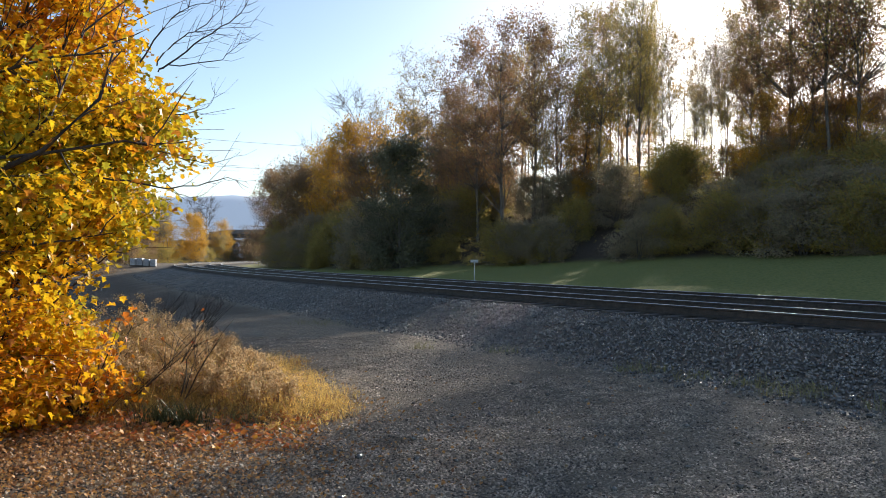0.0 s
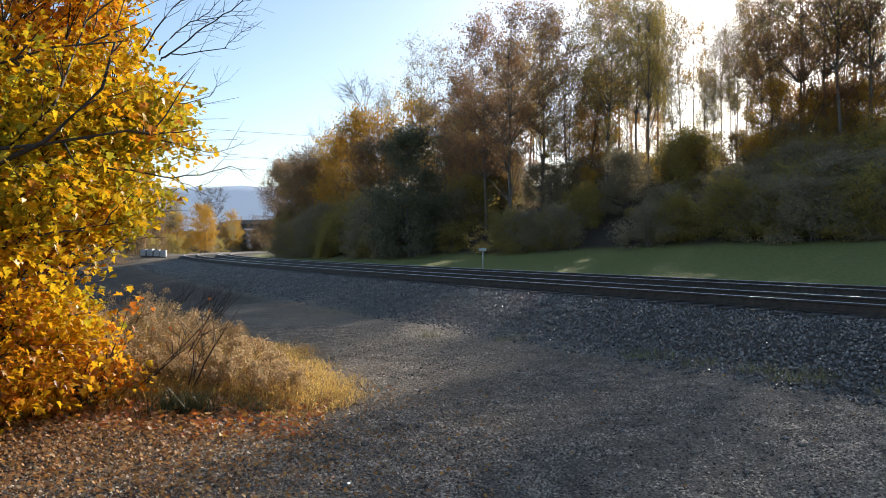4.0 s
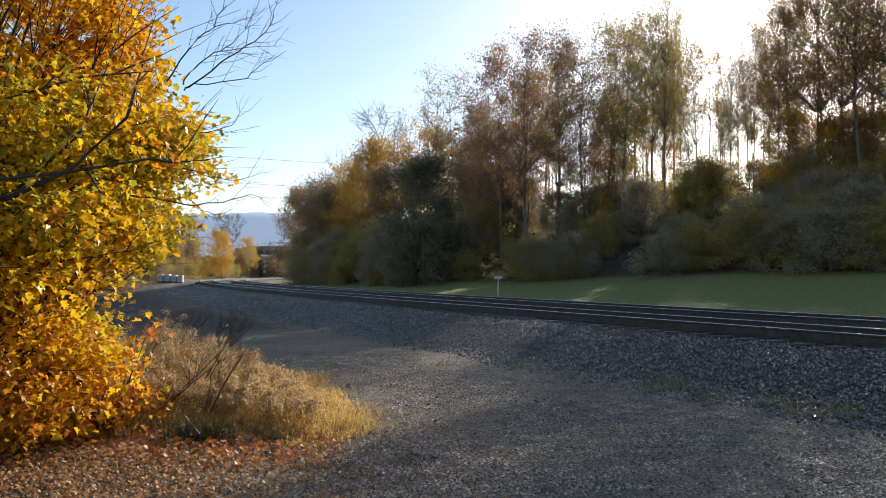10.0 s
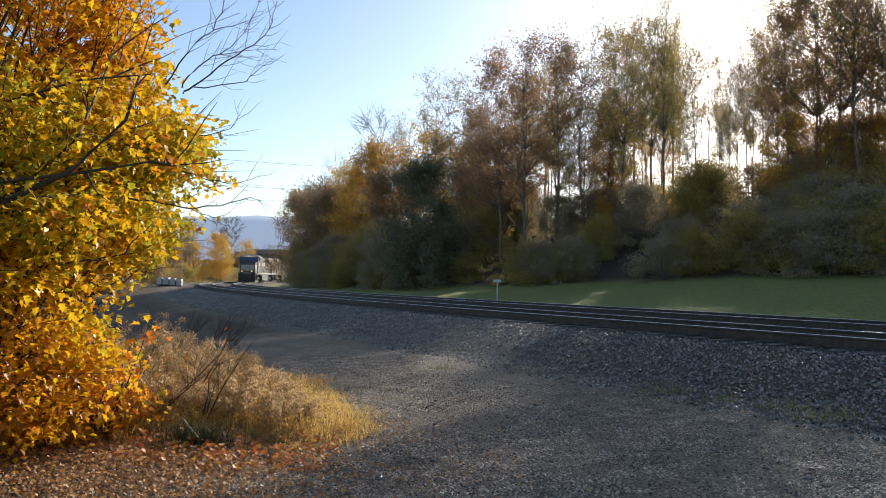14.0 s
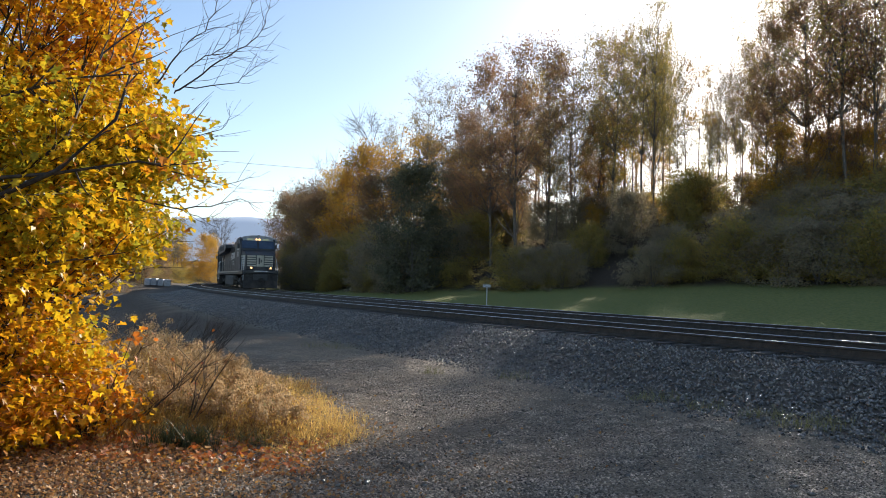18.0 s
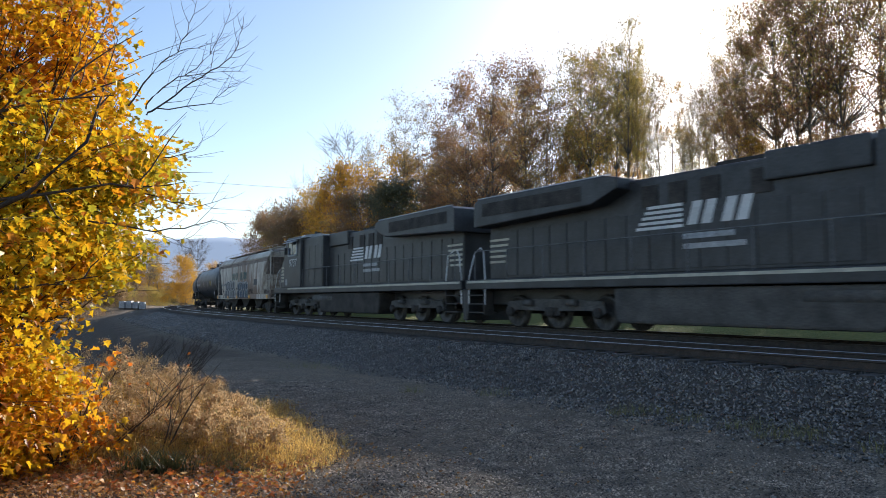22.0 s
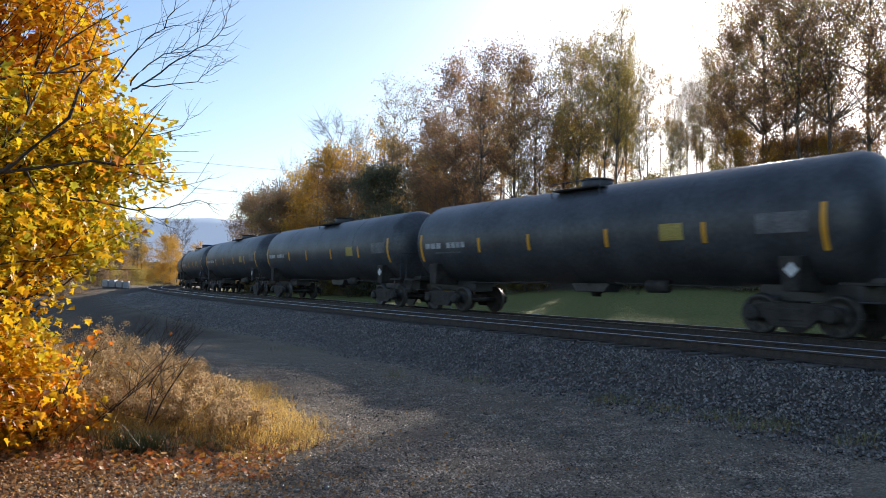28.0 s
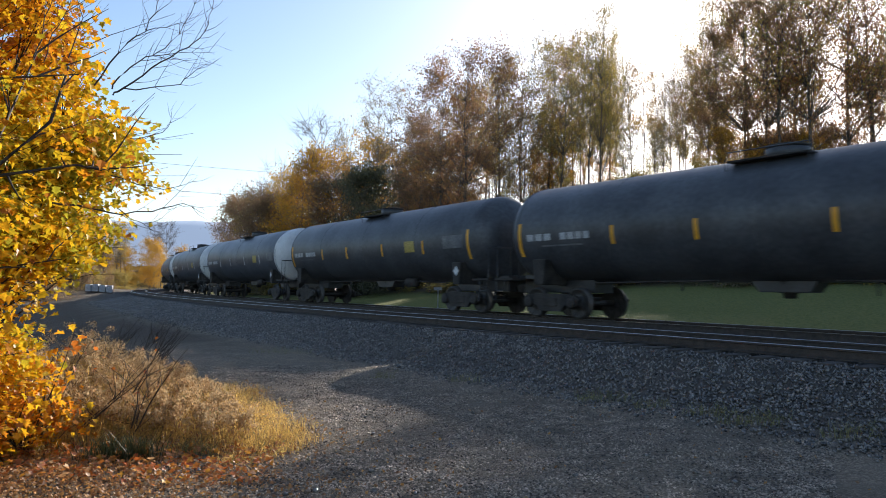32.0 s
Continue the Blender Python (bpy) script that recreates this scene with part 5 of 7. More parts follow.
# ---------------------------------------------------------------- train: cars run along local x, z from the rail head
M_BLACK = material("black_paint", (0.028, 0.028, 0.029), (0.06, 0.06, 0.062), 1.2, 0.42, fine=18, bump=0.04, speck=0.3)
M_TANK = material("black_tank_paint", (0.042, 0.043, 0.047), (0.085, 0.088, 0.094), 0.8, 0.42, fine=9, bump=0.03, speck=0.25)
M_BLUETANK = material("grey_blue_tank_paint", (0.05, 0.055, 0.065), (0.10, 0.105, 0.12), 0.8, 0.4, fine=9, bump=0.03, speck=0.25)
M_GRIME = material("grimy_steel", (0.026, 0.023, 0.02), (0.07, 0.06, 0.052), 2.5, 0.75, 0.2, fine=30, bump=0.3)
M_DUSTY = material("dusty_underframe", (0.06, 0.055, 0.05), (0.13, 0.12, 0.108), 1.6, 0.8, fine=20, bump=0.2)
M_WHEEL = material("wheel_steel", (0.05, 0.045, 0.04), (0.12, 0.11, 0.10), 6, 0.55, 0.6, fine=30, bump=0.1)
M_WHITE = material("white_paint", (0.58, 0.57, 0.55), (0.78, 0.77, 0.75), 1.5, 0.5, fine=20, bump=0.03, speck=0.12)
M_YELLOW = material("yellow_reflector", (0.72, 0.33, 0.02), (0.88, 0.43, 0.03), 4, 0.35, fine=40, bump=0.02, speck=0.1)
M_PANEL = material("dull_grey_panel", (0.10, 0.10, 0.105), (0.18, 0.18, 0.18), 3, 0.6, fine=20, bump=0.02)
M_PLACARD = material("yellow_stencil_panel", (0.36, 0.27, 0.06), (0.48, 0.36, 0.09), 3, 0.5, fine=30, bump=0.0)
M_LETTER = material("faded_lettering", (0.32, 0.32, 0.32), (0.5, 0.5, 0.5), 3, 0.6, fine=30, bump=0.0)
M_HOPPER = material("weathered_cream_paint", (0.50, 0.44, 0.36), (0.74, 0.67, 0.57), 0.35, 0.62, fine=7, bump=0.05, speck=0.12)



def rusting(m):
    """Adds rust that has run down the sheets from the roof, heaviest about one stretch of the side."""
    tr = m.node_tree
    n = tr.nodes
    p = n["Principled BSDF"]
    src = p.inputs["Base Color"].links[0].from_socket
    co, mp, runs, spot = n.new("ShaderNodeTexCoord"), n.new("ShaderNodeMapping"), n.new("ShaderNodeTexNoise"), n.new("ShaderNodeTexNoise")
    mp.inputs["Scale"].default_value = (2.6, 1.0, 0.55)
    links(tr, co.outputs["Object"], mp.inputs["Vector"])
    runs.inputs["Scale"].default_value, runs.inputs["Detail"].default_value, runs.inputs["Roughness"].default_value = 1.0, 7, 0.65
    links(tr, mp.outputs[0], runs.inputs["Vector"])
    spot.inputs["Scale"].default_value, spot.inputs["Detail"].default_value = 0.32, 3
    links(tr, co.outputs["Object"], spot.inputs["Vector"])
    sep, off, far, near, both = n.new("ShaderNodeSeparateXYZ"), n.new("ShaderNodeMath"), n.new("ShaderNodeMath"), n.new("ShaderNodeMapRange"), n.new("ShaderNodeMath")
    links(tr, co.outputs["Object"], sep.inputs[0])
    off.operation, far.operation, both.operation = "SUBTRACT", "ABSOLUTE", "ADD"
    off.inputs[1].default_value = 1.0
    links(tr, sep.outputs[0], off.inputs[0])
    links(tr, off.outputs[0], far.inputs[0])
    near.inputs["From Min"].default_value, near.inputs["From Max"].default_value = 0.5, 5.0
    near.inputs["To Min"].default_value, near.inputs["To Max"].default_value = 0.22, 0.0
    links(tr, far.outputs[0], near.inputs["Value"])
    links(tr, spot.outputs["Fac"], both.inputs[0])
    links(tr, near.outputs[0], both.inputs[1])
    mul, ramp, mix = n.new("ShaderNodeMath"), n.new("ShaderNodeValToRGB"), n.new("ShaderNodeMix")
    mul.operation = "MULTIPLY"
    links(tr, runs.outputs["Fac"], mul.inputs[0])
    links(tr, both.outputs[0], mul.inputs[1])
    ramp.color_ramp.elements[0].position, ramp.color_ramp.elements[1].position = 0.235, 0.345
    ramp.color_ramp.elements[0].color, ramp.color_ramp.elements[1].color = (0, 0, 0, 1), (0.85, 0.85, 0.85, 1)
    links(tr, mul.outputs[0], ramp.inputs[0])
    mix.data_type = "RGBA"
    mix.inputs[7].default_value = (0.21, 0.115, 0.075, 1)
    links(tr, ramp.outputs[0], mix.inputs["Factor"])
    links(tr, src, mix.inputs[6])
    links(tr, mix.outputs[2], p.inputs["Base Color"])


rusting(M_HOPPER)
M_GREENINK = material("dark_green_lettering", (0.03, 0.08, 0.07), (0.06, 0.13, 0.11), 3, 0.6, fine=20, bump=0.0)
M_SPRAY = material("grey_spray_paint", (0.16, 0.155, 0.16), (0.30, 0.29, 0.285), 1.8, 0.55, fine=6, bump=0.0)
M_PALESPRAY = material("pale_spray_line", (0.42, 0.41, 0.40), (0.58, 0.56, 0.53), 3, 0.6, fine=20, bump=0.0)
M_INK = material("black_spray_paint", (0.03, 0.03, 0.035), (0.07, 0.07, 0.075), 1.8, 0.5, fine=6, bump=0.0)
M_SPRAY_BLUE = material("dark_blue_spray_paint", (0.02, 0.045, 0.09), (0.04, 0.09, 0.14), 1.8, 0.5, fine=6, bump=0.0)
# the blue in the base colour paints in the sky that the glass reflects
M_GLASS = material("cab_glass", (0.03, 0.05, 0.085), (0.05, 0.075, 0.12), 2, 0.08, fine=20, bump=0.0, spec=1.0)
M_CREAM = material("cream_stripe_paint", (0.42, 0.39, 0.31), (0.60, 0.56, 0.45), 2, 0.5, fine=20, bump=0.02, speck=0.15)
# cream darkened to put the car ends' shade into the colour, browned for rust
M_ENDSHEET = material("grimy_end_sheet", (0.20, 0.155, 0.125), (0.36, 0.29, 0.25), 0.8, 0.75, fine=8, bump=0.06)
# pale grey carries the sunlight on cab roof, visors and radiator roof edge
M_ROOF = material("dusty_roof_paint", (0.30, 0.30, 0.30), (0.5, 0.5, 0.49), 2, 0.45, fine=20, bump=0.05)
G_HEAD = glow("headlamp_glow", (1.0, 0.55, 0.2), 2.4)
G_DITCH = glow("ditch_lamp_glow", (1.0, 0.55, 0.2), 2.2)
G_NUMBER = glow("number_board_glow", (0.62, 0.62, 0.38), 0.12)

SPEED, S_AT_20, GAIN = 15.0514, 144.065, 0.01302


def front_s(t):
    return S_AT_20 + SPEED * (t - 20) + 0.5 * GAIN * (t - 20) ** 2


def car_rows(ahead, length, base, back):
    """Keys of a car whose front coupler runs that far behind the train's front; base: distance between bogies; back: runs backwards."""
    rows = []
    for i in range(65):
        t = i * 0.5
        mid = front_s(t) - ahead - length / 2
        a, b = [Vector((*track_xy(mid + q, 0), float(rail_z(mid + q)))) for q in (base / 2, -base / 2)]
        d = (a - b).normalized()
        rows.append((t, Matrix.Translation((a + b) / 2) @ Matrix.Rotation(atan2(d.y, d.x), 4, "Z") @ Matrix.Rotation(-math.asin(d.z), 4, "Y") @ Matrix.Rotation(pi * back, 4, "Z")))
    return rows


def boxes(*dims, bevel=0.0):
    """Several boxes in one bmesh, each x0, x1, y0, y1, z0, z1."""
    bm = bmesh.new()
    for x0, x1, y0, y1, z0, z1 in dims:
        bmesh.ops.create_cube(bm, size=1, matrix=Matrix.LocRotScale(((x0 + x1) / 2, (y0 + y1) / 2, (z0 + z1) / 2), None, (abs(x1 - x0), abs(y1 - y0), abs(z1 - z0))))
    if bevel:
        bmesh.ops.bevel(bm, geom=bm.edges[:], offset=bevel, segments=2, affect="EDGES", profile=0.6)
    return bm


def prism(profile, y0, y1, bevel=0.0):
    """An x-z outline drawn out from y0 to y1."""
    bm = bmesh.new()
    a = [bm.verts.new((x, y0, z)) for x, z in profile]
    b = [bm.verts.new((x, y1, z)) for x, z in profile]
    bm.faces.new(a)
    bm.faces.new(b[::-1])
    for i in range(len(a)):
        j = (i + 1) % len(a)
        bm.faces.new((a[j], a[i], b[i], b[j]))
    bmesh.ops.recalc_face_normals(bm, faces=bm.faces[:])
    if bevel:
        bmesh.ops.bevel(bm, geom=bm.edges[:], offset=bevel, segments=2, affect="EDGES", profile=0.6)
    return bm


def turned(rings, sides=24, axis="X"):
    """A turned body: rings of (place along the axis, radius)."""
    bm = bmesh.new()
    loops = []
    for p, r in rings:
        loop = []
        for k in range(sides):
            w = 2 * pi * k / sides
            q = {"X": (p, r * cos(w), r * sin(w)), "Y": (r * cos(w), p, r * sin(w)), "Z": (r * cos(w), r * sin(w), p)}[axis]
            loop.append(bm.verts.new(q))
        loops.append(loop)
    for a, b in zip(loops, loops[1:]):
        for k in range(sides):
            bm.faces.new((a[k], a[(k + 1) % sides], b[(k + 1) % sides], b[k]))
    bm.faces.new(loops[0])
    bm.faces.new(loops[-1])
    bmesh.ops.recalc_face_normals(bm, faces=bm.faces[:])
    for f in bm.faces:
        f.smooth = len(f.verts) == 4
    return bm


def rods(*lines, r=0.018, sides=6):
    tu = Tubes()
    for line in lines:
        tu.add([Vector(q) for q in line], [r] * len(line), sides)
    return tu


SHARED = {}


def shared(key, make, mat):
    """A mesh that alike parts share."""
    if key not in SHARED:
        bm = make()
        me = bpy.data.meshes.new(key)
        bm.to_mesh(me)
        bm.free()
        me.materials.append(mat)
        SHARED[key] = me
    return SHARED[key]


def writing(words, height, mat, parent, name, m, stretch=1.0):
    """Raised lettering in the built-in font."""
    cu = bpy.data.curves.new(name, "FONT")
    cu.body, cu.size, cu.extrude, cu.align_x = words, height * 1.38, 0.003, "CENTER"
    ob = bpy.data.objects.new(name, cu)
    me = bpy.data.meshes.new_from_object(ob)
    bpy.data.objects.remove(ob)
    me.materials.append(mat)
    o = part(name, me, parent=parent)
    o.matrix_basis = m @ Matrix.Diagonal((stretch, 1, 1, 1))
    return o


SIDE = {-1: Matrix.Rotation(pi / 2, 4, "X"), 1: Matrix.Rotation(pi, 4, "Z") @ Matrix.Rotation(pi / 2, 4, "X")}
WHEELSETS = []


def wheel_bm(r):
    bm = turned([(0.70, r + 0.03), (0.73, r + 0.03), (0.735, r), (0.84, r - 0.004), (0.842, r * 0.86), (0.80, r * 0.8), (0.79, r * 0.35), (0.84, r * 0.3), (0.85, 0.1)], 22, "Y")
    other = turned([(-0.70, r + 0.03), (-0.73, r + 0.03), (-0.735, r), (-0.84, r - 0.004), (-0.842, r * 0.86), (-0.80, r * 0.8), (-0.79, r * 0.35), (-0.84, r * 0.3), (-0.85, 0.1)], 22, "Y")
    axle = turned([(-1.05, 0.08), (1.05, 0.08)], 10, "Y")
    for extra in (other, axle):
        me = bpy.data.meshes.new("tmp")
        extra.to_mesh(me)
        extra.free()
        bm.from_mesh(me)
        bpy.data.meshes.remove(me)
    return bm


def truck(car, x, axles, r):
    """A bogie: two side frames, a bolster, springs and wheelsets."""
    n = len(axles)
    L = axles[-1] - axles[0]
    frame_ob = part("truck", shared("truck%d" % n, lambda: boxes((-0.28, 0.28, -1.15, 1.15, r - 0.12, r + 0.16), bevel=0.03), M_GRIME), parent=car, label="cast steel truck with dark grime")
    frame_ob.location.x = x
    for side in (-1, 1):
        def outline(side=side):
            h = L / 2 + 0.28
            if n == 2:
                prof = [(-h, r + 0.10), (-h + 0.1, r + 0.20), (-0.5, r + 0.27), (0.5, r + 0.27), (h - 0.1, r + 0.20), (h, r + 0.10), (h - 0.1, r - 0.10), (L / 2 - 0.28, r - 0.08), (0.42, r - 0.26), (-0.42, r - 0.26), (-L / 2 + 0.28, r - 0.08), (-h + 0.1, r - 0.10)]
            else:
                prof = [(-h, r + 0.02), (-h + 0.15, r + 0.34), (-0.9, r + 0.42), (0.9, r + 0.42), (h - 0.15, r + 0.34), (h, r + 0.02), (L / 2 + 0.1, r - 0.10), (L / 2 - 0.3, r + 0.06), (0.35, r + 0.04), (0.3, r - 0.1), (-0.3, r - 0.1), (-0.35, r + 0.04), (-L / 2 + 0.3, r + 0.06), (-L / 2 - 0.1, r - 0.10)]
            return prism(prof, side * 0.98, side * 1.12, 0.02)
        part("side_frame", shared("side_frame%d%d" % (n, side), outline, M_DUSTY if n == 3 else M_GRIME), parent=frame_ob)
        for a in axles:
            cap = part("axle_box", shared("axle_box%d" % side, lambda: turned([(side * 1.08, 0.17), (side * 1.2, 0.16), (side * 1.22, 0.09)], 12, "Y"), M_GRIME), parent=frame_ob)
            cap.location = (a, 0, r)
        if n == 2:
            part("spring_nest", shared("springs%d" % side, lambda: boxes(*[(q - 0.06, q + 0.06, side * 1.0, side * 1.13, r - 0.2, r + 0.05) for q in (-0.26, -0.09, 0.09, 0.26)], bevel=0.02), M_GRIME), parent=frame_ob)
        else:
            for q in (-L / 4, L / 4):
                cyl = part("brake_cylinder", shared("brake%d" % side, lambda: turned([(-0.2, 0.1), (0.2, 0.1)], 12, "X"), M_DUSTY), parent=frame_ob)
                cyl.location = (q, side * 1.22, r + 0.3)
    for a in axles:
        w = part("wheelset", shared("wheelset%d" % n, lambda: wheel_bm(r), M_WHEEL), parent=frame_ob)
        w.location = (a, 0, r)
        WHEELSETS.append((w, r))
    return frame_ob


def coupler(car, x, way):
    part("coupler", boxes(*[(x - way * 0.75, x - way * 0.18, -0.09, 0.09, 0.78, 0.95), (x - way * 0.2, x + way * 0.06, -0.16, 0.16, 0.72, 1.0)], bevel=0.03), M_GRIME, car)
    part("brake_hose", rods([(x - way * 0.3, 0.35, 0.85), (x - way * 0.1, 0.33, 0.55), (x + way * 0.02, 0.2, 0.45)], r=0.025).mesh("brake_hose", M_GRIME), parent=car)


def ladder(car, x, y, z0, z1, half=0.22, mat=None, across="x"):
    n = int((z1 - z0) / 0.36)
    lines = []
    for q in (-half, half):
        lines.append([(x + q, y, z0), (x + q, y, z1)] if across == "x" else [(x, y + q, z0), (x, y + q, z1)])
    for i in range(n + 1):
        z = z0 + 0.1 + i * 0.36
        if z < z1:
            lines.append([(x - half, y, z), (x + half, y, z)] if across == "x" else [(x, y - half, z), (x, y + half, z)])
    part("ladder", rods(*lines, r=0.016, sides=5).mesh("ladder", mat or M_BLACK), parent=car)


# ---- locomotives
def nose_half(x):
    """Half the nose's width, which tapers from the cab to the front."""
    return 1.4 - 0.2 * max(0.0, min(1.0, (x - 8.95) / 1.4))


def gable(profile, x0, x1):
    """A y-z outline drawn out from x0 to x1."""
    bm = bmesh.new()
    a = [bm.verts.new((x0, y, z)) for y, z in profile]
    b = [bm.verts.new((x1, y, z)) for y, z in profile]
    bm.faces.new(a)
    bm.faces.new(b[::-1])
    for i in range(len(a)):
        j = (i + 1) % len(a)
        bm.faces.new((a[j], a[i], b[i], b[j]))
    bmesh.ops.recalc_face_normals(bm, faces=bm.faces[:])
    return bm


def locomotive(number, label, worn, tall_stripe):
    loco = tagged(new("locomotive"), label, "locomotive", "locomotives of the train")
    L = 22.3
    part("underframe", boxes((-10.7, 10.75, -1.5, 1.5, 1.28, 1.62), (-10.9, 10.9, -0.6, 0.6, 0.75, 1.3), bevel=0.03), M_BLACK, loco)
    for side in (-1, 1):
        part("sill_stripe", boxes((-10.6, 8.2, side * 1.505, side * 1.512, 1.50, 1.58)), M_CREAM, loco, "worn pale stripe along the walkway")
    # long hood in three sections, the tall radiator and its overhanging wings
    part("long_hood", boxes((-10.0, 5.7, -0.92, 0.92, 1.62, 4.28), bevel=0.06), M_BLACK, loco)
    part("inverter_cabinet", boxes((3.2, 6.2, -1.32, 1.32, 1.62, 4.35), bevel=0.05), M_BLACK, loco)
    part("radiator", prism([(-10.2, 3.45), (-10.2, 4.32), (-9.9, 4.44), (-4.0, 4.44), (-3.5, 4.34), (-3.5, 4.02), (-4.5, 3.66)], -1.5, 1.5, 0.04), M_BLACK, loco, "wide radiator section overhanging the walkway")
    for side in (-1, 1):
        part("radiator_screen", boxes((-9.7, -4.9, side * 1.49, side * 1.51, 3.8, 4.25)), M_GRIME, loco)
        for x in np.arange(-9.2, 2.6, 0.8):
            d = part("hood_door", shared("hood_door", lambda: boxes((0, 0.72, -0.022, 0.022, 1.75, 3.3), bevel=0.008), M_BLACK), parent=loco)
            d.location = (x, side * 0.922, 0)
        for x in (-3.1, -2.2, -1.2, 0.2):
            d = part("hood_vent", shared("hood_vent", lambda: boxes((0, 0.55, -0.02, 0.02, 3.45, 4.05), bevel=0.008), M_GRIME), parent=loco)
            d.location = (x, side * 0.93, 0)
        for x in (3.35, 4.3, 5.2):
            d = part("cabinet_door", shared("cabinet_door", lambda: boxes((0, 0.8, -0.012, 0.012, 1.8, 3.9), bevel=0.008), M_BLACK), parent=loco)
            d.location = (x, side * 1.322, 0)
    part("exhaust_pipe", boxes((-1.2, 0.2, -0.35, 0.35, 4.28, 4.5), bevel=0.04), M_GRIME, loco)
    part("dynamic_brake_blister", boxes((0.6, 3.0, -1.05, 1.05, 3.7, 4.4), bevel=0.05), M_BLACK, loco)
    for side in (-1, 1):
        # pale strip paints the highlight along the roof edge
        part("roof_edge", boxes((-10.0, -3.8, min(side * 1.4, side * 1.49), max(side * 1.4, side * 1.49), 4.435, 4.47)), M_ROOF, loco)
    # cab and nose
    part("cab", prism([(6.15, 1.62), (6.15, 4.42), (6.4, 4.52), (8.25, 4.52), (8.55, 4.38), (8.95, 3.52), (8.95, 1.62)], -1.5, 1.5, 0.04), M_BLACK, loco)
    part("cab_roof", gable([(-1.62, 4.34), (-1.2, 4.58), (-0.5, 4.7), (0.5, 4.7), (1.2, 4.58), (1.62, 4.34), (1.1, 4.46), (-1.1, 4.46)], 6.0, 8.62), M_ROOF, loco, "grey cab roof with sloping sides, sunlight painted into its colour")
    nose = prism([(8.95, 1.62), (8.95, 3.42), (9.9, 3.18), (10.3, 2.92), (10.36, 1.62)], -1.0, 1.0)
    for v in nose.verts:
        v.co.y = math.copysign(nose_half(v.co.x), v.co.y)
    bmesh.ops.bevel(nose, geom=nose.edges[:], offset=0.05, segments=2, affect="EDGES", profile=0.6)
    part("nose", nose, M_BLACK, loco, "low black nose with cream stripes")
    for side in (-1, 1):
        part("windshield", prism([(8.56, 4.21), (8.672, 4.21), (8.985, 3.54), (8.87, 3.54)], side * 0.08, side * 1.34), M_GLASS, loco, "dark cab windshield, sky reflection painted in as blue")
        win = part("side_window", boxes((6.75, 8.15, side * 1.495, side * 1.515, 3.5, 4.22)), M_GLASS, loco)
        part("window_frame", boxes(*[(6.68, 6.76, side * 1.5, side * 1.535, 3.42, 4.3), (8.13, 8.21, side * 1.5, side * 1.535, 3.42, 4.3), (6.68, 8.21, side * 1.5, side * 1.535, 4.22, 4.3), (6.68, 8.21, side * 1.5, side * 1.535, 3.42, 3.5), (7.42, 7.48, side * 1.5, side * 1.535, 3.5, 4.22)]), M_LETTER, win)
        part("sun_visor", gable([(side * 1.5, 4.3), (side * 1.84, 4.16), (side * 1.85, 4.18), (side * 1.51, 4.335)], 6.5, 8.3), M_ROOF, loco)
        part("number_board", boxes((8.646, 8.68, side * 0.42, side * 0.92, 4.28, 4.42)), G_NUMBER, loco)
        part("mirror", boxes((8.3, 8.34, side * 1.52, side * 1.7, 3.55, 3.95)), M_BLACK, loco)
        writing(number, 0.46, M_WHITE, loco, "road_number", Matrix.Translation((7.35, side * 1.515, 2.82)) @ SIDE[side])
        # stripes that run off the nose
        for q in range(5):
            xa, xb = 9.0 + 0.1 * (4 - q), 10.2
            zz = 1.96 + 0.2 * q
            st = boxes((xa, xb, 0.0, 0.012, zz, zz + 0.13))
            for v in st.verts:
                v.co.y = side * (nose_half(v.co.x) + 0.002 + v.co.y)
            part("nose_stripe", st, M_CREAM, loco)
        for q in range(5):
            part("tail_stripe", boxes((-9.95, -8.9 - 0.05 * (4 - q), side * 0.95, side * 0.962, 2.2 + 0.19 * q, 2.28 + 0.19 * q)), M_CREAM, loco)
        for q in range(5):
            part("front_stripe", boxes((10.365, 10.38, side * 0.36, side * 1.08, 1.96 + 0.2 * q, 2.09 + 0.2 * q)), M_CREAM, loco)
        # emblem bars and a line of plain bars beneath on the hood
        def along(x):
            return x if side < 0 else -2.85 - x
        for q in range(5):
            xa, xb = along(-3.3 + 0.1 * q), along(-1.75)
            part("emblem_bar", boxes((min(xa, xb), max(xa, xb), side * 0.948, side * 0.957, 2.82 + 0.14 * q, 2.9 + 0.14 * q)), M_WHITE, loco, "white emblem bar")
        for xa in (-1.62, -1.2, -0.62, -0.2):
            part("emblem_block", prism([(along(xa), 2.86), (along(xa + 0.3), 2.86), (along(xa + 0.48), 3.46), (along(xa + 0.2), 3.46)], side * 0.948, side * 0.957), M_WHITE, loco)
        for za, wa in ((2.5, 1.5), (2.24, 1.8)):
            xa, xb = along(-1.75), along(-1.75 + wa)
            part("lettering_bar", boxes((min(xa, xb), max(xa, xb), side * 0.948, side * 0.955, za, za + 0.14)), M_LETTER, loco)
        part("data_plate", boxes((8.3, 8.6, side * 1.505, side * 1.515, 1.75, 2.1)), M_LETTER, loco)
        # rails, stanchions, steps
        top = 2.62
        walk_y = side * 1.45
        lines = [[(-10.2, walk_y, top), (5.9, walk_y, top)]] + [[(x, walk_y, 1.6), (x, walk_y, top)] for x in np.arange(-10.2, 6.0, 1.79)]
        part("handrail", rods(*lines, r=0.02).mesh("handrail", M_PANEL), parent=loco)
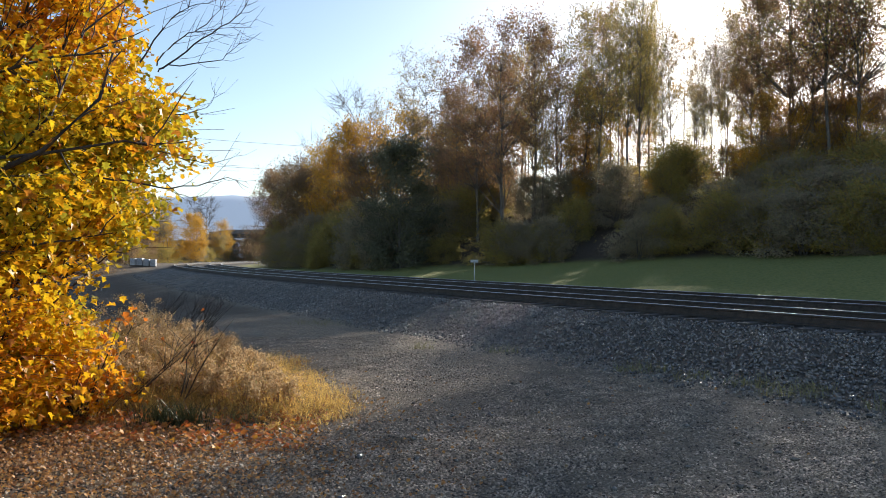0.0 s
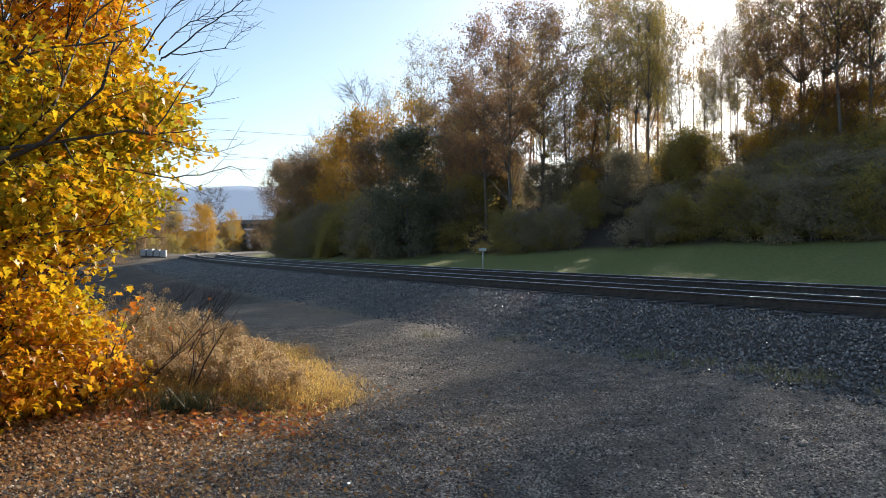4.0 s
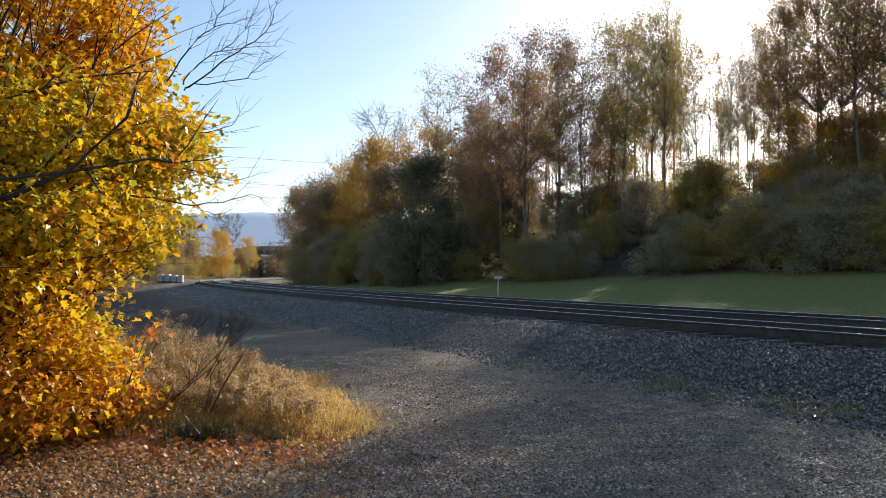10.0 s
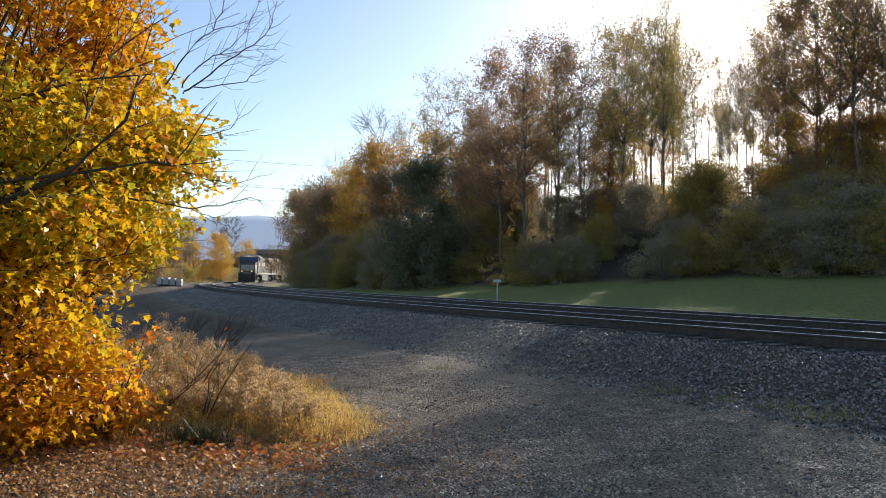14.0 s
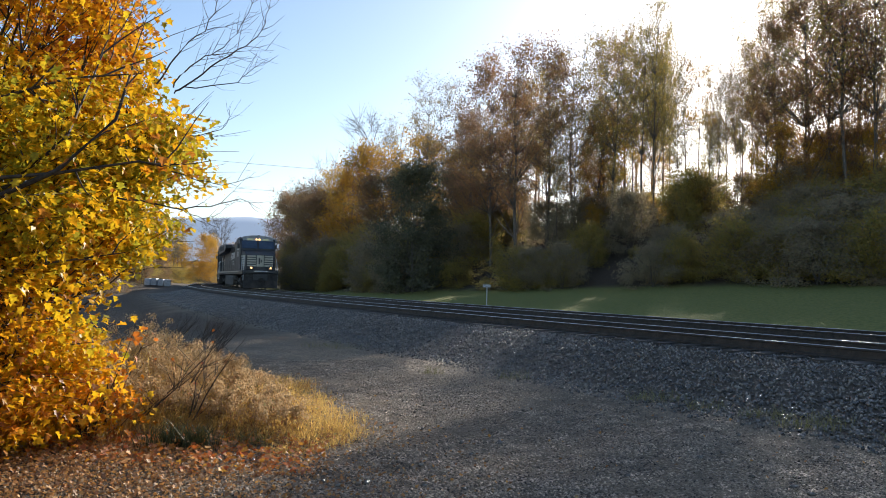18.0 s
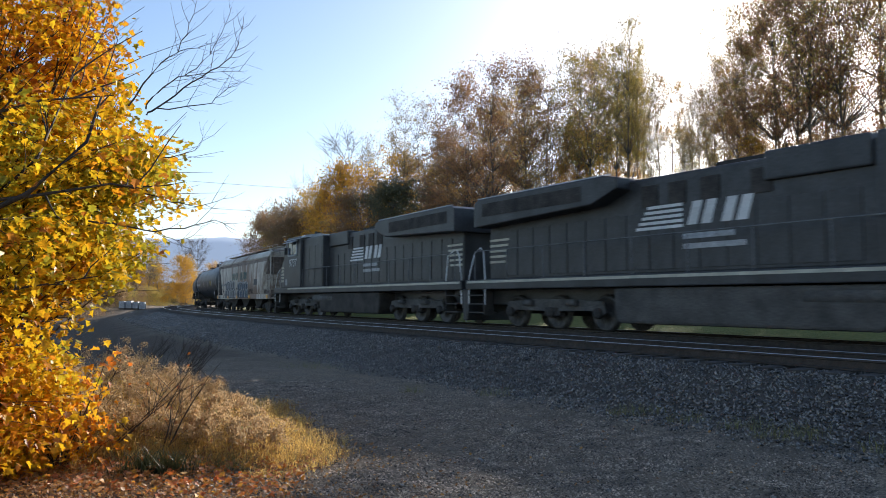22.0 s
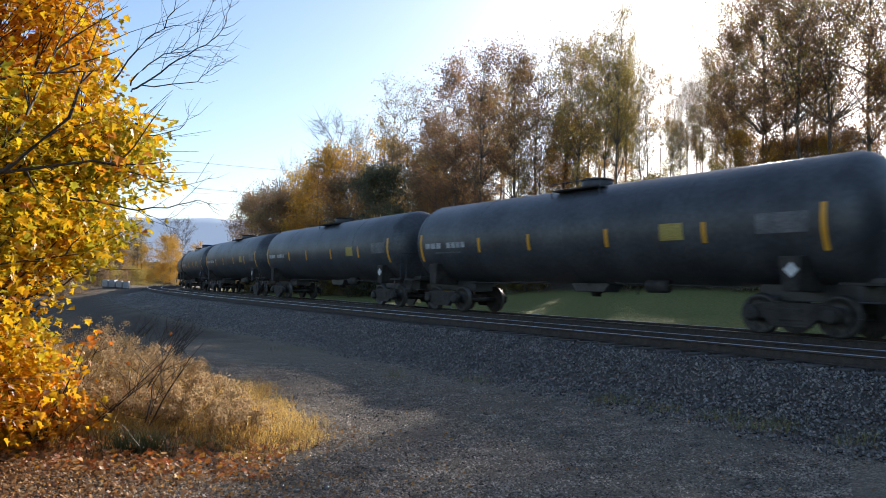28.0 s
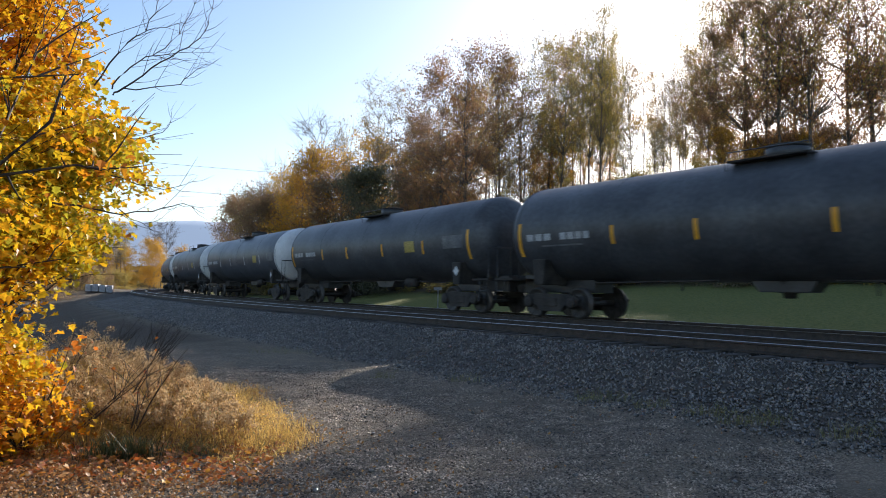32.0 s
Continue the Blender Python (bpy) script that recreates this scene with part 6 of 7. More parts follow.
        for x, w in ((10.72, 1), (-10.6, -1)):
            part("grab_rail", rods([(x, side * 1.42, 0.75), (x, side * 1.42, 1.7), (x - w * 0.25, side * 1.36, 2.55), (x - w * 0.5, side * 1.3, 2.75)], [(x - w * 1.0, side * 1.46, 0.75), (x - w * 1.0, side * 1.46, 1.7), (x - w * 0.9, side * 1.44, 2.55), (x - w * 0.6, side * 1.35, 2.75)], r=0.024).mesh("grab_rail", M_WHITE), parent=loco, label="white-painted grab rail")
            part("step_well", boxes(*[(x - w * 0.95, x - w * 0.1, side * 1.15, side * 1.5, z, z + 0.05) for z in (0.45, 0.75, 1.05)], (x - w * 1.0, x - w * 0.95, side * 1.1, side * 1.5, 0.4, 1.3)), M_GRIME, loco)
        part("air_reservoir", turned([(-3.0, 0.1), (-2.95, 0.24), (-0.3, 0.24), (-0.25, 0.1)], 16, "X"), M_DUSTY, loco).location = (4.6, side * 1.2, 1.0)
        part("ditch_lamp", moved(turned([(0.0, 0.075), (0.05, 0.08), (0.06, 0.06)], 16, "X"), 10.92, side * 0.80, 1.83), G_DITCH if tall_stripe else M_PANEL, loco, "lit ditch lamp")
        part("lamp_case", moved(boxes((-0.22, 0.0, -0.15, 0.15, -0.15, 0.15), bevel=0.02), 10.92, side * 0.80, 1.83), M_BLACK, loco)
        part("headlamp", moved(turned([(0.0, 0.075), (0.03, 0.08), (0.04, 0.06)], 16, "X"), 8.64, side * 0.13, 4.35), G_HEAD if tall_stripe else M_PANEL, loco, "lit headlamp above the windshield")
    part("headlamp_case", boxes((8.35, 8.64, -0.34, 0.34, 4.2, 4.5), bevel=0.03), M_BLACK, loco)
    part("nose_door", boxes((10.36, 10.385, -0.3, 0.3, 1.75, 2.95), bevel=0.005), M_DUSTY, loco)
    part("emblem_plate", boxes((10.386, 10.395, -0.3, 0.3, 1.95, 2.9)), M_CREAM, loco, "cream emblem panel on the nose")
    part("emblem_shape", boxes((10.395, 10.4, -0.13, -0.02, 2.15, 2.7), (10.395, 10.4, 0.03, 0.12, 2.3, 2.55)), M_BLACK, loco)
    part("brow_panel", boxes((8.63, 8.645, -1.3, 1.3, 4.23, 4.5)), M_LETTER, loco, "pale panel above the windshield")
    part("anticlimber", boxes((10.4, 10.95, -1.4, 1.4, 1.36, 1.62), bevel=0.04), M_BLACK, loco)
    part("front_stripe_low", boxes((10.95, 10.96, -0.6, 0.6, 1.5, 1.58)), M_WHITE, loco)
    part("pilot_plow", prism([(10.7, 0.15), (11.0, 0.12), (10.85, 0.75), (10.78, 1.3), (10.6, 1.3)], -1.4, 1.4, 0.03), M_GRIME, loco)
    part("rear_pilot", prism([(-10.7, 0.2), (-10.95, 0.18), (-10.85, 1.3), (-10.6, 1.3)], -1.4, 1.4, 0.03), M_BLACK, loco)
    part("fuel_tank", prism([(-3.6, 0.28), (-3.75, 0.5), (-3.75, 1.25), (3.4, 1.25), (3.4, 0.5), (3.2, 0.28)], -1.4, 1.4, 0.08), M_DUSTY if worn else M_GRIME, loco)
    part("horn", moved(turned([(-0.3, 0.03), (0.1, 0.04), (0.25, 0.1)], 12, "X"), 6.6, 0.3, 4.78), M_GRIME, loco)
    part("antenna", boxes((7.2, 7.6, -0.25, 0.25, 4.66, 4.74), bevel=0.02), M_WHITE, loco)
    for xa in (-9.6, -7.5):
        part("roof_hatch", boxes((xa, xa + 1.75, -0.8, 0.8, 4.435, 4.49), bevel=0.02), M_GRIME, loco)
    truck(loco, 6.6, (-2.0, 0.0, 2.0), 0.53)
    truck(loco, -6.6, (-2.0, 0.0, 2.0), 0.53)
    coupler(loco, L / 2, 1)
    coupler(loco, -L / 2, -1)
    return loco


# ---- covered hopper
def spray_piece(car, side, x0, x1, z0, z1, fill, line, seed):
    """A large sprayed piece: a ragged dark ground, two rows of block shapes and pale strokes along their edges."""
    rng = random.Random(seed)
    y = side * 1.578

    def plate(pts, depth, lift):
        return prism([(px, pz) for px, pz in pts], y + side * lift, y + side * (lift + depth))

    zm = z0 + (z1 - z0) * 0.52
    top = [(x0 + (x1 - x0) * k / 9, z1 - 0.22 * abs(sin(1.9 * k)) - (0.12 if k in (0, 9) else 0)) for k in range(10)]
    ring = [(x0 - 0.1, z0), (x0 - 0.16, z0 + 0.4), (x0 + 0.12, zm - 0.02)] + top + [(x1 - 0.15, zm), (x1 + 0.15, z0 + 0.42), (x1 + 0.1, z0)]
    part("graffiti_halo", plate([(px + (0.05 if px > (x0 + x1) / 2 else -0.05), pz + (0.05 if pz > z0 + 0.1 else 0.0)) for px, pz in ring], 0.002, 0.0), line, car)
    ground = part("graffiti_outline", plate(ring, 0.002, 0.003), M_INK, car)
    for row, (za, zb, n) in enumerate(((z0 + 0.05, zm - 0.05, 4), (zm + 0.03, z1 - 0.2, 5))):
        step_x = (x1 - x0) / n
        for k in range(n):
            xa, xb = x0 + step_x * k + 0.07, x0 + step_x * (k + 1) - 0.07
            j = [rng.uniform(-0.07, 0.07) for q in range(8)]
            if row:
                lean = rng.uniform(-0.15, 0.2)
                pts = [(xa + j[0], za), (xb + j[1], za + j[2]), (xb + lean * 0.6 + j[3] * 0.5, zb + j[4]), ((xa + xb) / 2 + lean * 0.5, zb - 0.06), (xa + lean * 0.6 + j[5] * 0.5, zb + 0.05)]
            else:
                pts = [(xa, za), (xb, za), (xb + j[0], (za + zb) / 2 + 0.08), ((xa * 0.3 + xb * 0.7), zb + j[1]), ((xa * 0.75 + xb * 0.25), zb + j[2]), (xa + j[3], (za + zb) / 2)]
            part("graffiti_fill", plate(pts, 0.002, 0.006), fill, ground)
            q = [(px, y + side * 0.01, pz) for px, pz in pts[1:]]
            part("graffiti_stroke", rods(q, r=0.02, sides=4).mesh("graffiti_stroke", line), parent=ground)
            cx = (xa + xb) / 2 + j[6]
            part("graffiti_stroke", rods([(cx, y + side * 0.01, za + 0.06), (cx + j[7], y + side * 0.01, (za + zb) / 2), (cx + j[5], y + side * 0.01, zb - 0.12)], r=0.016, sides=4).mesh("graffiti_stroke", M_INK), parent=ground)


def hopper_car(length):
    car = tagged(new("hopper_car"), "cream covered hopper with rust streaks and spray-painted graffiti", "hopper car")
    h = length / 2 - 0.55
    # rounded side sheets between side sill and eave, cut back below at the ends
    ring = ((1.38, 1.1), (1.53, 1.4), (1.56, 2.0), (1.56, 2.35), (1.56, 2.75), (1.56, 3.2), (1.47, 3.8), (1.15, 4.12), (0.55, 4.27), (0.0, 4.3))
    bm = bmesh.new()
    loops = []
    stations = ((-h + 0.35, 1.0), (-h + 0.4, 1.0), (-h / 2, 1.0), (0, 1.0), (h / 2, 1.0), (h - 0.4, 1.0), (h - 0.35, 1.0))
    for x, k in stations:
        pts = [(-y, z) for y, z in ring] + [(y, z) for y, z in ring[::-1][1:]]
        low = 1.15
        loop = []
        for y, z in pts:
            pull = 0.0
            if abs(x) > h - 0.5:
                pull = -math.copysign(1, x) * 1.55 * max(0.0, min(1.0, (3.7 - z) / 1.5)) ** 0.8
            loop.append(bm.verts.new((x + pull, y, max(low, z))))
        loops.append(loop)
    for a, b in zip(loops, loops[1:]):
        for k in range(len(a) - 1):
            bm.faces.new((a[k], a[k + 1], b[k + 1], b[k]))
        bm.faces.new((a[-1], a[0], b[0], b[-1]))
    bm.faces.new(loops[0])
    bm.faces.new(loops[-1][::-1])
    bmesh.ops.recalc_face_normals(bm, faces=bm.faces[:])
    for f in bm.faces:
        f.smooth = True
    part("body", bm, M_HOPPER, car)
    part("side_sill", boxes((-h, h, -1.575, -1.40, 0.95, 1.28), (-h, h, 1.40, 1.575, 0.95, 1.28), bevel=0.012), M_HOPPER, car)
    part("center_sill", boxes((-h, h, -0.35, 0.35, 0.72, 1.15)), M_GRIME, car)
    for w in (-1, 1):
        for ye in (-1.5, 1.44):
            part("end_post", boxes((w * (h - 0.02), w * (h - 0.1), ye, ye + 0.06, 1.0, 4.1)), M_HOPPER, car)
        part("end_sill", boxes((w * (h - 0.3), w * h, -1.5, 1.5, 0.95, 1.1), bevel=0.01), M_HOPPER, car)
        part("end_beam", boxes((w * (h - 0.1), w * (h - 0.02), -1.44, 1.44, 4.02, 4.1)), M_ENDSHEET, car)
        part("end_slope_panel", prism([(w * (h - 0.37), 3.65), (w * (h - 0.43), 3.65), (w * (h - 1.9), 2.2), (w * (h - 1.9), 1.3), (w * (h - 1.84), 1.3), (w * (h - 1.84), 2.22)], -1.4, 1.4), M_ENDSHEET, car, "rust-browned sloping end sheet, darkened to paint in its shade")
        for side in (-1, 1):
            ladder(car, w * (h - 0.5), side * 1.5, 1.0, 3.3, 0.2, M_ENDSHEET)
        ladder(car, w * (h + 0.02), -1.1, 1.0, 4.2, 0.2, M_ENDSHEET, "y")
        truck(car, w * (h - 1.95), (-0.89, 0.89), 0.457)
        coupler(car, w * length / 2, w)
    # hopper bottoms and gates
    for x in (-3.9, 0.0, 3.9):
        part("hopper_chute", prism([(x - 1.75, 1.2), (x + 1.75, 1.2), (x + 0.5, 0.42), (x - 0.5, 0.42)], -1.1, 1.1, 0.03), M_GRIME, car)
        part("gate", boxes((x - 0.55, x + 0.55, -1.2, 1.2, 0.34, 0.44), bevel=0.02), M_GRIME, car)
    for ya in (-0.75, 0.35):
        part("running_board", boxes((-h + 0.35, h - 0.35, ya, ya + 0.4, 4.345, 4.375)), M_HOPPER, car)
    for x in np.linspace(-h + 0.3, h - 0.3, 9):
        part("roof_post", rods([(x, -0.98, 4.1), (x, -0.98, 4.48)], r=0.02, sides=5).mesh("roof_post", M_HOPPER), parent=car)
    part("roof_rail", rods([(-h + 0.3, -0.98, 4.47), (h - 0.3, -0.98, 4.47)], r=0.014, sides=4).mesh("roof_rail", M_HOPPER), parent=car)
    for x in np.arange(-h + 0.6, h - 1.8, 1.75):
        part("hatch_cover", boxes((x, x + 1.5, -0.3, 0.3, 4.28, 4.38), bevel=0.03), M_HOPPER, car)
    for side in (-1, 1):
        y0, y1 = side * 1.557, side * 1.567
        part("eave_rail", boxes((-h + 0.5, h - 0.5, side * 1.52, side * 1.585, 3.62, 3.7), bevel=0.01), M_HOPPER, car)
        part("eave_band", boxes((-h + 0.5, h - 0.5, side * 1.525, side * 1.562, 3.4, 3.58)), M_ENDSHEET, car, "rust-stained band under the eave")
        # plain bars where the owner's letters stand
        for k, x in enumerate((-2.4, -1.75, -1.02, 0.41, 0.98, 1.42, 1.97)):
            w = (0.2, 0.28, 0.28, 0.18, 0.06, 0.2, 0.18)[k]
            bm = turned([(0, 0.28), (0.006, 0.28)], 18, "Y") if k < 3 else prism([(-w, -0.27), (w, -0.27), (w, 0.27), (-w, 0.27)], 0, 0.006)
            if k < 3:
                o = part("owner_letter_block", bm, M_GREENINK, car)
                i = part("letter_hole", turned([(0, 0.15), (0.004, 0.15)], 18, "Y"), M_HOPPER, o)
                i.location.y = side * 0.005
            else:
                o = part("owner_letter_block", bm, M_GREENINK, car)
            o.location = (x * -side, side * 1.566, 2.62)
        spray_piece(car, side, -5.1, -1.5, 1.02, 2.42, M_SPRAY, M_PALESPRAY, 4)
        spray_piece(car, side, -0.6, 2.7, 1.04, 2.3, M_SPRAY_BLUE, M_PALESPRAY, 9)
        # thin scribbles
        scr = random.Random(5)
        for xs, zs, w in ((-6.4, 1.62, 0.7), (-6.2, 1.12, 0.9), (-1.2, 1.75, 0.6), (-0.9, 1.1, 0.5), (3.1, 1.5, 1.0), (-7.6, 1.08, 0.5)):
            pts = [(xs + w * j / 9 + scr.uniform(-0.04, 0.04), side * 1.574, zs + scr.uniform(-0.17, 0.17)) for j in range(10)]
            part("graffiti_stroke", rods(pts, r=0.014, sides=4).mesh("graffiti_stroke", M_INK), parent=car)
        for q in range(8):
            xm = -side * (-6.6 + q * 0.22)
            part("car_mark_bar", boxes((xm - 0.07, xm + 0.07, y0, y1, 1.98, 2.14)), M_SPRAY, car)
        for x in (-8.4, -4.2, -1.0, 3.0, 7.9):
            part("reflector", boxes((x, x + 0.42, side * 1.59, side * 1.596, 0.99, 1.2)), M_YELLOW, car, "orange-yellow reflector strip")
        part("data_panel", boxes((4.4, 5.3, y0, y1, 1.9, 2.3)), M_INK, car)
    return car


# ---- tank cars
def tank_car(length, label, paint, white_head, stripe_mat):
    car = tagged(new("tank_car"), label, "tank car", "tank cars of the train")
    h = length / 2 - 0.5
    R0, zc = 1.5, 2.58
    rings = [(-h, 0.02), (-h + 0.03, 0.55), (-h + 0.13, 1.0), (-h + 0.28, 1.3), (-h + 0.48, 1.45), (-h + 0.66, R0)]
    rings += [(x, R0) for x in (-h / 2, -0.02, 0.02, h / 2)] + [(-x, r) for x, r in rings[::-1]]
    part("tank", moved(turned(rings, 40, "X"), 0, 0, zc), paint, car)
    for x in (-h + 0.68, -h / 2, 0.0, h / 2, h - 0.68):
        part("weld_seam", moved(turned([(x - 0.02, R0 + 0.001), (x - 0.01, R0 + 0.008), (x + 0.01, R0 + 0.008), (x + 0.02, R0 + 0.001)], 40, "X"), 0, 0, zc), paint, car)
    if white_head:
        head = [(h - 0.66, R0 + 0.006), (h - 0.475, 1.456), (h - 0.275, 1.306), (h - 0.12, 1.006), (h - 0.02, 0.55), (h + 0.01, 0.03)]
        part("white_head", moved(turned([(h - 0.95, R0 + 0.006)] + head, 40, "X"), 0, 0, zc), M_WHITE, car, "white-painted end of the tank")
    for w in (-1, 1):
        part("stub_sill", boxes((min(w * (h - 2.9), w * (length / 2 - 0.4)), max(w * (h - 2.9), w * (length / 2 - 0.4)), -0.4, 0.4, 0.75, 1.3), bevel=0.02), M_BLACK, car)
        part("bolster", prism([(w * (h - 1.75), 0.98), (w * (h - 1.38), 0.98), (w * (h - 1.3), 1.75), (w * (h - 1.85), 1.75)], -1.42, 1.42, 0.03), M_GRIME, car)
        part("end_platform", boxes((w * (h - 0.5), w * (h + 0.35), -1.5, 1.5, 1.12, 1.18)), M_GRIME, car)
        part("end_rail", rods([(w * (h + 0.3), -1.45, 1.15), (w * (h + 0.3), -1.45, 2.2), (w * (h + 0.3), 1.45, 2.2), (w * (h + 0.3), 1.45, 1.15)], [(w * (h + 0.3), -0.5, 1.15), (w * (h + 0.3), -0.5, 2.2)], [(w * (h + 0.3), 0.5, 1.15), (w * (h + 0.3), 0.5, 2.2)], r=0.018).mesh("end_rail", M_BLACK), parent=car)
        for side in (-1, 1):
            part("side_step", rods([(w * (h - 0.1), side * 1.48, 1.15), (w * (h - 0.1), side * 1.5, 0.45), (w * (h + 0.3), side * 1.5, 0.45), (w * (h + 0.3), side * 1.48, 1.15)], [(w * (h - 0.1), side * 1.5, 0.78), (w * (h + 0.3), side * 1.5, 0.78)], r=0.02).mesh("side_step", M_BLACK), parent=car)
        truck(car, w * (h - 1.75), (-0.89, 0.89), 0.457)
        coupler(car, w * length / 2, w)
    part("manway_housing", moved(turned([(0.0, 0.5), (0.26, 0.5), (0.3, 0.46), (0.31, 0.1)], 24, "Z"), 0, 0, zc + R0 - 0.12), M_BLACK, car)
    part("manway_cover", moved(turned([(0.0, 0.5), (0.06, 0.5), (0.1, 0.3), (0.11, 0.05)], 24, "Z"), 0, 0, zc + R0 + 0.17), M_GRIME, car)
    for ya in (-1.0, 0.62):
        part("top_platform", boxes((-1.0, 1.0, ya, ya + 0.34, zc + R0 - 0.16, zc + R0 - 0.12), bevel=0.008), M_GRIME, car)
    for sy in (-1, 1):
        part("platform_rail", rods([(-1.0, sy * 0.98, zc + R0 - 0.45), (-1.0, sy * 0.98, zc + R0 + 0.08), (1.0, sy * 0.98, zc + R0 + 0.08), (1.0, sy * 0.98, zc + R0 - 0.45)], r=0.016, sides=5).mesh("platform_rail", M_BLACK), parent=car)
    part("bottom_outlet", moved(turned([(-0.42, 0.14), (-0.3, 0.16), (-0.28, 0.28), (0.0, 0.32)], 16, "Z"), 0, 0, zc - R0 + 0.05), M_GRIME, car)
    part("outlet_skid", prism([(-1.0, 1.36), (-0.6, 0.85), (0.6, 0.85), (1.0, 1.36)], -0.3, 0.3, 0.02), M_BLACK, car)
    for line in ([(-h + 3.2, -0.75, 1.05), (-1.4, -0.75, 1.12)], [(1.4, -0.7, 1.12), (h - 3.2, -0.7, 1.05)], [(2.2, -0.7, 1.1), (2.2, -0.7, 0.8)], [(-2.4, -0.75, 1.1), (-2.4, -0.75, 0.85)]):
        part("brake_rod", rods(line, r=0.025).mesh("brake_rod", M_GRIME), parent=car)
    part("air_cylinder", moved(turned([(-0.35, 0.08), (-0.32, 0.18), (0.32, 0.18), (0.35, 0.08)], 14, "X"), 2.9, -0.7, 1.05), M_GRIME, car)

    def on_shell(x0, x1, z0, z1, side, lift=0.012, n=4):
        """A thin plate that follows the shell between two heights."""
        bm = bmesh.new()
        a0, a1 = math.asin((z0 - zc) / R0), math.asin((z1 - zc) / R0)
        rows = []
        for i in range(n + 1):
            a = a0 + (a1 - a0) * i / n
            rows.append([bm.verts.new((x, side * (R0 + d) * cos(a), zc + (R0 + d) * sin(a))) for x, d in ((x0, lift), (x1, lift), (x1, -0.01), (x0, -0.01))])
        for p, q in zip(rows, rows[1:]):
            for k in range(4):
                bm.faces.new((p[k], p[(k + 1) % 4], q[(k + 1) % 4], q[k]))
        bm.faces.new(rows[0])
        bm.faces.new(rows[-1])
        bmesh.ops.recalc_face_normals(bm, faces=bm.faces[:])
        return bm

    for side in (-1, 1):
        for x in (-4.07, -1.5, 1.73, 4.85):
            part("reflector_stripe", on_shell(-side * x - 0.055, -side * x + 0.055, 2.1, 2.6, side), stripe_mat, car)
        for w in (-1, 1):
            part("end_reflector", on_shell(w * 7.72 - 0.06, w * 7.72 + 0.06, 1.85, 2.85, side), stripe_mat, car)
        part("stencil_panel", on_shell(min(-side * 3.55, -side * 4.25), max(-side * 3.55, -side * 4.25), 2.2, 2.62, side), M_PLACARD, car, "yellow stencil panel")
        part("data_panel", on_shell(min(-side * 6.2, -side * 7.4), max(-side * 6.2, -side * 7.4), 2.25, 2.7, side), M_PANEL, car)
        for xa, xb in ((-7.4, -7.12), (-7.02, -6.76), (-6.66, -6.4), (-6.0, -5.78), (-5.7, -5.48), (-5.4, -5.18), (-5.1, -4.9)):
            part("car_mark_bar", on_shell(min(-side * xa, -side * xb), max(-side * xa, -side * xb), 2.3, 2.5, side), M_LETTER, car)
        part("small_print_bar", on_shell(min(-side * -6.8, -side * -5.2), max(-side * -6.8, -side * -5.2), 2.12, 2.16, side, 0.008), M_PANEL, car)
        d = bmesh.new()
        q = [d.verts.new(v) for v in ((0, 0, -0.17), (0.17, 0, 0), (0, 0, 0.17), (-0.17, 0, 0))]
        d.faces.new(q)
        e = bmesh.ops.extrude_face_region(d, geom=d.faces[:])
        bmesh.ops.translate(d, verts=[v for v in e["geom"] if isinstance(v, bmesh.types.BMVert)], vec=(0, 0.012, 0))
        pl = part("hazard_placard", d, M_WHITE, car, "white diamond hazard placard")
        pl.location = (-side * 7.0, side * 1.46, 1.45)
    return car


CARS = []


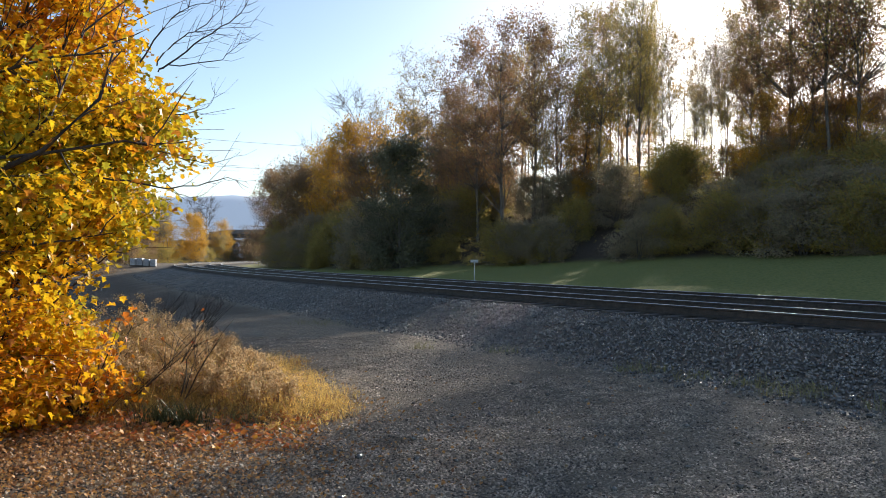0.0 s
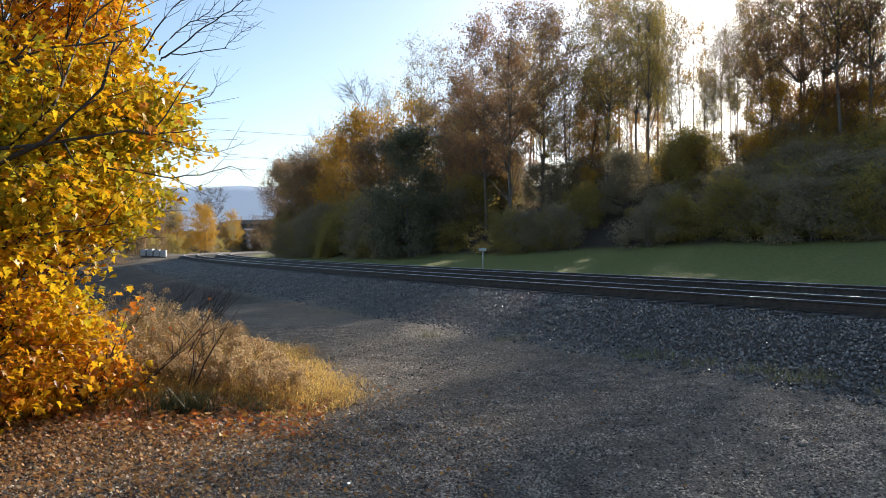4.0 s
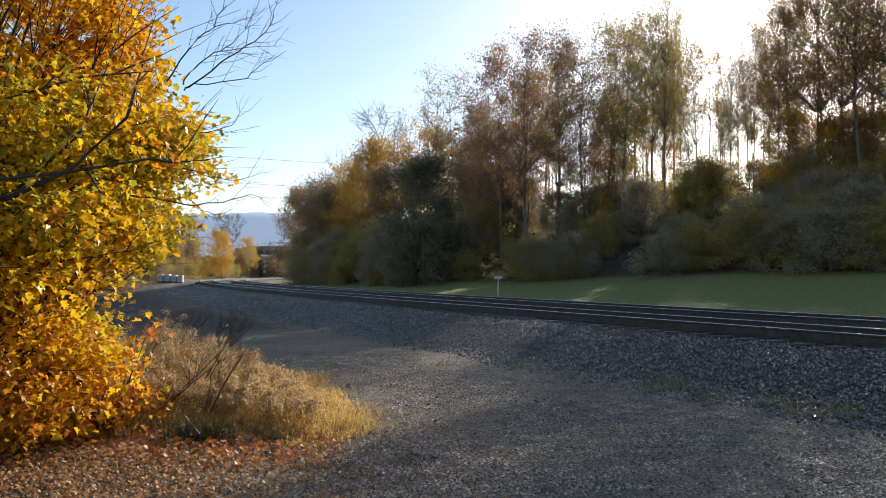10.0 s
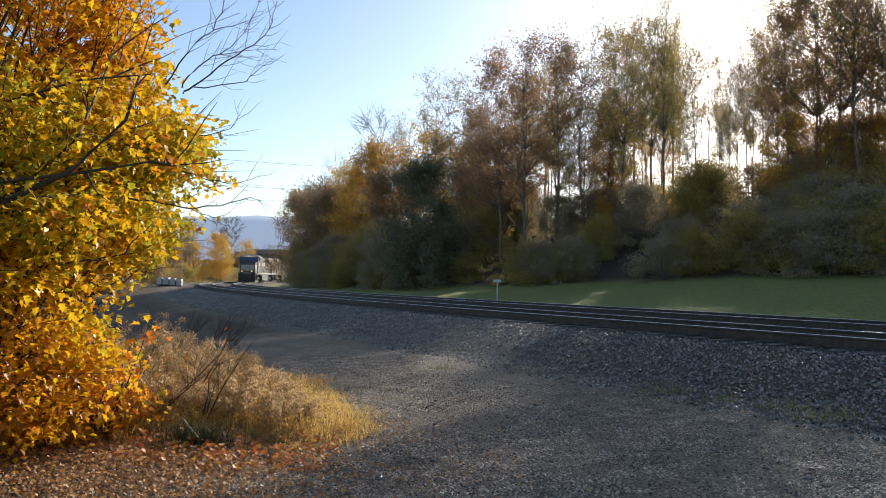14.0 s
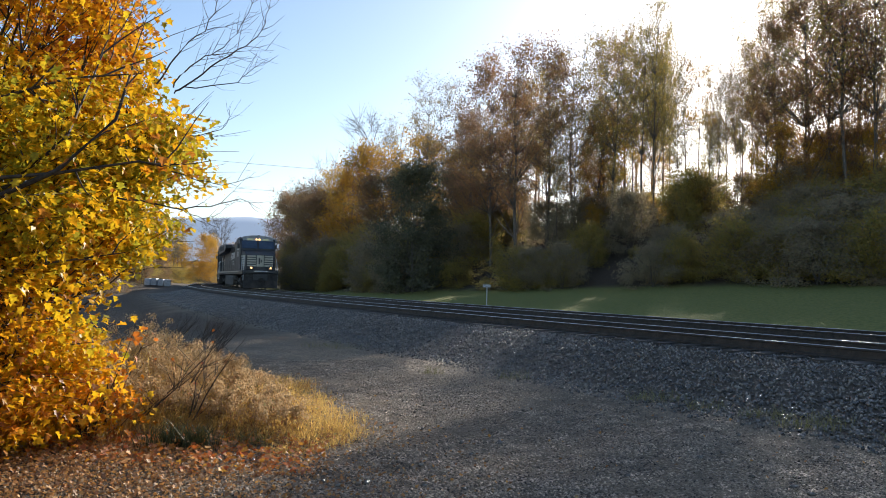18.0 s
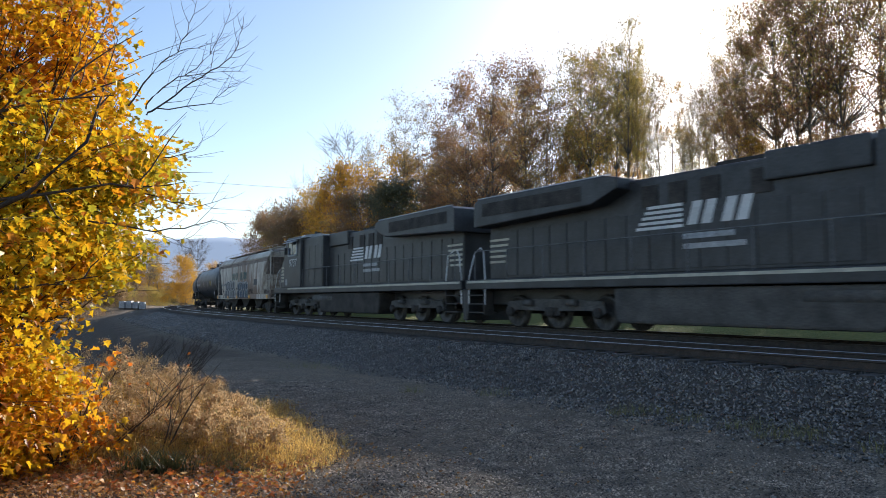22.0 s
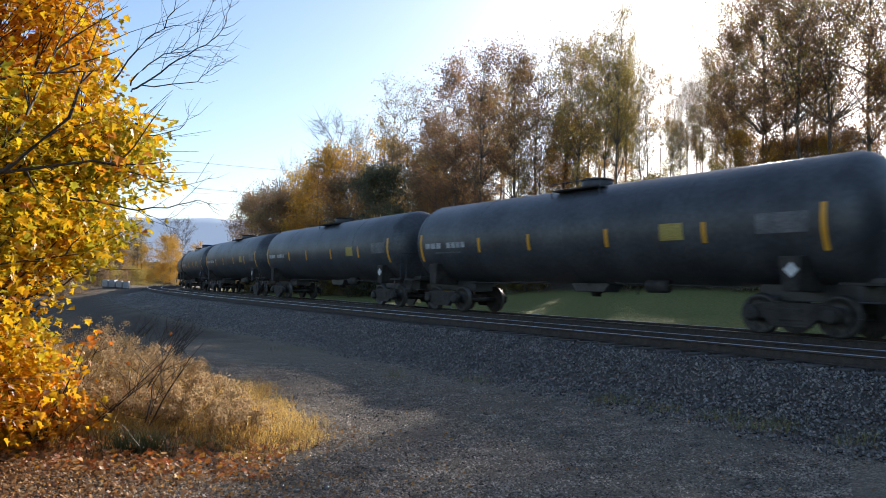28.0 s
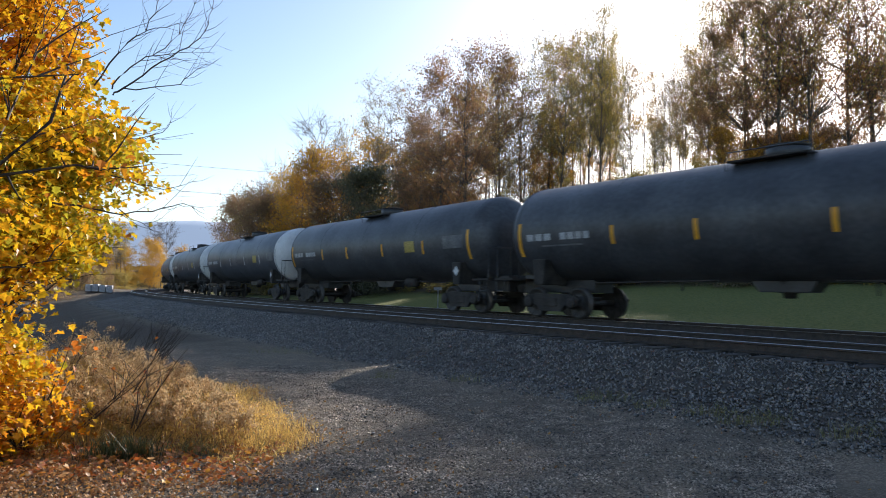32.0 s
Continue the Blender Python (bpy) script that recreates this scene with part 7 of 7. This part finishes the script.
def couple_train():
    ahead = 0.0
    lead_engine = locomotive("3673", "black diesel locomotive with white nose stripes and lit headlamps", True, True)
    CARS.append((lead_engine, 0.7, 22.3, 13.2, 0))
    second = locomotive("9737", "black diesel locomotive running long hood first, coupled behind another", False, False)
    CARS.append((second, 22.3, 22.3, 13.2, 1))
    hop = hopper_car(18.2)
    CARS.append((hop, 44.6, 18.2, 12.5, 0))
    ahead = 62.54
    black = tank_car(18.06, "black tank car with yellow reflector stripes and grimy trucks", M_TANK, False, M_YELLOW)
    pale = tank_car(18.06, "grey-blue tank car with a white-painted end", M_BLUETANK, True, M_LETTER)
    plain = tank_car(18.06, "black tank car with dull white reflector stripes", M_TANK, False, M_LETTER)
    for i in range(14):
        kind = pale if i in (7, 8, 9) else plain if i in (0, 1) else black
        fresh = kind in [c[0] for c in CARS]
        car = copy_thing(kind, Matrix.Identity(4)) if fresh else kind
        if fresh:
            WHEELSETS.extend((o, 0.457) for o in car.children_recursive if o.name.startswith("wheelset"))
        CARS.append((car, ahead, 18.06, 10.0, 0))
        ahead += 18.06


couple_train()

# ---------------------------------------------------------------- drifting seeds
M_FLUFF = material("seed_fluff", (0.62, 0.6, 0.56), (0.8, 0.78, 0.74), 20, 0.8, fine=80, bump=0.0, through_light=0.5)
SEEDS = []


def build_seeds():
    """Downy seeds that drift across: where each is, at which time, and how it drifts in a second."""
    rng = random.Random(12)
    for when, at, drift, size in ((9.0, (0.368, 1.588, 1.76), (1.3, 0.2, -0.25), 0.011), (19.0, (-0.05, 1.219, 1.683), (-1.6, 0.1, 0.2), 0.013),
                                  (21.0, (0.36, 1.305, 1.69), (1.2, -0.05, -0.3), 0.013), (12.0, (-0.444, 2.495, 1.833), (1.5, 0.2, 0.05), 0.009)):
        tu = Tubes()
        for k in range(46):
            a, b = rng.uniform(0, 2 * pi), math.acos(rng.uniform(-1, 1))
            d = Vector((sin(b) * cos(a), sin(b) * sin(a), cos(b)))
            tu.add([Vector((0, 0, 0)), d * size * rng.uniform(0.7, 1.0)], [0.0006, 0.0003], 3)
        ob = tagged(new("drifting_seed", tu.mesh("drifting_seed", M_FLUFF)), "pale downy seed drifting in the sunlight", "seed", "drifting seeds")
        SEEDS.append((ob, when, Vector(at), Vector(drift)))


build_seeds()


def motions():
    for car, ahead, length, base, back in CARS:
        walk(car, car_rows(ahead, length, base, back))
    for seed, when, at, drift in SEEDS:
        walk(seed, [(t, Matrix.Translation((at.x + drift.x * (t - when), at.y + drift.y * (t - when), at.z + drift.z * max(-1, min(1, t - when))))) for t in (0.0, when - 1.0, when - 0.5, when, when + 0.5, when + 1.0, 32.0)])
    # wheels: one row a frame keeps each turn under a right angle
    for wheel, r in WHEELSETS:
        at = Matrix.Translation(wheel.location)
        walk(wheel, [(i / 30, at @ Matrix.Rotation((front_s(i / 30) / r) % (2 * pi), 4, "Y")) for i in range(961)])


motions()
